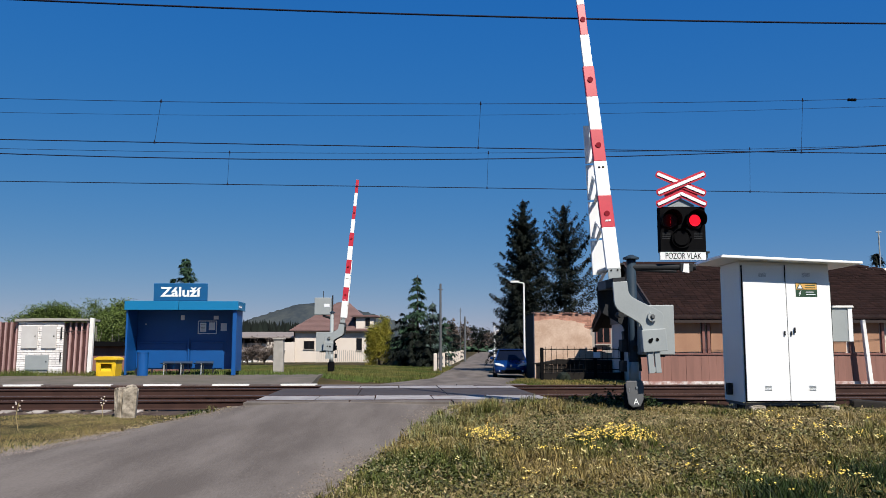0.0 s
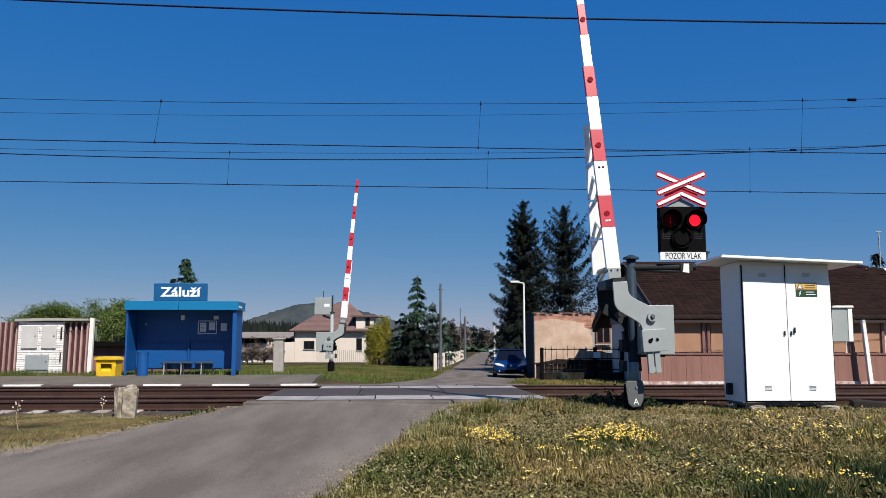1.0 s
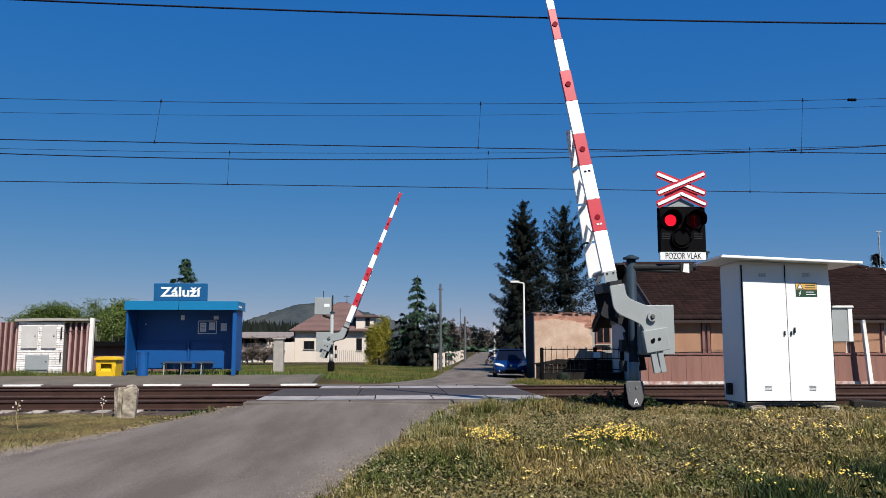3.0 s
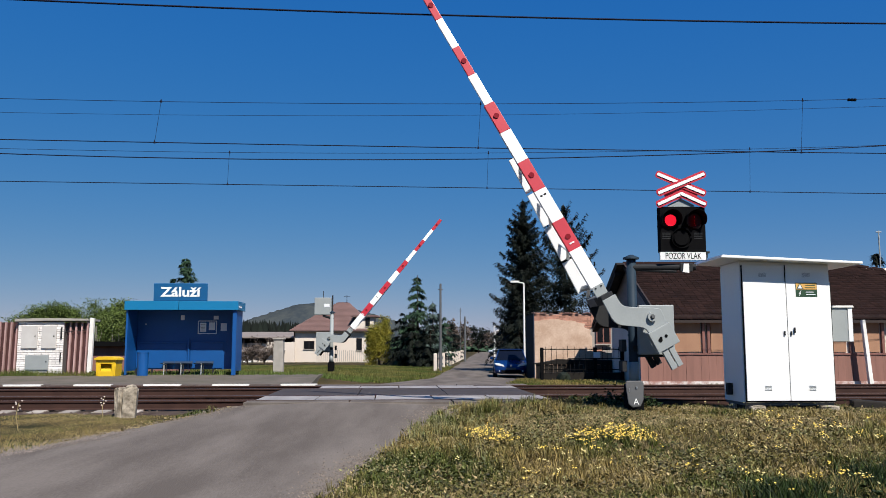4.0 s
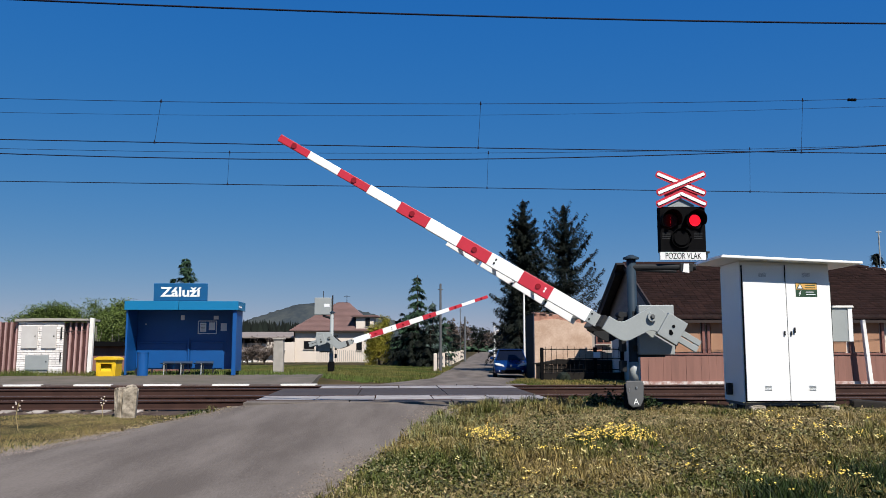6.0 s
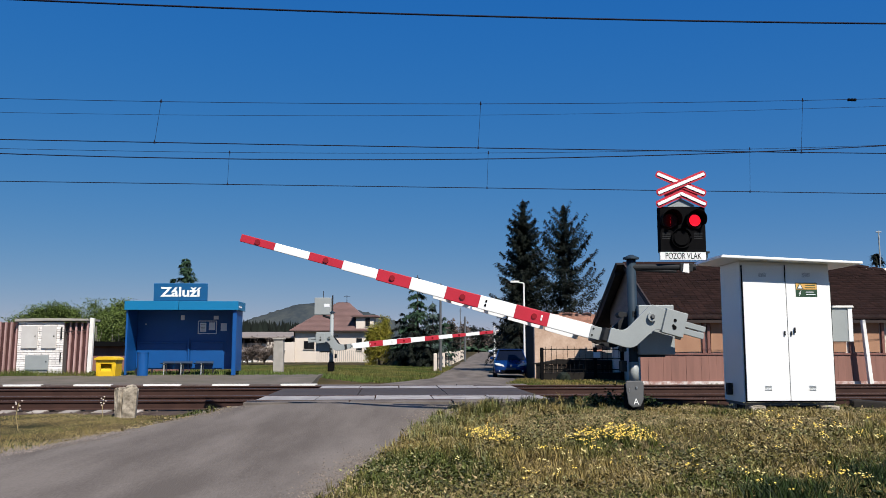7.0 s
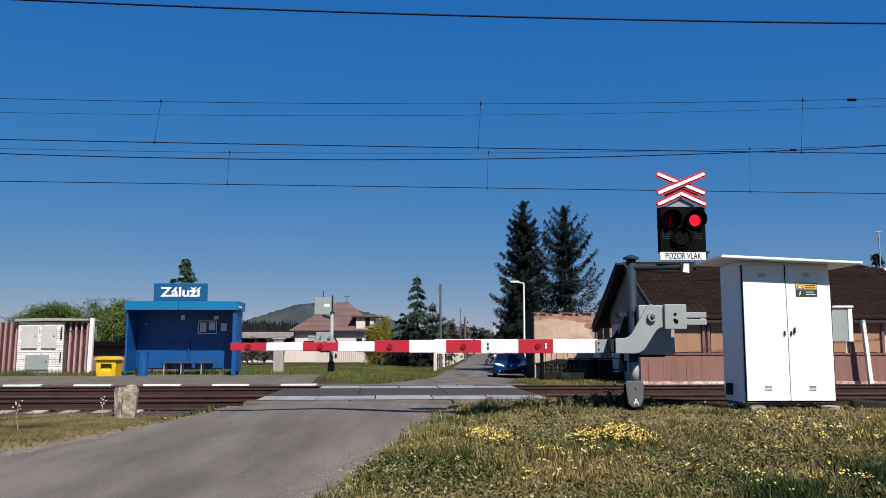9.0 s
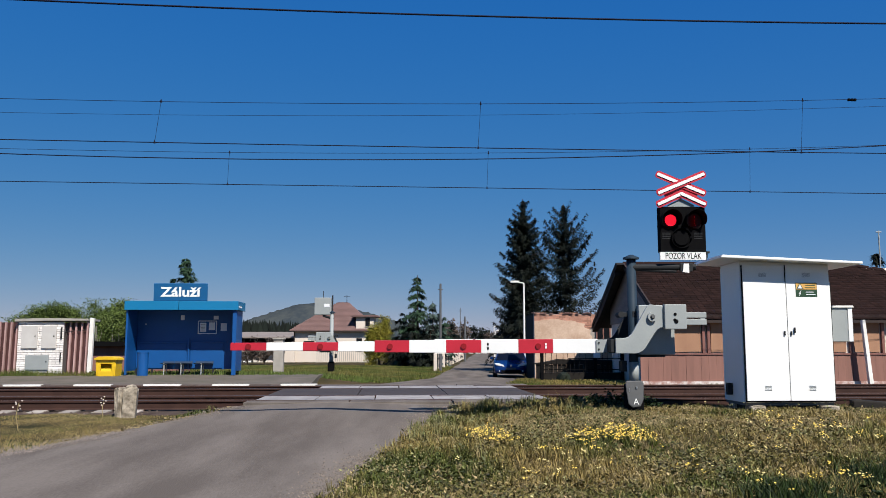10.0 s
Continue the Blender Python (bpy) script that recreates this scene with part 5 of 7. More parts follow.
def build_ruin():
    r = thing("brick_outbuilding", pose(3.93, 36.0, -0.36) @ Matrix.Scale(1.08, 4), "roofless brick outbuilding with patchy beige plaster", "outbuilding")
    W, H, D = 3.3, 2.64, 3.4
    bm = bm_new()
    box(bm, 0.0, 0.06, -0.2, W, 0.35, H - 0.05)
    part("front_wall", bm, M_MORTAR, r)
    # Side wall: its shade is put into the dark colour.
    bm = bm_new()
    box(bm, 0.0, 0.36, -0.2, 0.28, D, H - 0.02, 0.02)
    part("side_wall", bm, M_TARSHADE, r, "side wall with its shade put into the colour")
    bm = bm_new()
    pts = [(0.0, -0.2), (2.30, -0.2), (2.30, 1.7), (2.22, 1.78), (2.25, 1.95), (1.98, 2.06), (2.02, 2.20), (1.7, 2.25), (1.62, 2.31), (1.1, 2.33), (0.95, 2.38), (0.3, 2.36), (0.22, 2.30), (0.0, 2.31)]
    prism(bm, pts, 0.0, 0.06, 0.008)
    part("plaster", bm, M_BEIGE, r, "patchy beige plaster")
    bm = bm_new()
    prism(bm, [(2.62, -0.2), (W, -0.2), (W, 1.05), (2.62, 1.05)], 0.0, 0.06, 0.008)
    part("plaster", bm, M_BEIGE, r, "patchy beige plaster")
    bm = bm_new()
    box(bm, 0, 0, 0, 0.24, 0.06, 0.066, 0.004)
    me = mesh_of("brick", bm, M_BRICK)
    rng = random.Random(2)
    for k in range(9):
        for i in range(14):
            x, z = i * 0.25 - (0.12 if k % 2 else 0), 1.98 + k * 0.074
            if k > 7 and rng.random() < 0.4:
                continue
            if x + 0.24 > W or (2.36 < x + 0.12 < 3.2 and z < 2.1):
                continue
            o = new("brick", me)
            o.parent = r
            o.matrix_basis = pose(max(x, 0), 0.012 + rng.uniform(-0.006, 0.006), z)
    for k in range(18):
        for i in range(2):
            o = new("brick", me)
            o.parent = r
            o.matrix_basis = pose(2.32 + i * 0.25 - (0.12 if k % 2 else 0), 0.015 + rng.uniform(-0.006, 0.006), -0.2 + k * 0.077)
    w = window(r, 2.45, 0.0, 1.40, 0.58, 0.70, M_CORR, 2)
    # tile coping
    bm = bm_new()
    prism(bm, [(-0.05, 0), (0.38, 0.01), (0.38, 0.04), (-0.05, 0.03)], 0, 0.13, axis="x")
    me = mesh_of("coping_tile", bm, M_REDTILE)
    for i in range(26):
        if rng.random() < 0.3:
            continue
        o = new("coping_tile", me)
        o.parent = r
        o.matrix_basis = pose(-0.03 + i * 0.13, 0.0, H - 0.04 + rng.uniform(-0.015, 0.015), rng.uniform(-4, 4), rng.uniform(-5, 5), rng.uniform(-7, 7))
    # iron fence and gate before it
    f = thing("iron_fence", pose(3.55, 31.2, -0.28), "dark iron fence with gate at the lane", "fence")
    for x in (0.12, 2.1, 3.1):
        bm = bm_new()
        box(bm, x - 0.06, -0.06, -0.2, x + 0.06, 0.06, 1.28, 0.01)
        part("post", bm, M_BLACK, f)
    for z in (0.45, 0.85, 1.2):
        bm = bm_new()
        box(bm, 0.12 if z != 0.85 else 1.1, -0.015, z, 3.15, 0.015, z + 0.035)
        part("rail", bm, M_BLACK, f)
    bm = bm_new()
    cyl(bm, (0, 0, 0.3), (0, 0, 1.32), 0.008, n=5)
    me = mesh_of("bar", bm, M_BLACK)
    for i in range(14):
        o = new("bar", me)
        o.parent = f
        o.matrix_basis = pose(0.26 + i * 0.21, 0, 0.02 * math.sin(i * 1.9), 0, 1.2 * math.sin(i * 2.7), 0)
    # Base wall: the shadow lying on it is put into its colour.
    bm = bm_new()
    box(bm, 0.05, 0.05, -0.2, 3.15, 0.25, 0.36, 0.02)
    part("base_wall", bm, M_TARSHADE, f)
    # added dark boards behind the fence stand in for the wall-foot shadow
    t = thing("lean_to", pose(3.72, 33.6, -0.33), "dark boards added for the shadow at the wall's foot", "lean-to")
    bm = bm_new()
    box(bm, 0, 0, 0, 0.165, 0.03, 0.72, 0.004)
    me = mesh_of("board", bm, M_TARSHADE)
    for i in range(19):
        o = new("board", me)
        o.parent = t
        o.matrix_basis = pose(i * 0.172, 0.004 * math.sin(i * 2.1), 0.02 * math.sin(i * 1.7) - 0.05)
    bm = bm_new()
    prism(bm, [(-0.10, 0.70), (0.35, 0.74), (0.9, 0.86), (3.15, 0.82), (3.15, 0.66), (-0.10, 0.66)], -0.06, 0.7)
    part("cover", bm, M_TARSHADE, t, "dark cover of the added boards")
    bm = bm_new()
    box(bm, -0.08, -0.03, 0.0, 0.18, 0.0, 0.22, 0.02)
    o = part("notice", bm, M_PAPER)
    o.matrix_basis = pose(5.65, 31.12, 0.62)
    tagged(o, "small white notice on the iron fence", "notice")
    bm = bm_new()
    bmesh.ops.create_icosphere(bm, subdivisions=2, radius=0.24)
    for v in bm.verts:
        v.co *= random.uniform(0.8, 1.15)
    o = part("dark_bush", bm, M_SPRUCE)
    o.matrix_basis = pose(4.4, 30.8, -0.12)
    tagged(o, "low dark clump of weeds by the fence", "bush")


build_ruin()


def build_villa():
    v = thing("villa", pose(-13.35, 75.0, -0.2), "cream house with a hipped red tile roof", "house")
    W, D, E, R = 7.1, 8.0, 2.72, 5.35
    bm = bm_new()
    box(bm, 0, 0, -0.5, W, D, E)
    part("wall", bm, M_CREAM, v)
    # pyramid-like hipped roof with short ridge
    o = 0.35
    bm = bm_new()
    P = [(-o, -o, E - 0.1), (W + o, -o, E - 0.1), (W + o, D + o, E - 0.1), (-o, D + o, E - 0.1), (W / 2 - 0.1, D / 2 - 0.5, R), (W / 2 + 0.9, D / 2 + 0.5, R)]
    P = [bm.verts.new(p) for p in P]
    for f in ((0, 1, 5, 4), (1, 2, 5), (2, 3, 4, 5), (3, 0, 4), (3, 2, 1, 0)):
        bm.faces.new([P[i] for i in f])
    bmesh.ops.recalc_face_normals(bm, faces=bm.faces[:])
    part("roof", bm, M_REDTILE, v, "faded red hipped roof")
    tile_rows(-o, W + o, -o, E - 0.08, D / 2 - 0.5, R, 0.2, 0.22, M_REDTILE, "roof_tiles", v, W / 2 - 0.1 + o, W / 2 - 0.9 + o, 9)
    bm = bm_new()
    box(bm, 5.55, -0.1, E - 0.1, W + 0.05, 2.5, 3.95, 0.02)
    part("dormer_wall", bm, M_CREAM, v, "cream upper bay")
    bm = bm_new()
    prism(bm, [(5.1, 3.90), (W + 0.5, 3.90), (W + 0.4, 4.02), (5.3, 4.05)], -0.4, 2.8)
    part("dormer_roof", bm, M_REDTILE, v)
    bm = bm_new()
    box(bm, -0.2, -0.42, E - 0.16, W + 0.3, -0.34, E - 0.06)
    part("gutter", bm, M_WOODDARK, v)
    window(v, 0.9, 0.0, 1.0, 0.95, 0.75, M_WOODDARK, 2)
    window(v, 5.6, 0.0, 0.9, 0.5, 1.1, M_WOODDARK, 1)
    window(v, 6.4, -0.1, 3.05, 0.4, 0.75, M_WOODDARK, 1)
    bm = bm_new()
    cyl(bm, (0.05, -0.06, 0), (0.05, -0.06, E), 0.05, n=8)
    part("downpipe", bm, M_WOODDARK, v)
    bm = bm_new()
    cyl(bm, (4.3, 3.5, R - 0.2), (4.3, 3.5, R + 0.7), 0.03, n=6)
    cyl(bm, (4.0, 3.5, R + 0.6), (4.6, 3.5, R + 0.6), 0.02, n=6)
    part("aerial", bm, M_DARK, v)
    # low fence before it
    f = thing("picket_fence", pose(-10.5, 70, -0.25), "thin grey picket fence before the house", "fence")
    bm = bm_new()
    box(bm, -0.02, -0.02, 0, 0.02, 0.02, 1.0)
    me = mesh_of("picket", bm, M_CONCRETE)
    for i in range(24):
        o = new("picket", me)
        o.parent = f
        o.matrix_basis = pose(i * 0.17, 0, -0.02 + 0.03 * math.sin(i * 2.0))
    # open-fronted store shed with a lower lean-to before it
    s = thing("open_shed", pose(-23.0, 77.0, -0.35), "open-fronted low store shed with weathered felt roof", "shed")
    W = 9.4
    # Back wall is dark to carry the shade inside the open shed.
    bm = bm_new()
    box(bm, 0, 3.6, -0.2, W, 3.8, 2.3)
    part("back_wall", bm, M_TARSHADE, s, "back wall darkened for the shed's inner shade")
    bm = bm_new()
    prism(bm, [(-0.4, 2.28), (3.9, 2.80), (3.9, 2.70), (-0.4, 2.16)], -0.3, W + 0.2, axis="x")
    part("roof", bm, M_OLDROOF, s, "weathered grey-brown felt roof")
    bm = bm_new()
    box(bm, -0.06, -0.06, -0.2, 0.06, 0.06, 2.18)
    me = mesh_of("post", bm, M_WOODDARK)
    for i in range(5):
        o = new("post", me)
        o.parent = s
        o.matrix_basis = pose(0.3 + i * 2.2, 0, 0)
    rng = random.Random(17)
    x = 0.2
    while x < W - 0.5:
        w = rng.uniform(0.5, 1.3)
        z = 1.55 + rng.uniform(-0.10, 0.22)
        bm = bm_new()
        box(bm, x, 0.35 + rng.uniform(0, 0.5), -0.2, min(x + w, W), 1.3, z, 0.03)
        part("stacked_sack", bm, rng.choice((M_PAINT, M_PAINT, M_CONCRETE)), s, "stacked pale sacks under the roof")
        x += w + rng.uniform(0.05, 0.3)
    bm = bm_new()
    prism(bm, [(-3.0, 0.98), (-0.5, 1.36), (-0.5, 1.30), (-3.0, 0.90)], -0.3, W - 0.4, axis="x")
    part("lean_to_roof", bm, M_OLDROOF, s, "low felt lean-to roof")
    x = 0.0
    while x < W - 0.8:
        w = rng.uniform(0.4, 1.0)
        bm = bm_new()
        box(bm, x, -2.6 + rng.uniform(0, 0.2), -0.1, x + w, -1.9, rng.uniform(0.60, 0.86), 0.04)
        part("bale", bm, rng.choice((M_PAINT, M_PAINT, M_CREAM)), s, "white wrapped bale")
        x += w + rng.uniform(0.03, 0.25)
    # Same darkening behind the bales, for the shade under the low roof.
    bm = bm_new()
    box(bm, -0.2, -1.8, -0.2, W - 0.5, -1.7, 1.0)
    part("lean_to_back", bm, M_TARSHADE, s)
    # pale garden wall between the shed and the house
    bm = bm_new()
    box(bm, 0, 0, -0.3, 2.5, 0.2, 1.75, 0.02)
    o = part("garden_wall", bm, M_CREAM)
    o.matrix_basis = pose(-15.7, 74.6, -0.3)
    tagged(o, "pale plastered garden wall beside the house", "wall")


build_villa()


# ---- vehicles ----
def build_car(m, paint, label, scale=1.0):
    c = thing("car", m, label, "car")
    hw = 0.83
    # body by cross-sections along its length, nose at y = 0, facing the camera
    st = [(0.0, 0.60, 0.28, 0.50), (0.06, 0.72, 0.22, 0.60), (0.25, 0.79, 0.20, 0.67), (0.8, hw, 0.19, 0.79), (1.05, hw, 0.19, 0.87), (2.0, hw, 0.19, 0.93), (3.3, hw, 0.2, 0.96), (3.7, 0.80, 0.24, 0.95), (3.83, 0.72, 0.32, 0.85)]
    def section(y, w, z0, z1):
        r = 0.09
        return [(-w + 0.04, y, z0), (w - 0.04, y, z0), (w, y, z0 + 0.08), (w, y, z1 - 0.14), (w - 0.05, y, z1 - 0.04), (w - 0.18, y, z1), (-w + 0.18, y, z1), (-w + 0.05, y, z1 - 0.04), (-w, y, z1 - 0.14), (-w, y, z0 + 0.08)]
    bm = bm_new()
    rings = [[bm.verts.new(p) for p in section(*s)] for s in st]
    for a, b in zip(rings, rings[1:]):
        for i in range(10):
            bm.faces.new((a[i], a[(i + 1) % 10], b[(i + 1) % 10], b[i]))
    bm.faces.new(rings[0][::-1])
    bm.faces.new(rings[-1])
    bmesh.ops.recalc_face_normals(bm, faces=bm.faces[:])
    part("body", bm, paint, c, "", True)
    # cabin
    bm = bm_new()
    cab = [(1.0, 0.70, 0.86), (1.85, 0.585, 1.33), (2.3, 0.58, 1.41), (3.0, 0.58, 1.40), (3.65, 0.62, 0.95)]
    rings = []
    for y, w, z in cab:
        rings.append([bm.verts.new(p) for p in ((-0.72, y, 0.86), (-w, y, z), (w, y, z), (0.72, y, 0.86))])
    for a, b in zip(rings, rings[1:]):
        for i in range(4):
            bm.faces.new((a[i], a[(i + 1) % 4], b[(i + 1) % 4], b[i]))
    bm.faces.new(rings[0][::-1])
    bm.faces.new(rings[-1])
    bmesh.ops.recalc_face_normals(bm, faces=bm.faces[:])
    part("cabin", bm, M_CARGLASS, c, "dark glazed cabin")
    bm = bm_new()
    prism(bm, [(-0.57, 0), (0.57, 0), (0.5, 0.05), (-0.5, 0.05)], 1.88, 3.02, 0.015)
    for vtx in bm.verts:
        vtx.co.z += 1.385
    part("roof", bm, paint, c)
    for sx in (-1, 1):
        bm = bm_new()
        cyl(bm, (sx * 0.72, 1.02, 0.88), (sx * 0.585, 1.87, 1.37), 0.028, n=8)
        cyl(bm, (sx * 0.585, 1.87, 1.37), (sx * 0.585, 2.98, 1.40), 0.028, n=8)
        part("pillar", bm, paint, c)
        bm = bm_new()
        prism(bm, [(sx * 0.30, 0.54), (sx * 0.70, 0.62), (sx * 0.78, 0.72), (sx * 0.60, 0.73), (sx * 0.36, 0.64)], 0.025, 0.3, 0.01)
        part("headlight", bm, M_LAMPGLASS, c, "clear headlight glass")
        bm = bm_new()
        box(bm, sx * 0.84, 1.12, 0.90, sx * 1.0, 1.25, 1.03, 0.025)
        part("mirror", bm, paint, c)
        bm = bm_new()
        cyl(bm, (sx * 0.55, -0.005, 0.33), (sx * 0.55, 0.04, 0.33), 0.03, n=10)
        part("fog_lamp", bm, M_LAMPGLASS, c)
        for y in (0.72, 3.15):
            bm = bm_new()
            cyl(bm, (sx * 0.66, y, 0.29), (sx * 0.845, y, 0.29), 0.29, n=20)
            w = part("wheel", bm, M_TYRE, c, "black tyre")
            bm = bm_new()
            cyl(bm, (sx * 0.84, y, 0.29), (sx * 0.855, y, 0.29), 0.18, n=16)
            part("rim", bm, M_CHROME, w, "silver rim")
    bm = bm_new()
    box(bm, -0.46, -0.012, 0.24, 0.46, 0.03, 0.37, 0.01)
    g = part("grille", bm, M_BLACK, c, "black lower grille")
    bm = bm_new()
    box(bm, -0.24, -0.022, 0.40, 0.24, -0.005, 0.49, 0.005)
    part("plate", bm, M_SHIELD, c, "blank number plate")
    bm = bm_new()
    cyl(bm, (0, -0.01, 0.60), (0, 0.05, 0.60), 0.05, n=12)
    part("badge", bm, M_CHROME, c)
    for sx in (-1, 1):
        bm = bm_new()
        cyl(bm, (sx * 0.1, 0.98, 0.91), (sx * 0.1 + 0.5, 1.02, 0.93), 0.012, n=6)
        part("wiper", bm, M_BLACK, c)
    return c


build_car(pose(3.2, 39.6, -0.41, 0, 0, -4) @ Matrix.Diagonal((1.0, 1.0, 0.93, 1)), M_CARBLUE, "parked blue hatchback at the edge of the street")
build_car(pose(7.4, 130, -0.2, 0, 0, -60), M_CARWHITE, "distant white car in the village street")


# ---- lamps, poles, fences along the street ----
def street_lamp(x, y, z, h, arm, label):
    l = thing("street_lamp", pose(x, y, z), label, "street lamp", "street lamps")
    bm = bm_new()
    cyl(bm, (0, 0, -0.2), (0, 0, h), 0.055, 0.04, n=12)
    part("post", bm, M_PAINT, l)
    bm = bm_new()
    cyl(bm, (0, 0, h), (arm, 0, h + 0.06), 0.03, n=8)
    part("arm", bm, M_PAINT, l)
    bm = bm_new()
    box(bm, arm - 0.22, -0.1, h + 0.02, arm + 0.22, 0.1, h + 0.12, 0.03)
    part("lamp_head", bm, M_PAINT, l)


street_lamp(4.03, 41.5, -0.42, 4.6, -0.45, "white street lamp by the brick outbuilding")
street_lamp(5.8, 95, -0.3, 3.6, 0.4, "distant white street lamp in the village")
street_lamp(6.9, 110, -0.3, 3.4, 0.4, "distant white street lamp in the village")


def pole(x, y, z, h, r, mt, label):
    bm = bm_new()
    cyl(bm, (0, 0, -0.3), (0, 0, h), r, r * 0.7, n=10)
    cyl(bm, (-0.16, 0, h - 0.35), (0.16, 0, h - 0.35), 0.025, n=6)
    o = part("utility_pole", bm, mt)
    o.matrix_basis = pose(x, y, z)
    tagged(o, label, "pole", "utility poles")


pole(-0.15, 50, -0.35, 5.15, 0.09, M_SHIELD, "grey wooden utility pole at the street")
pole(2.1, 80, -0.3, 4.2, 0.12, M_SHIELD, "grey utility pole farther along the street")
pole(1.9, 92, -0.3, 5.6, 0.05, M_SHIELD, "thin distant utility pole")


def build_street_fence():
    f = thing("concrete_fence", pose(0, 0, 0), "pale concrete post fence along the street", "fence")
    bm = bm_new()
    box(bm, -0.10, -0.07, -0.3, 0.10, 0.07, 1.0, 0.015)
    me = mesh_of("post", bm, M_CREAM)
    for k in range(11):
        y = 49.5 + k * 3.9 + 0.03 * k * k
        o = new("post", me)
        o.parent = f
        o.matrix_basis = pose(-0.42 + (y - 50) * 0.062, y, -0.35 + 0.04 * math.sin(k * 2.2), 0, 1.5 * math.sin(k * 1.7), 8 * math.sin(k))
    bm = bm_new()
    for z in (0.25, 0.7):
        cyl(bm, (-0.42, 50.5, z - 0.35), (2.35, 95, z - 0.35), 0.03, n=6)
    part("rail", bm, M_SHIELD, f)


build_street_fence()


# ---- trees ----
def limb_mesh(segs, material, name, n=7):
    bm = bm_new()
    for a, b, r0, r1 in segs:
        cyl(bm, a, b, r0, r1, n=n, caps=False)
    return mesh_of(name, bm, material)


def spruce(x, y, z, h, radius, material, label, seed, bare=0.03, dense=1.0, droop=0.35, group="conifers"):
    """A conifer: tapered trunk, whorls of drooping branches, each hung with many small sprays."""
    rng = np.random.default_rng(seed)
    t = thing("conifer", pose(x, y, z), label, "tree", group)
    segs = [((0, 0, -0.3), (0.03, 0, h * 0.5), h * 0.018, h * 0.011), ((0.03, 0, h * 0.5), (0, 0, h * 0.985), h * 0.011, h * 0.002)]
    V = []
    whorls = int(h * 3.6 * dense)
    for w in range(whorls):
        f = (w + rng.uniform(0, 1)) / whorls
        zz = h * (bare + (0.99 - bare) * f)
        rad = radius * (1 - f) ** 0.78 * rng.uniform(0.78, 1.15) + 0.07 * h / 10
        nb = int(5 + 7 * (1 - f))
        for b in range(nb):
            a = rng.uniform(0, 6.283)
            L = rad * rng.uniform(0.45, 1.2)
            up = 0.25 * f - 0.02 + rng.uniform(-0.07, 0.07)
            if b % 2 == 0 and L > 0.5:
                segs.append(((0, 0, zz), (math.cos(a) * L * 0.8, math.sin(a) * L * 0.8, zz + L * (up * 0.8 - droop * 0.64)), 0.02, 0.006))
            m = int(6 + L * 15 * dense)
            u = rng.uniform(0.08, 1.0, m) ** 0.8
            px = np.cos(a) * L * u
            py = np.sin(a) * L * u
            pz = zz + L * (up * u - droop * u * u) + 0.12 * L * np.maximum(u - 0.8, 0) * 5 * 0.5 + rng.normal(0, 0.025 * L + 0.03, m)
            base = np.stack([px, py, pz], -1)
            for k in range(3):
                sp = rng.uniform(0.12, 0.36, m)[:, None] * (0.6 + 0.05 * h)
                side = rng.uniform(-1, 1, m)
                d = np.stack([np.cos(a + side * 1.2), np.sin(a + side * 1.2), -rng.uniform(0.2, 1.3, m)], -1)
                d /= np.linalg.norm(d, axis=1)[:, None]
                e = np.stack([-np.sin(a + side), np.cos(a + side), rng.uniform(-0.3, 0.3, m)], -1)
                V.append(np.stack([base - e * sp * 0.22, base + e * sp * 0.22, base + d * sp * 1.25], 1))
    V = np.concatenate(V).reshape(-1, 3)
    F = np.arange(len(V)).reshape(-1, 3)
    tr = new("trunk", limb_mesh(segs, M_BARK, "trunk", 6))
    tr.parent = t
    cr = new("crown", raw_mesh("crown", V, F, material))
    cr.parent = t
    return t


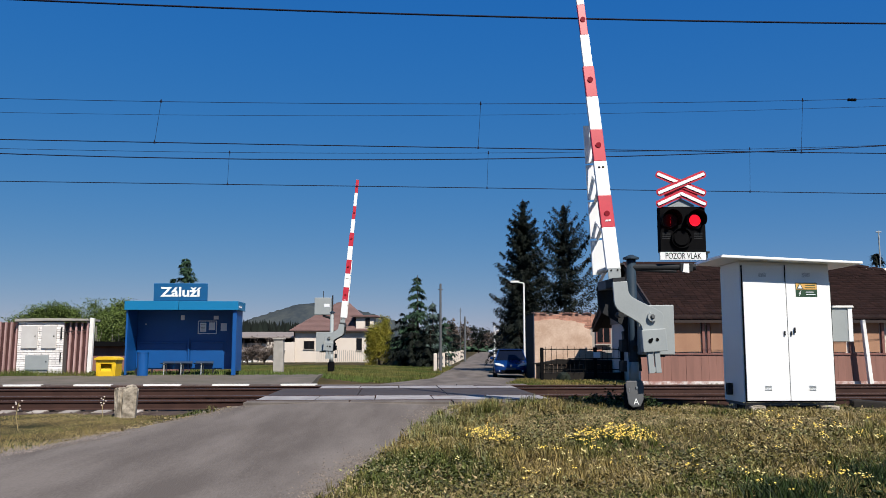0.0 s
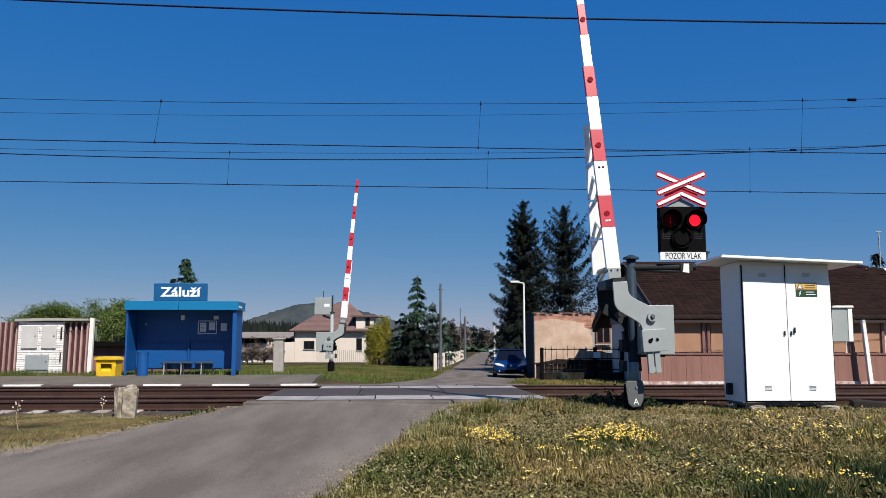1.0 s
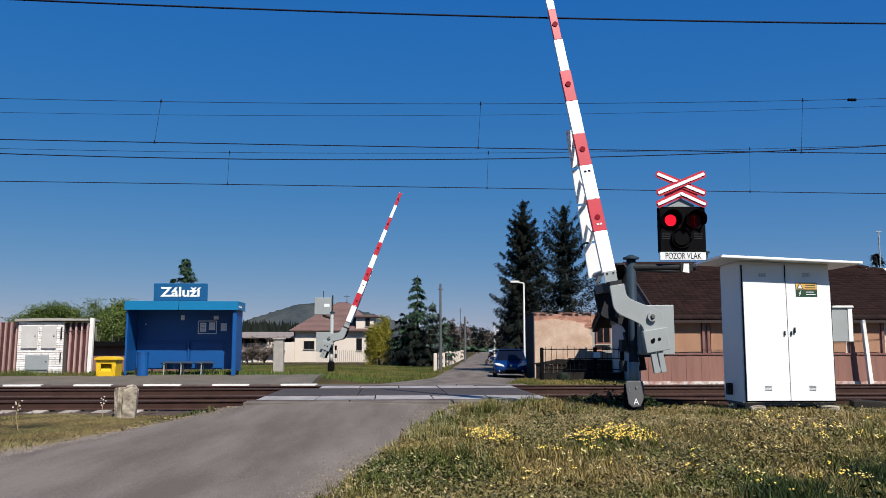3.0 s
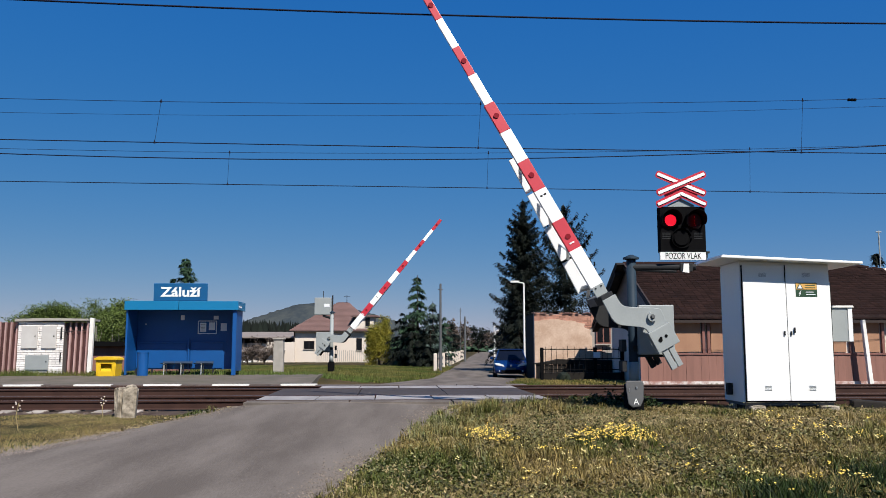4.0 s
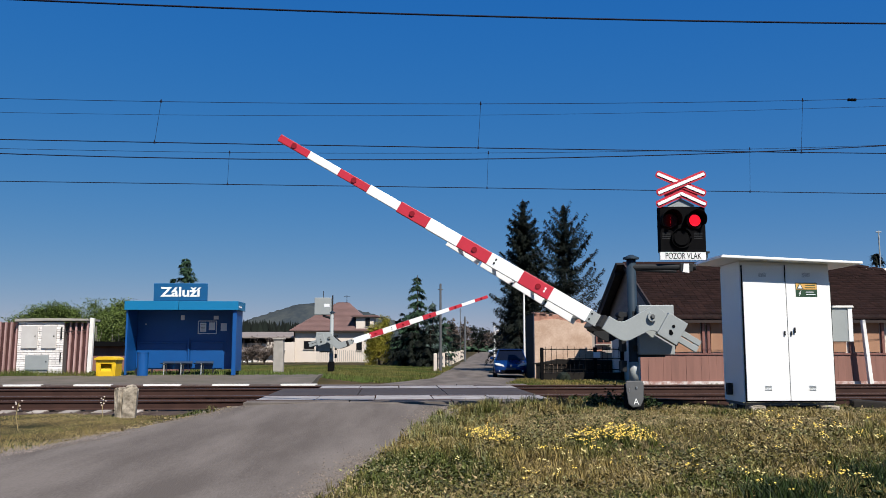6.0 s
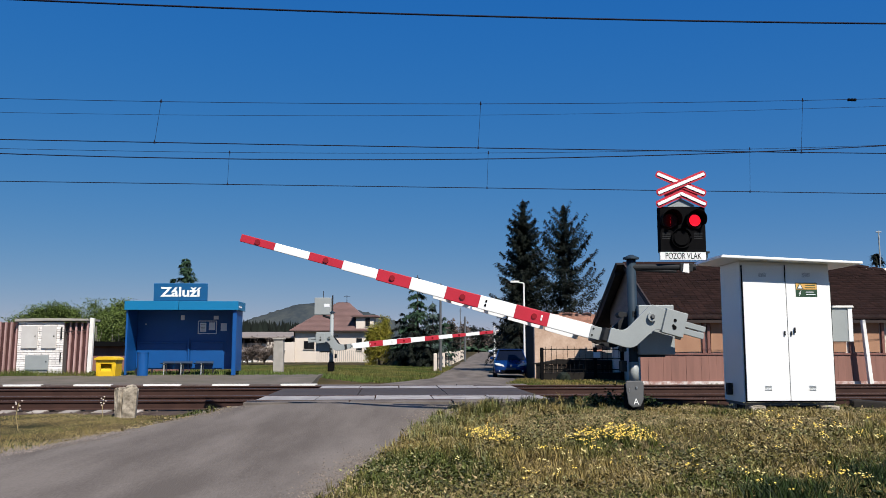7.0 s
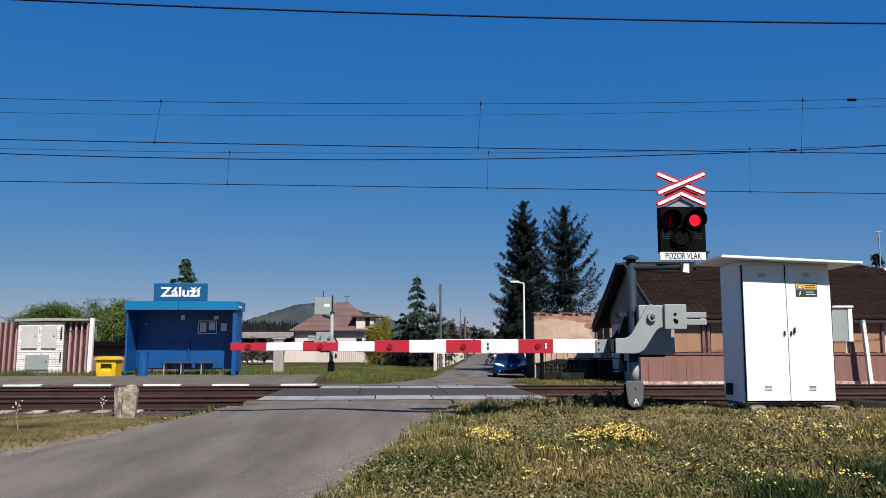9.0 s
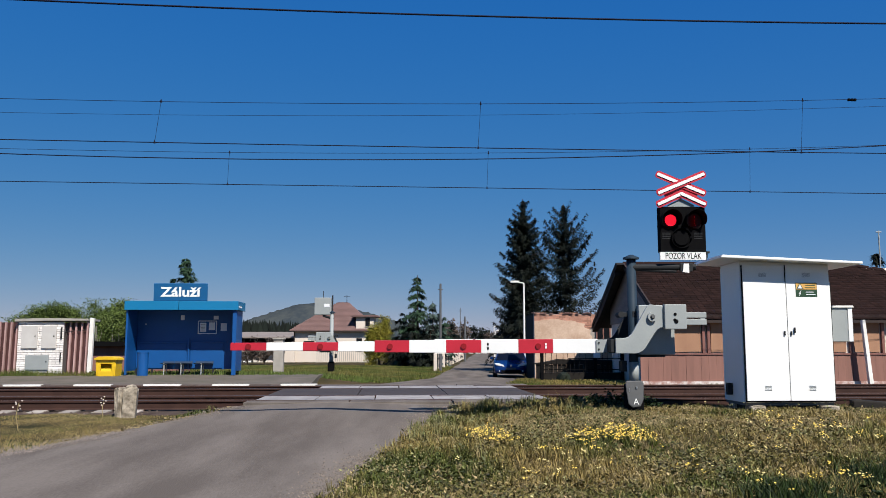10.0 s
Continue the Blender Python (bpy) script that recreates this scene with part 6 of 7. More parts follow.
def leafy(x, y, z, h, rx, ry, material, label, seed, leaf=0.12, count=5000, trunk=0.25, name="tree", category="tree", weep=0.0, gap=0.5):
    """A broadleaf tree or shrub: trunk, forking limbs, clumps of small leaves with gaps between them."""
    rng = np.random.default_rng(seed)
    t = thing(name, pose(x, y, z), label, category)
    segs = [((0, 0, -0.2), (0, 0, h * trunk), 0.03 * h, 0.022 * h)]
    nb = 26
    tips = []
    for b in range(nb):
        a, e = rng.uniform(0, 6.283), rng.uniform(0.15, 1.0)
        r = math.sqrt(1 - (e - 0.35) ** 2 * 0.9) * rng.uniform(0.45, 1.0)
        tip = np.array([math.cos(a) * rx * r, math.sin(a) * ry * r, h * (trunk + (1 - trunk) * e * rng.uniform(0.8, 1.0))])
        mid = tip * np.array([0.4, 0.4, 0.62])
        segs += [((0, 0, h * trunk * 0.8), tuple(mid), 0.012 * h, 0.008 * h), (tuple(mid), tuple(tip), 0.008 * h, 0.002 * h)]
        tips.append(tip)
        tips.append((tip + mid) / 2 + rng.normal(0, 0.1, 3) * rx)
    tips = np.array(tips)
    k = rng.integers(0, len(tips), count)
    spread = gap * np.array([rx, ry, h * 0.35]) * 0.42
    p = tips[k] + np.clip(rng.normal(0, 1, (count, 3)), -1.5, 1.5) * spread * rng.uniform(0.3, 1, (count, 1))
    p[:, 2] = np.maximum(p[:, 2] - weep * rng.uniform(0, 1, count) ** 2 * h, 0.05 if trunk < 0.28 else h * trunk * rng.uniform(0.9, 1.5, count))
    d = rng.normal(0, 1, (count, 3))
    d[:, 2] -= weep * 3
    d /= np.linalg.norm(d, axis=1)[:, None]
    e = np.cross(d, rng.normal(0, 1, (count, 3)))
    e /= np.linalg.norm(e, axis=1)[:, None]
    s = leaf * rng.uniform(0.6, 1.4, (count, 1))
    V = np.stack([p, p + d * s * 0.5 + e * s * 0.33, p + d * s, p + d * s * 0.5 - e * s * 0.33], 1).reshape(-1, 3)
    F = np.arange(len(V)).reshape(-1, 4)
    tr = new("trunk", limb_mesh(segs, M_BARK, "trunk", 6))
    tr.parent = t
    cr = new("crown", raw_mesh("crown", V, F, material))
    cr.parent = t
    return t


def tall_spruce(x, y, z, h, radius, power, most, label, seed, whorls, per, lift):
    """An old spruce: whorls of single boughs with upturned tips and hanging twigs, sky between them."""
    rng = np.random.default_rng(seed)
    t = thing("conifer", pose(x, y, z), label, "tree", "tall spruces")
    segs = [((0, 0, -0.3), (0.03, 0, h * 0.5), h * 0.016, h * 0.010), ((0.03, 0, h * 0.5), (0, 0, h * 0.99), h * 0.010, h * 0.002)]
    V = []
    def sprays(base, a, size, down):
        m = len(base)
        sp = size * rng.uniform(0.5, 1.3, m)[:, None]
        b = a + rng.normal(0, 0.8, m)
        d = np.stack([np.cos(b), np.sin(b), -rng.uniform(0.1, 1.0, m) * down], -1)
        d /= np.linalg.norm(d, axis=1)[:, None]
        e = np.stack([-np.sin(b), np.cos(b), rng.uniform(-0.6, 0.6, m)], -1)
        V.append(np.stack([base - e * sp * 0.2, base + e * sp * 0.2, base + d * sp], 1))
    for w in range(whorls):
        f = ((w + rng.uniform(-0.25, 0.25)) / whorls)
        f = max(f, 0.0)
        zz = h * (0.14 + 0.845 * f)
        g = (h - zz) / h
        rad = min(radius * g ** power, most)
        turn = rng.uniform(0, 6.283)
        nb = per if f < 0.9 else 4
        for k in range(nb):
            a = turn + 6.283 * k / nb + rng.normal(0, 0.25)
            L = rad * rng.uniform(0.62, 1.08) + 0.05
            z1 = zz + rng.normal(0, 0.10)
            rise = lift * rng.uniform(0.5, 1.3) + 0.35 * f
            def along(u):
                return z1 + L * (-0.30 * (1 - f) * np.sin(np.minimum(u, 1) * 2.6) + rise * u ** 2.2)
            if L > 0.35:
                for u0, u1 in ((0, 0.35), (0.35, 0.7), (0.7, 1.0)):
                    segs.append(((math.cos(a) * L * u0, math.sin(a) * L * u0, float(along(np.array(u0)))), (math.cos(a) * L * u1, math.sin(a) * L * u1, float(along(np.array(u1)))), 0.022 * (1.1 - u0), 0.022 * (1.05 - u1)))
            m = int(24 + 100 * L)
            u = rng.uniform(0.05, 1.0, m) ** 0.85
            spread = 0.11 * L * np.sin(np.clip(u, 0, 1) * 2.7) + 0.02
            s = rng.normal(0, 1, m) * spread
            hang = -np.abs(rng.normal(0, 0.09 + 0.045 * L, m)) * (1.1 - 0.8 * u)
            p = np.stack([np.cos(a) * L * u - np.sin(a) * s, np.sin(a) * L * u + np.cos(a) * s, along(u) + hang + rng.normal(0, 0.02, m)], -1)
            sprays(p, a, 0.20 if f < 0.85 else 0.14, 1.2)
    core = rng.uniform(0, 1, 2600)
    zc = h * (0.12 + 0.86 * core)
    rc = 0.30 * radius * (1 - core) ** 0.8 * np.sqrt(rng.uniform(0, 1, 2600))
    ac = rng.uniform(0, 6.283, 2600)
    sprays(np.stack([np.cos(ac) * rc, np.sin(ac) * rc, zc], -1), ac, 0.26, 1.0)
    V = np.concatenate(V).reshape(-1, 3)
    tr = new("trunk", limb_mesh(segs, M_BARK, "trunk", 6))
    tr.parent = t
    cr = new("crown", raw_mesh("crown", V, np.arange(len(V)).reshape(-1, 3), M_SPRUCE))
    cr.parent = t


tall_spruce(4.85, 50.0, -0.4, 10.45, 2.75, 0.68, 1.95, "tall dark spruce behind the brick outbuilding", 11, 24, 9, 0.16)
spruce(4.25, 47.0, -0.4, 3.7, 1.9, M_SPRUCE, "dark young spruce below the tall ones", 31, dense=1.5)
# Next spruce is hidden, added to cast a shadow band across the street.
spruce(5.7, 64, -0.4, 7.4, 2.2, M_SPRUCE, "unseen spruce added for its shadow on the street", 34)
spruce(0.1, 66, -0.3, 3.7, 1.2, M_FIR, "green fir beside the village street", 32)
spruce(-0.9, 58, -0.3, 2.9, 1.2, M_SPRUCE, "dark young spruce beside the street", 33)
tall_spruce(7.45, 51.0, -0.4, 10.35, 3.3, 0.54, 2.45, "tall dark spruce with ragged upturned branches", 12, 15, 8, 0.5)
spruce(-1.9, 62, -0.3, 6.75, 1.9, M_FIR, "tall green fir with a thin airy top", 21, dense=0.9, droop=0.5)
spruce(-0.75, 60.5, -0.3, 4.7, 1.55, M_BLUEFIR, "silvery blue spruce beside the village street", 22)
spruce(-3.1, 63, -0.3, 3.9, 1.9, M_SPRUCE, "dark young spruce beside the street", 23)
spruce(-0.35, 72, -0.3, 4.4, 1.4, M_SPRUCE, "dark young spruce beside the street", 24)
spruce(0.9, 84, -0.3, 3.9, 1.3, M_SPRUCE, "dark young spruce beside the street", 25)
spruce(-2.2, 60, -0.3, 3.4, 2.0, M_SPRUCE, "dark young spruce beside the street", 26)
spruce(-1.2, 60, -0.3, 3.2, 1.6, M_SPRUCE, "dark young spruce beside the street", 27)
spruce(-18.6, 60, -0.2, 7.75, 2.6, M_FIR, "green conifer behind the shelter", 28, dense=1.2)
spruce(17.25, 33, -0.2, 5.0, 1.9, M_SPRUCE, "dark spruce behind the long house", 29)
leafy(-4.85, 64, -0.3, 3.85, 1.0, 1.0, M_WILLOW, "yellow-green weeping shrub beside the cream house", 31, 0.10, 15000, 0.12, "shrub", "shrub", 0.3)
for i, (x, y, h, r) in enumerate(((-22.6, 46, 3.0, 1.5), (-20.6, 45, 3.5, 1.8), (-18.4, 45, 3.6, 1.7), (-16.6, 44, 3.3, 1.5), (-14.9, 45, 2.9, 1.4), (-24.5, 47, 2.4, 1.2))):
    leafy(x, y, -0.2, h, r, 1.3, M_LEAF, "fresh green spring thicket beyond the fence", 40 + i, 0.085, 30000, 0.34 if i in (1, 2, 3) else 0.15, "bush", "bush", 0.0, 0.62)
rng = random.Random(51)
for i in range(16):
    t = thing("sapling", pose(-20.0 + i * 0.24 + rng.uniform(-0.1, 0.1), 43.0 + rng.uniform(-0.4, 0.4), -0.2), "thin pale bare sapling under the thicket", "sapling", "saplings of the thicket")
    lx = rng.uniform(-0.12, 0.12)
    segs = [((0, 0, -0.1), (lx, 0, 1.2), 0.03, 0.022), ((lx, 0, 1.2), (lx * 2 + rng.uniform(-0.1, 0.1), 0, 2.3), 0.022, 0.01), ((lx, 0, 1.2), (lx + rng.uniform(-0.4, 0.4), 0, 2.0), 0.014, 0.006)]
    o = new("trunk", limb_mesh(segs, M_PALEBARK, "trunk", 6))
    o.parent = t
for i, (x, y, h, r) in enumerate(((-14.0, 66, 2.1, 1.4), (-15.6, 67, 1.7, 1.2))):
    leafy(x, y, -0.3, h, r, 1.0, M_TWIG, "bare reddish-brown shrub by the sheds", 60 + i, 0.12, 1400, 0.1, "shrub", "shrub", 0.0, 0.6)
for i, (x, y, h, r) in enumerate(((2.5, 150, 6.0, 3.0), (7.0, 165, 5.5, 3.0), (10.0, 140, 5.0, 3.0), (12.5, 125, 4.6, 2.5))):
    leafy(x, y, -0.3, h, r, 2.5, M_TWIG if i % 2 == 0 else M_SPRUCE, "brownish distant tree in the village", 70 + i, 0.4, 1800, 0.2)


def build_distance():
    # wooded hill
    xs, ys = np.linspace(-420, 60, 90), np.linspace(1380, 1750, 26)
    rng = np.random.default_rng(5)
    def hz(X, Y):
        prof = np.interp(X, [-420, -366, -343, -300, -268, -237, -195, -152, -100, -60, 60], [24, 52, 60, 74, 83, 85, 80, 70, 57, 36, -8])
        k = np.exp(-((Y - 1560) / 110) ** 2)
        return prof * k - 3 + rng.normal(0, 1.0, X.shape)
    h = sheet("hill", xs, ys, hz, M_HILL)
    tagged(h, "distant wooded hill with blue haze in its colour", "hill", kind="structure")
    # dark wood at its foot
    f = np.random.default_rng(6)
    n = 1500
    cx, cy = f.uniform(-46, -16, n), f.uniform(118, 128, n)
    hh = f.uniform(2.6, 5.6, n) * np.interp(cx, [-46, -30, -16], [0.95, 1.0, 0.85])
    w = f.uniform(0.7, 1.5, n)
    V, F = [], []
    for i in range(n):
        k = len(V)
        V += [(cx[i] + w[i] * math.cos(a) * 1.1, cy[i] + w[i] * math.sin(a), -0.5 + hh[i] * f.uniform(0, 0.35)) for a in (0, 2.1, 4.2)]
        V.append((cx[i] + f.uniform(-0.2, 0.2), cy[i], -0.3 + hh[i]))
        F += [(k, k + 1, k + 3), (k + 1, k + 2, k + 3), (k + 2, k, k + 3)]
    o = new("far_wood", raw_mesh("far_wood", V, F, M_FARWOOD))
    tagged(o, "distant conifer wood with inner shade in its dark colour", "wood", kind="stuff")
    # far hedges closing the horizon
    n = 5200
    cx, cy = f.uniform(-260, 260, n), f.uniform(205, 232, n)
    keep = (cx < -58) | (cx > -20)
    cx, cy = cx[keep], cy[keep]
    n = len(cx)
    hh = f.uniform(2.0, 4.2, n) * (0.7 + 0.4 * np.sin(cx * 0.09) ** 2)
    V, F = [], []
    for i in range(n):
        k = len(V)
        ww = f.uniform(0.8, 2.0)
        V += [(cx[i] + ww * math.cos(a) * 1.2, cy[i] + ww * math.sin(a), -0.5 + hh[i] * f.uniform(0, 0.6)) for a in (0, 2.1, 4.2)]
        V.append((cx[i], cy[i], -0.3 + hh[i]))
        F += [(k, k + 1, k + 3), (k + 1, k + 2, k + 3), (k + 2, k, k + 3)]
    o = new("far_hedge", raw_mesh("far_hedge", V, F, M_FIR))
    tagged(o, "distant green hedges along the fields", "hedge", kind="stuff")
    # village house at the end of the street
    for x, y, w, e, r, mt in ((11.0, 150, 7, 3.0, 6.2, M_REDTILE),):
        b = thing("village_house", pose(x, y, -0.3), "distant pale house with red gable roof", "house", "village houses")
        bm = bm_new()
        prism(bm, [(0, -0.3), (w, -0.3), (w, e), (w / 2, r - 0.1), (0, e)], 0, 8)
        part("wall", bm, M_CREAM, b)
        bm = bm_new()
        prism(bm, [(-0.4, e - 0.3), (w / 2, r), (w + 0.4, e - 0.3), (w + 0.4, e - 0.12), (w / 2, r + 0.18), (-0.4, e - 0.12)], -0.3, 8.3)
        part("roof", bm, mt, b)


build_distance()


# ---- grass and flowers ----
def blades(name, x0, x1, y0, y1, n, h0, h1, w, material, seed, label, keep=None, lean=0.5):
    rng = np.random.default_rng(seed)
    x, y = rng.uniform(x0, x1, n), rng.uniform(y0, y1, n)
    inside = np.minimum(x - road_left(y), road_right(y) - x)
    ok = inside < rng.normal(-0.05, 0.10, n)
    if keep is not None:
        ok &= keep(x, y, rng)
    x, y = x[ok], y[ok]
    n = len(x)
    z = ground_z(x, y)
    clump = 0.5 + 0.5 * np.sin(x * 2.3 + 1.7 * np.sin(y * 1.9)) * np.sin(y * 2.9 + 1.3 * np.sin(x * 1.4))
    h = rng.uniform(h0, h1, n) * (0.45 + 0.75 * clump) * (1 - 0.55 * smooth(11.3, 13.0, y) * (y < 16))
    a = rng.uniform(0, 6.283, n)
    l = rng.uniform(0.1, 1.0, n) * lean * h
    dx, dy = np.cos(a), np.sin(a)
    ww = w * rng.uniform(0.6, 1.4, n)
    b = rng.uniform(0, 6.283, n)
    ex, ey = np.cos(b) * ww / 2, np.sin(b) * ww / 2
    base = np.stack([x, y, z - 0.01], -1)
    e = np.stack([ex, ey, np.zeros(n)], -1)
    mid = base + np.stack([dx * l * 0.3, dy * l * 0.3, h * 0.6], -1)
    tip = base + np.stack([dx * l, dy * l, h], -1)
    V = np.stack([base - e, base + e, mid - e * 0.75, mid + e * 0.75, tip], 1).reshape(-1, 3)
    k = 5 * np.arange(n)[:, None, None]
    F = (np.array([(0, 1, 3), (0, 3, 2), (2, 3, 4)])[None] + k).reshape(-1, 3)
    o = new(name, raw_mesh(name, V, F, material))
    return tagged(o, label, "grass", kind="stuff")


def verge(x, y, rng):
    return (x > road_right(y) - 0.3) & (np.abs(x) < 0.58 * y + 0.6)


def patchy(x, y):
    """Where the verge grows rank and where it stays thin and dry, from 0 to 1."""
    p = np.sin(x * 1.15 + 1.3 * np.sin(y * 0.8 + 0.4)) * np.sin(y * 1.35 + 1.1 * np.sin(x * 0.9)) + 0.55 * np.sin(x * 3.7 + 1.6 * np.sin(y * 2.9)) * np.sin(y * 4.3 + 1.4 * np.sin(x * 3.1))
    return smooth(-0.9, 0.9, p)


def tufts(name, x0, x1, y0, y1, m, per, h0, h1, w, material, seed, label, keep, lean=0.7):
    """Grass in separate tufts: blades bending outwards from one root."""
    rng = np.random.default_rng(seed)
    cx, cy = rng.uniform(x0, x1, m), rng.uniform(y0, y1, m)
    ok = keep(cx, cy, rng) & (np.minimum(cx - road_left(cy), road_right(cy) - cx) < rng.normal(-0.06, 0.08, m))
    cx, cy = cx[ok], cy[ok]
    th = rng.uniform(h0, h1, len(cx)) * (0.55 + 0.75 * patchy(cx, cy)) * (1 - 0.5 * smooth(11.6, 13.2, cy))
    k = np.repeat(np.arange(len(cx)), per)
    n = len(k)
    a, r = rng.uniform(0, 6.283, n), np.abs(rng.normal(0, 0.028, n))
    x, y = cx[k] + r * np.cos(a), cy[k] + r * np.sin(a)
    h = th[k] * rng.uniform(0.45, 1.1, n)
    l = lean * h * rng.uniform(0.2, 1.1, n)
    dx, dy = np.cos(a), np.sin(a)
    ww = w * rng.uniform(0.6, 1.3, n)
    e = np.stack([-dy * ww / 2, dx * ww / 2, np.zeros(n)], -1)
    base = np.stack([x, y, ground_z(x, y) - 0.01], -1)
    mid = base + np.stack([dx * l * 0.35, dy * l * 0.35, h * 0.62], -1)
    tip = base + np.stack([dx * l, dy * l, h * rng.uniform(0.75, 1.05, n)], -1)
    V = np.stack([base - e, base + e, mid - e * 0.8, mid + e * 0.8, tip], 1).reshape(-1, 3)
    F = (np.array([(0, 1, 3), (0, 3, 2), (2, 3, 4)])[None] + 5 * np.arange(n)[:, None, None]).reshape(-1, 3)
    return tagged(new(name, raw_mesh(name, V, F, material)), label, "grass", kind="stuff")


blades("meadow_grass", -2, 9.8, 6.2, 14.9, 90000, 0.03, 0.09, 0.009, M_BLADE, 1, "green meadow grass on the verge", verge, 1.3)
blades("dry_meadow_grass", -2, 9.8, 6.2, 15.4, 110000, 0.03, 0.085, 0.008, M_DRYBLADE, 2, "dry straw-coloured grass on the verge", lambda x, y, r: verge(x, y, r) & (r.uniform(0, 1, len(x)) < 0.30 + 0.70 * smooth(9, 13, y)), 1.4)
tufts("grass_tufts", -2, 9.8, 6.2, 14.0, 11000, 13, 0.07, 0.17, 0.009, M_BLADE, 51, "olive-green grass tufts on the verge", lambda x, y, r: verge(x, y, r) & (r.uniform(0, 1, len(x)) < 0.1 + 0.9 * patchy(x, y)))
tufts("straw_tufts", -2, 9.8, 6.2, 14.6, 5000, 11, 0.06, 0.15, 0.007, M_DRYBLADE, 52, "straw-coloured grass tufts on the verge", lambda x, y, r: verge(x, y, r) & (r.uniform(0, 1, len(x)) < 1.0 - 0.7 * patchy(x, y)), 0.9)
blades("straw_grass", 1.0, 9.8, 11.6, 15.3, 60000, 0.05, 0.13, 0.008, M_DRYBLADE, 54, "golden dry grass before the cabinet", verge, 1.2)
def by_lane(width):
    return lambda x, y, r: verge(x, y, r) & (x - road_right(y) < np.abs(r.normal(0.1, width, len(x))))


tufts("bank_tufts", -1.6, 2.6, 8.5, 14.7, 2600, 13, 0.10, 0.24, 0.008, M_BLADE, 53, "olive-green rank grass on the bank beside the lane", by_lane(0.8))
tufts("bank_tufts", -1.6, 2.6, 11.2, 14.7, 900, 12, 0.14, 0.30, 0.007, M_PALEWEED, 55, "pale seeding grass on the bank beside the crossing", by_lane(0.9))
tufts("bank_crest", -0.2, 2.7, 13.4, 15.6, 900, 13, 0.20, 0.38, 0.009, M_BLADE, 56, "tall olive grass on the crest of the bank", by_lane(1.2))
tufts("bank_crest", -0.2, 2.7, 13.4, 15.6, 450, 12, 0.20, 0.42, 0.007, M_PALEWEED, 57, "tall pale seeding grass on the crest of the bank", by_lane(1.2))


def lush_patch(x, y, r):
    """The patch where the grass grows tall and dark."""
    return verge(x, y, r) & (((x - 4.7) / 2.2) ** 2 + ((y - 7.6) / 1.5) ** 2 + 0.25 * np.sin(x * 3.1) * np.sin(y * 2.2 + x) < r.uniform(0.5, 1.0, len(x)))


blades("tall_grass", 2.4, 7.2, 6.0, 9.4, 42000, 0.10, 0.24, 0.012, M_LUSH, 3, "lush dark green grass tufts", lush_patch, 0.7)
blades("tall_grass", 2.4, 7.2, 6.0, 9.4, 1500, 0.14, 0.27, 0.012, M_LEAF, 13, "bright green grass blades", lush_patch, 0.7)


def weeds(name, x0, x1, y0, y1, n, size, hmax, material, seed, label, keep):
    """Small broad leaves in tufts, at all angles, lying over the grass."""
    rng = np.random.default_rng(seed)
    m = n // 14
    cx, cy = rng.uniform(x0, x1, m), rng.uniform(y0, y1, m)
    patch = np.sin(cx * 1.9 + 2.0 * np.sin(cy * 0.9)) + np.sin(cy * 2.3 + 1.6 * np.sin(cx * 1.1)) + rng.normal(0, 0.8, m)
    ok = (patch > -0.9) & keep(cx, cy, rng) & (np.minimum(cx - road_left(cy), road_right(cy) - cx) < -0.02)
    cx, cy = cx[ok], cy[ok]
    hh = rng.uniform(0.2, 1.0, len(cx)) ** 1.8 * hmax * (0.6 + 0.5 * np.clip(patch[ok], 0, 2))
    k = np.repeat(np.arange(len(cx)), 14)
    n = len(k)
    r = np.abs(rng.normal(0, 0.055, n))
    a = rng.uniform(0, 6.283, n)
    x, y = cx[k] + r * np.cos(a), cy[k] + r * np.sin(a)
    z = ground_z(x, y) + hh[k] * rng.uniform(0.05, 1.0, n) * np.exp(-(r / 0.10) ** 2)
    p = np.stack([x, y, z], -1)
    d = np.stack([np.cos(a + rng.normal(0, 0.8, n)), np.sin(a + rng.normal(0, 0.8, n)), rng.uniform(-0.4, 0.9, n)], -1)
    d /= np.linalg.norm(d, axis=1)[:, None]
    e = np.cross(d, rng.normal(0, 1, (n, 3)) + np.array([0, 0, 1.5]))
    e /= np.linalg.norm(e, axis=1)[:, None]
    s = size * rng.uniform(0.5, 1.5, (n, 1))
    V = np.stack([p, p + d * s * 0.5 + e * s * 0.26, p + d * s, p + d * s * 0.5 - e * s * 0.26], 1).reshape(-1, 3)
    o = new(name, raw_mesh(name, V, np.arange(len(V)).reshape(-1, 4), material))
    return tagged(o, label, "weeds", kind="stuff")


weeds("lane_weeds", -2.2, 2.6, 6.2, 14.2, 16000, 0.036, 0.20, M_PALEWEED, 41, "pale olive weeds along the lane", by_lane(0.7))
weeds("meadow_weeds", -2, 9.8, 6.2, 14.5, 110000, 0.042, 0.17, M_WEED, 21, "low broad-leaved weeds on the verge", lambda x, y, r: verge(x, y, r) & (r.uniform(0, 1, len(x)) < 1 - 0.85 * smooth(10.8, 12.6, y)))
weeds("pale_weeds", -2, 9.8, 6.2, 12.6, 26000, 0.032, 0.24, M_PALEWEED, 61, "pale grey-green leafy weed heads on the verge", lambda x, y, r: verge(x, y, r) & (r.uniform(0, 1, len(x)) < 0.25 + 0.75 * patchy(x + 1.7, y)))
weeds("dry_weeds", -2, 9.8, 6.2, 14.8, 60000, 0.036, 0.12, M_DRYBLADE, 22, "dry tan weeds on the verge", lambda x, y, r: verge(x, y, r) & ~lush_patch(x, y, r) & (r.uniform(0, 1, len(x)) < 1 - 0.8 * smooth(11.5, 13.2, y)))
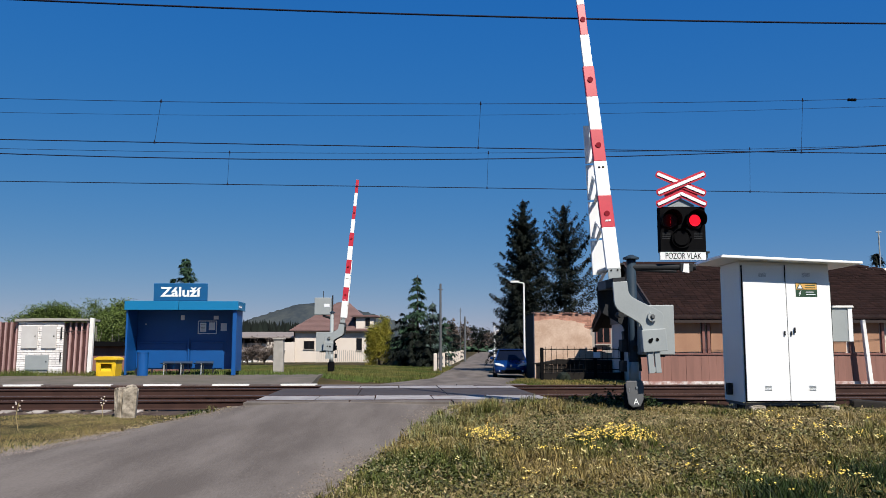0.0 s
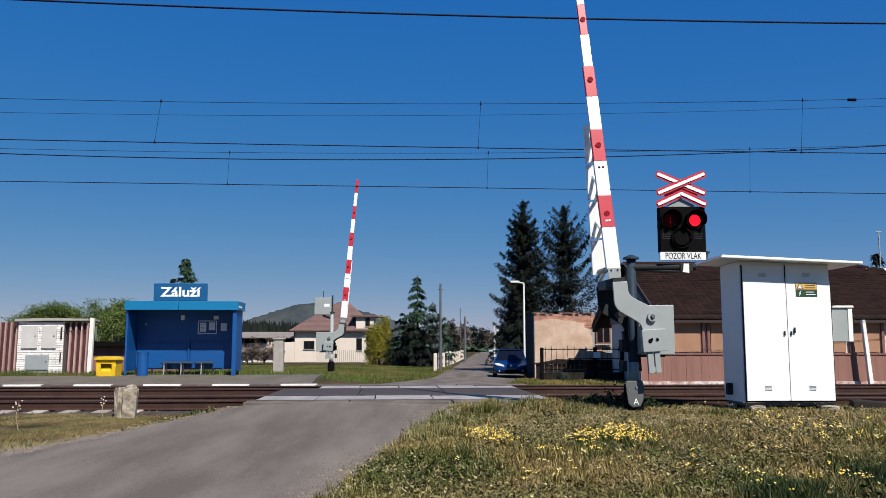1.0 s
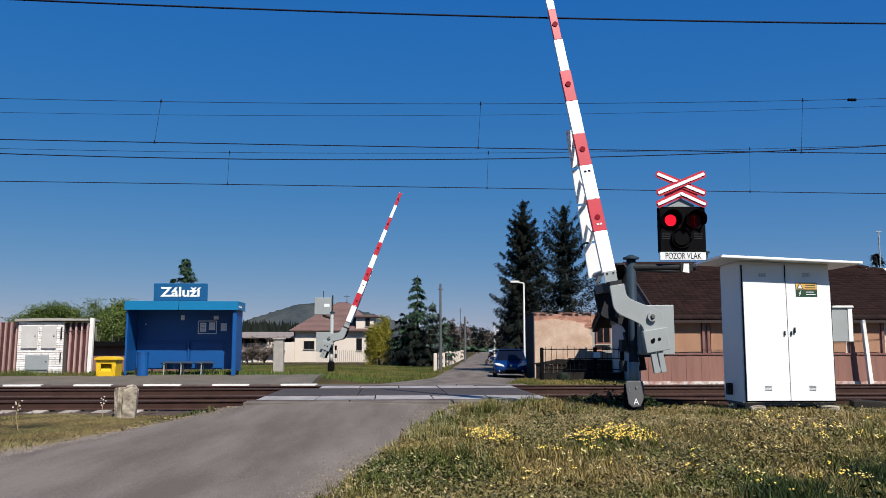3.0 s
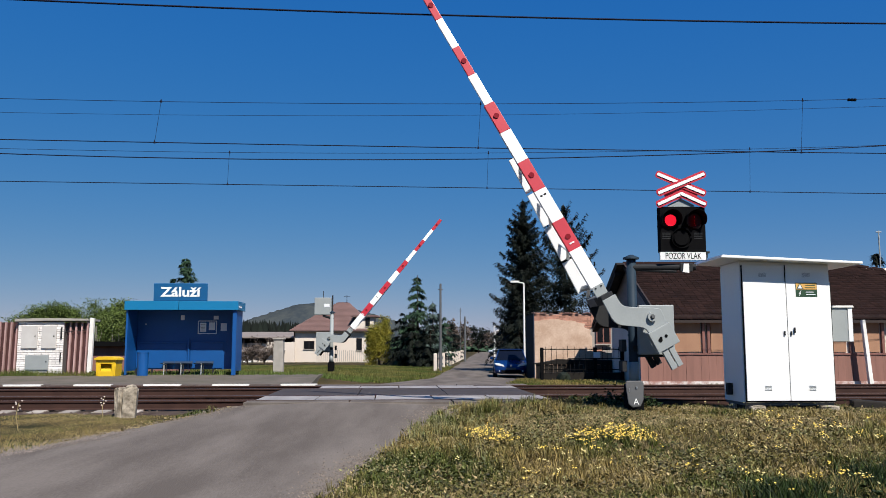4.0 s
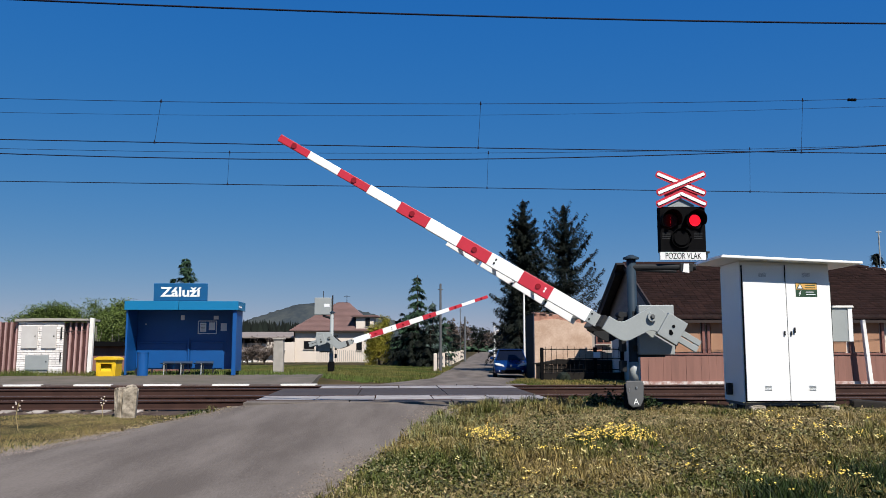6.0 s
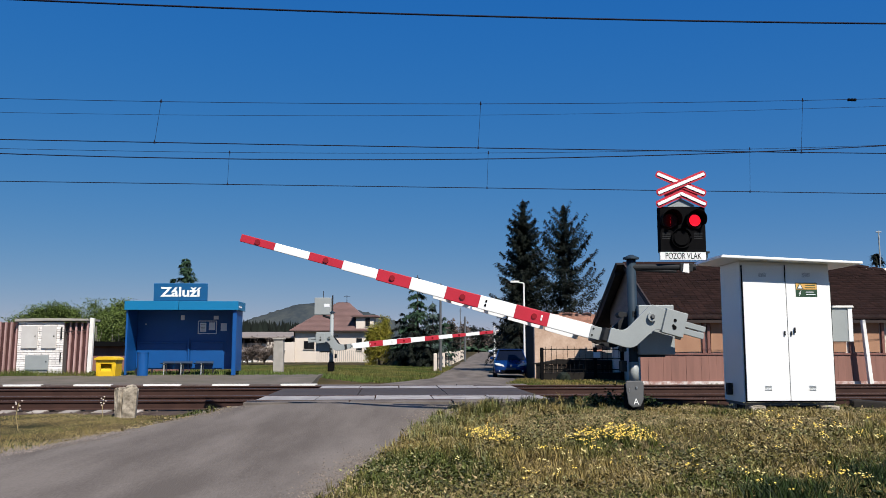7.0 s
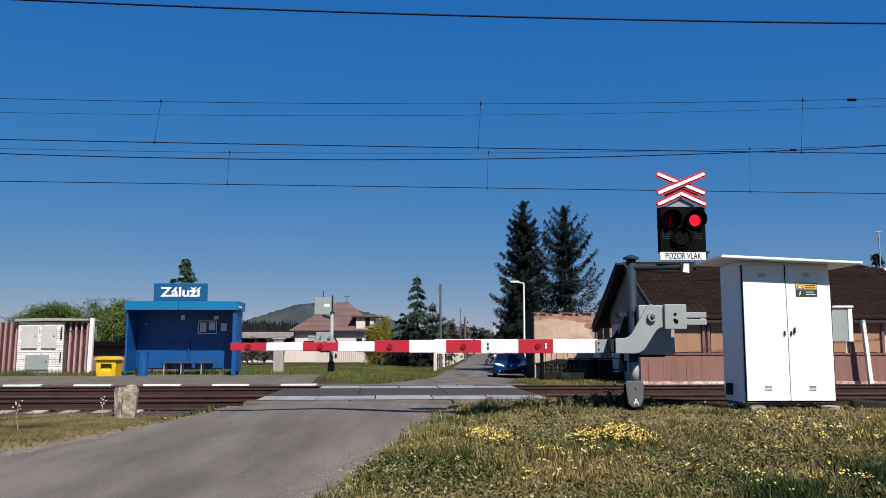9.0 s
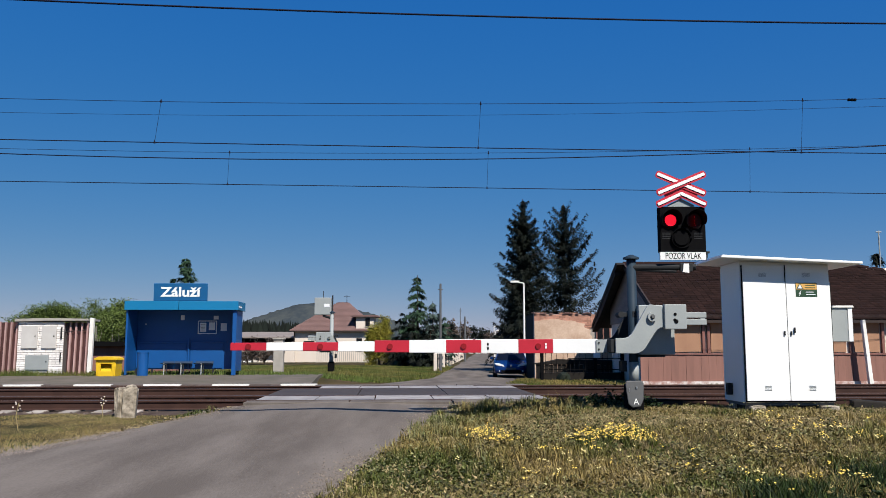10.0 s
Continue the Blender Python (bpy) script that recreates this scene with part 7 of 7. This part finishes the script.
blades("verge_grass", -11, -3.5, 9.5, 15.75, 95000, 0.02, 0.07, 0.009, M_DRYBLADE, 4, "short dry grass beside the lane", lambda x, y, r: (x < road_left(y) + 0.1))
blades("verge_grass", -11, -3.5, 9.5, 15.75, 50000, 0.02, 0.08, 0.009, M_BLADE, 64, "short olive grass beside the lane", lambda x, y, r: (x < road_left(y) + 0.1))
blades("lawn_grass", -16, 3.5, 28.6, 62, 150000, 0.04, 0.13, 0.03, M_LAWN, 5, "green lawn beyond the platform", lambda x, y, r: x < road_left(y) + 0.1)
blades("lawn_grass", 1.6, 8.5, 25.3, 34, 22000, 0.04, 0.13, 0.018, M_BLADE, 6, "patchy grass before the iron fence", lambda x, y, r: x > road_right(y) - 0.1)
blades("platform_weeds", -15, -2.5, 25.6, 31, 16000, 0.05, 0.2, 0.02, M_LEAF, 7, "weeds along the back of the platform", lambda x, y, r: (y + 0.065 * -x > 27.6) | (x < -10.9) & (y > 26.0))
blades("platform_grass", -18, -10.85, 25.75, 26.85, 17000, 0.08, 0.30, 0.018, M_LAWN, 9, "rough grass on the platform before the fence", lambda x, y, r: r.uniform(0, 1, len(x)) < smooth(25.7, 26.5, y + 0.25 * np.sin(x * 2.1)))
blades("platform_grass", -18, -10.85, 25.75, 26.85, 9000, 0.04, 0.16, 0.014, M_DRYBLADE, 10, "dry grass on the platform before the fence", lambda x, y, r: r.uniform(0, 1, len(x)) < smooth(25.7, 26.6, y + 0.3 * np.sin(x * 1.6)))
blades("edge_weeds", 1.5, 9.8, 14.6, 15.8, 9000, 0.06, 0.22, 0.014, M_BLADE, 8, "weeds at the edge of the ballast", None, 0.8)


weeds("russet_weeds", 1.5, 2.7, 6.5, 7.6, 9000, 0.045, 0.07, M_RUSSET, 23, "reddish-brown low weeds in the grass", verge)
# Weeds by the post take the shadow there into their dark green.
weeds("track_weeds", 2.2, 3.9, 14.45, 15.2, 1600, 0.06, 0.2, M_LUSH, 24, "green weeds at the barrier post darkened for a shadow", lambda x, y, r: x > 0)
weeds("lush_weeds", 2.4, 7.2, 6.0, 9.4, 22000, 0.06, 0.16, M_LUSH, 25, "lush green weeds on the verge", lush_patch)


def flowers(name, spots, n, size, material, seed, label, heads=4):
    """Clusters of small flower heads on stems, in patches (x, y, spread)."""
    rng = np.random.default_rng(seed)
    V, F = [], []
    for _ in range(n):
        sx, sy, r = spots[rng.integers(0, len(spots))]
        cx, cy = sx + rng.normal(0, r), sy + rng.normal(0, r * 1.3)
        if cx < float(road_right(cy)) + 0.15 or cy > 14.6:
            continue
        cz = float(ground_z(cx, cy)) + rng.uniform(0.09, 0.24)
        for _ in range(rng.integers(2, heads + 1)):
            x, y, z = cx + rng.normal(0, 0.022), cy + rng.normal(0, 0.022), cz + rng.normal(0, 0.012)
            s = size * rng.uniform(0.6, 1.3)
            k = len(V)
            m = 6
            tilt = rng.uniform(-0.5, 0.5)
            V.append((x, y, z + s * 0.1))
            for i in range(m):
                a = 6.283 * i / m
                V.append((x + s * math.cos(a), y + s * math.sin(a), z + s * 0.5 + s * (tilt * math.cos(a) + 0.45 * math.sin(a))))
            F += [(k, k + 1 + i, k + 1 + (i + 1) % m) for i in range(m)]
    o = new(name, raw_mesh(name, V, F, material))
    return tagged(o, label, "flowers", kind="stuff")


DENSE = [(1.72, 10.40, 0.08), (1.95, 10.52, 0.10), (2.15, 10.66, 0.10), (2.33, 10.66, 0.10), (2.48, 10.5, 0.10), (0.62, 10.95, 0.10), (0.48, 11.15, 0.09), (0.74, 10.7, 0.09)]
THIN = [(4.32, 11.46, 0.16), (4.71, 10.92, 0.2), (5.08, 10.52, 0.25), (4.86, 10.52, 0.3), (2.63, 8.72, 0.16), (3.78, 8.84, 0.16), (4.03, 8.18, 0.16), (1.27, 9.98, 0.16), (2.34, 9.76, 0.4), (3.34, 10.14, 0.4), (1.39, 9.7, 0.4), (4.17, 10.52, 0.4), (3.09, 8.12, 0.2), (1.05, 8.62, 0.2)]
flowers("yellow_flowers", DENSE[:5], 150, 0.0098, M_YELLOW, 1, "dense patch of small yellow flowers")
flowers("yellow_flowers", DENSE[5:], 80, 0.0095, M_YELLOW, 5, "dense patch of small yellow flowers")
flowers("yellow_flowers", THIN, 75, 0.0095, M_YELLOW, 2, "scattered small yellow flowers in grass", 6)
flowers("pale_flowers", THIN + [(2.5, 9.6, 1.5), (4.5, 9.5, 1.2), (0.8, 9.0, 0.7)], 85, 0.0088, M_PALE, 3, "scattered pale flower heads in grass", 6)

# dry stalk by the lane
st = thing("dry_stalk", pose(-6.47, 12.95, -0.25) @ Matrix.Scale(1.2, 4), "dry flowering weed stalk beside the lane", "weed")
bm = bm_new()
cyl(bm, (0, 0, -0.05), (-0.05, 0, 0.2), 0.006, 0.005, n=5)
cyl(bm, (-0.05, 0, 0.2), (-0.02, 0, 0.36), 0.005, 0.003, n=5)
part("stem", bm, M_DRYBLADE, st)
for i in range(7):
    bm = bm_new()
    bmesh.ops.create_icosphere(bm, subdivisions=1, radius=0.012)
    o = part("seed_head", bm, M_CREAM, st)
    o.matrix_basis = pose(-0.04 + 0.05 * math.sin(i * 2.4), 0.02 * math.cos(i), 0.26 + 0.02 * i)


copy_thing(st, pose(-5.94, 14.85, -0.30, 0, 0, 70))
tufts("corner_tufts", -4.7, -4.02, 14.7, 15.4, 40, 14, 0.14, 0.26, 0.010, M_LAWN, 63, "green grass where the lane meets the track", lambda x, y, r: x > -9)


def grit(name, n, seed, label, side):
    """Loose grit and crumbs of asphalt along an edge of the lane."""
    rng = np.random.default_rng(seed)
    y = rng.uniform(6.5, 15.6, n)
    off = np.abs(rng.normal(0, 0.24, n)) * rng.choice([-0.5, 1.0], n)
    x = road_right(y) - off if side > 0 else road_left(y) + off * 0.8
    r = rng.uniform(0.004, 0.016, n) * rng.uniform(0.6, 1.3, n)
    inside = np.minimum(x - road_left(y), road_right(y) - x)
    u = np.clip((x - road_left(y)) / (road_right(y) - road_left(y)), 0, 1)
    z = np.where(inside > 0.05, road_z(y) - 0.05 * np.abs(u - 0.5) * 2, np.maximum(ground_z(x, y), road_z(y) - 0.055))
    tet = np.array([(1, 0, -0.2), (-0.5, 0.87, -0.2), (-0.5, -0.87, -0.2), (0.1, 0.1, 0.8)])
    a = rng.uniform(0, 6.283, n)
    v = np.repeat(tet[None], n, 0) * r[:, None, None]
    c, s = np.cos(a)[:, None], np.sin(a)[:, None]
    v = np.stack([v[..., 0] * c - v[..., 1] * s, v[..., 0] * s + v[..., 1] * c, v[..., 2]], -1) + np.stack([x, y, z], -1)[:, None, :]
    f = (np.array([(0, 1, 3), (1, 2, 3), (2, 0, 3)])[None] + 4 * np.arange(n)[:, None, None]).reshape(-1, 3)
    o = new(name, raw_mesh(name, v.reshape(-1, 3), f, M_GRIT))
    return tagged(o, label, "grit", kind="stuff")


grit("road_grit", 11000, 31, "loose grit along the edge of the lane", 1)
grit("road_grit", 4000, 32, "loose grit along the edge of the lane", -1)
def shoulder_gravel():
    """Pale crushed stone where the lane's shoulder is worn bare."""
    rng = np.random.default_rng(35)
    n = 3400
    y = rng.uniform(9.0, 12.6, n)
    x = road_left(y) + rng.normal(-0.10, 0.16, n) * (1.1 - 0.6 * smooth(11, 12.6, y))
    r = rng.uniform(0.006, 0.02, n)
    inside = x - road_left(y)
    z = np.where(inside > 0.0, road_z(y) - 0.048, np.maximum(ground_z(x, y), road_z(y) - 0.055)) + 0.002
    tet = np.array([(1, 0, -0.2), (-0.5, 0.87, -0.2), (-0.5, -0.87, -0.2), (0.1, 0.1, 0.7)])
    a = rng.uniform(0, 6.283, n)
    v = np.repeat(tet[None], n, 0) * r[:, None, None]
    c, s = np.cos(a)[:, None], np.sin(a)[:, None]
    v = np.stack([v[..., 0] * c - v[..., 1] * s, v[..., 0] * s + v[..., 1] * c, v[..., 2]], -1) + np.stack([x, y, z], -1)[:, None, :]
    f = (np.array([(0, 1, 3), (1, 2, 3), (2, 0, 3)])[None] + 4 * np.arange(n)[:, None, None]).reshape(-1, 3)
    tagged(new("shoulder_gravel", raw_mesh("shoulder_gravel", v.reshape(-1, 3), f, M_PALEGRIT)), "pale crushed stone on the worn shoulder", "gravel", kind="stuff")


shoulder_gravel()
bm = bm_new()
box(bm, -0.5, -0.11, -0.06, 0.5, 0.11, 0.09, 0.02)
for v in bm.verts:
    v.co += Vector((0.03 * math.sin(v.co.z * 90), 0.015 * math.sin(v.co.x * 23), 0.018 * math.sin(v.co.x * 17 + v.co.y * 40)))
o = part("old_sleeper", bm, M_TARSHADE)
o.matrix_basis = pose(7.55, 14.55, 0.0, 0, 3, -6)
tagged(o, "rotten dark timber sleeper lying in the grass", "sleeper")
weeds("edge_tufts", -6.6, 0.6, 6.5, 15.6, 60000, 0.035, 0.05, M_DRYBLADE, 33, "small dry tufts along the edge of the lane", lambda x, y, r: np.abs(np.minimum(x - road_left(y), road_right(y) - x)) < r.uniform(0.02, 0.35, len(x)))


# ---- what moves ----
NEAR = [(0.0, 86.25), (2.55, 86.25), (2.7, 85.1), (2.85, 83.05), (3.2, 76.85), (3.5, 70.96), (3.8, 65.0), (4.0, 61.76), (4.5, 53.47), (5.0, 45.74), (5.5, 38.4), (5.7, 35.46), (6.2, 27.7), (6.8, 18.42), (7.0, 15.33), (7.5, 8.28), (8.0, 2.78), (8.5, -0.03), (8.7, -0.09), (10.0, -0.09)]
FAR = [(0.0, 85.0), (2.2, 85.0), (2.5, 79.5), (2.7, 74.6), (3.2, 65.2), (3.8, 54.5), (4.0, 51.2), (4.5, 42.0), (5.0, 34.1), (5.5, 26.3), (5.7, 23.2), (6.2, 15.2), (6.8, 7.1), (7.0, 5.7), (7.5, 3.3), (8.0, 0.2), (8.4, -0.4), (10.0, -0.4)]


def motions():
    px, py, pz = near_arm.matrix_basis.translation
    walk(near_arm, [(t, pose(px, py, pz, 0, a, 0)) for t, a in NEAR])
    px, py, pz = far_arm.matrix_basis.translation
    walk(far_arm, [(t, pose(px, py, pz, 0, -a, 0)) for t, a in FAR])
    # each flasher turns its lit face away when it is off
    for lamp, off, lit0 in ((flash_left, 73.6, False), (flash_right, 72.0, True)):
        p = lamp.matrix_basis.translation.copy()
        rows = [(0.0, 0.0 if lit0 else off)]
        changes = []
        for k in range(9):
            changes += [(0.14 + 1.178 * k, "left"), (0.68 + 1.178 * k, "right")]
        me = "left" if lamp is flash_left else "right"
        for tc, who in changes:
            if tc > 9.9:
                continue
            on = who == me
            rows += [(tc - 0.03, off if on else 0.0), (tc + 0.07, 0.0 if on else off)]
        rows.append((10.0, rows[-1][1]))
        walk(lamp, [(t, pose(p.x, p.y, p.z, 0, 0, a)) for t, a in rows])


motions()
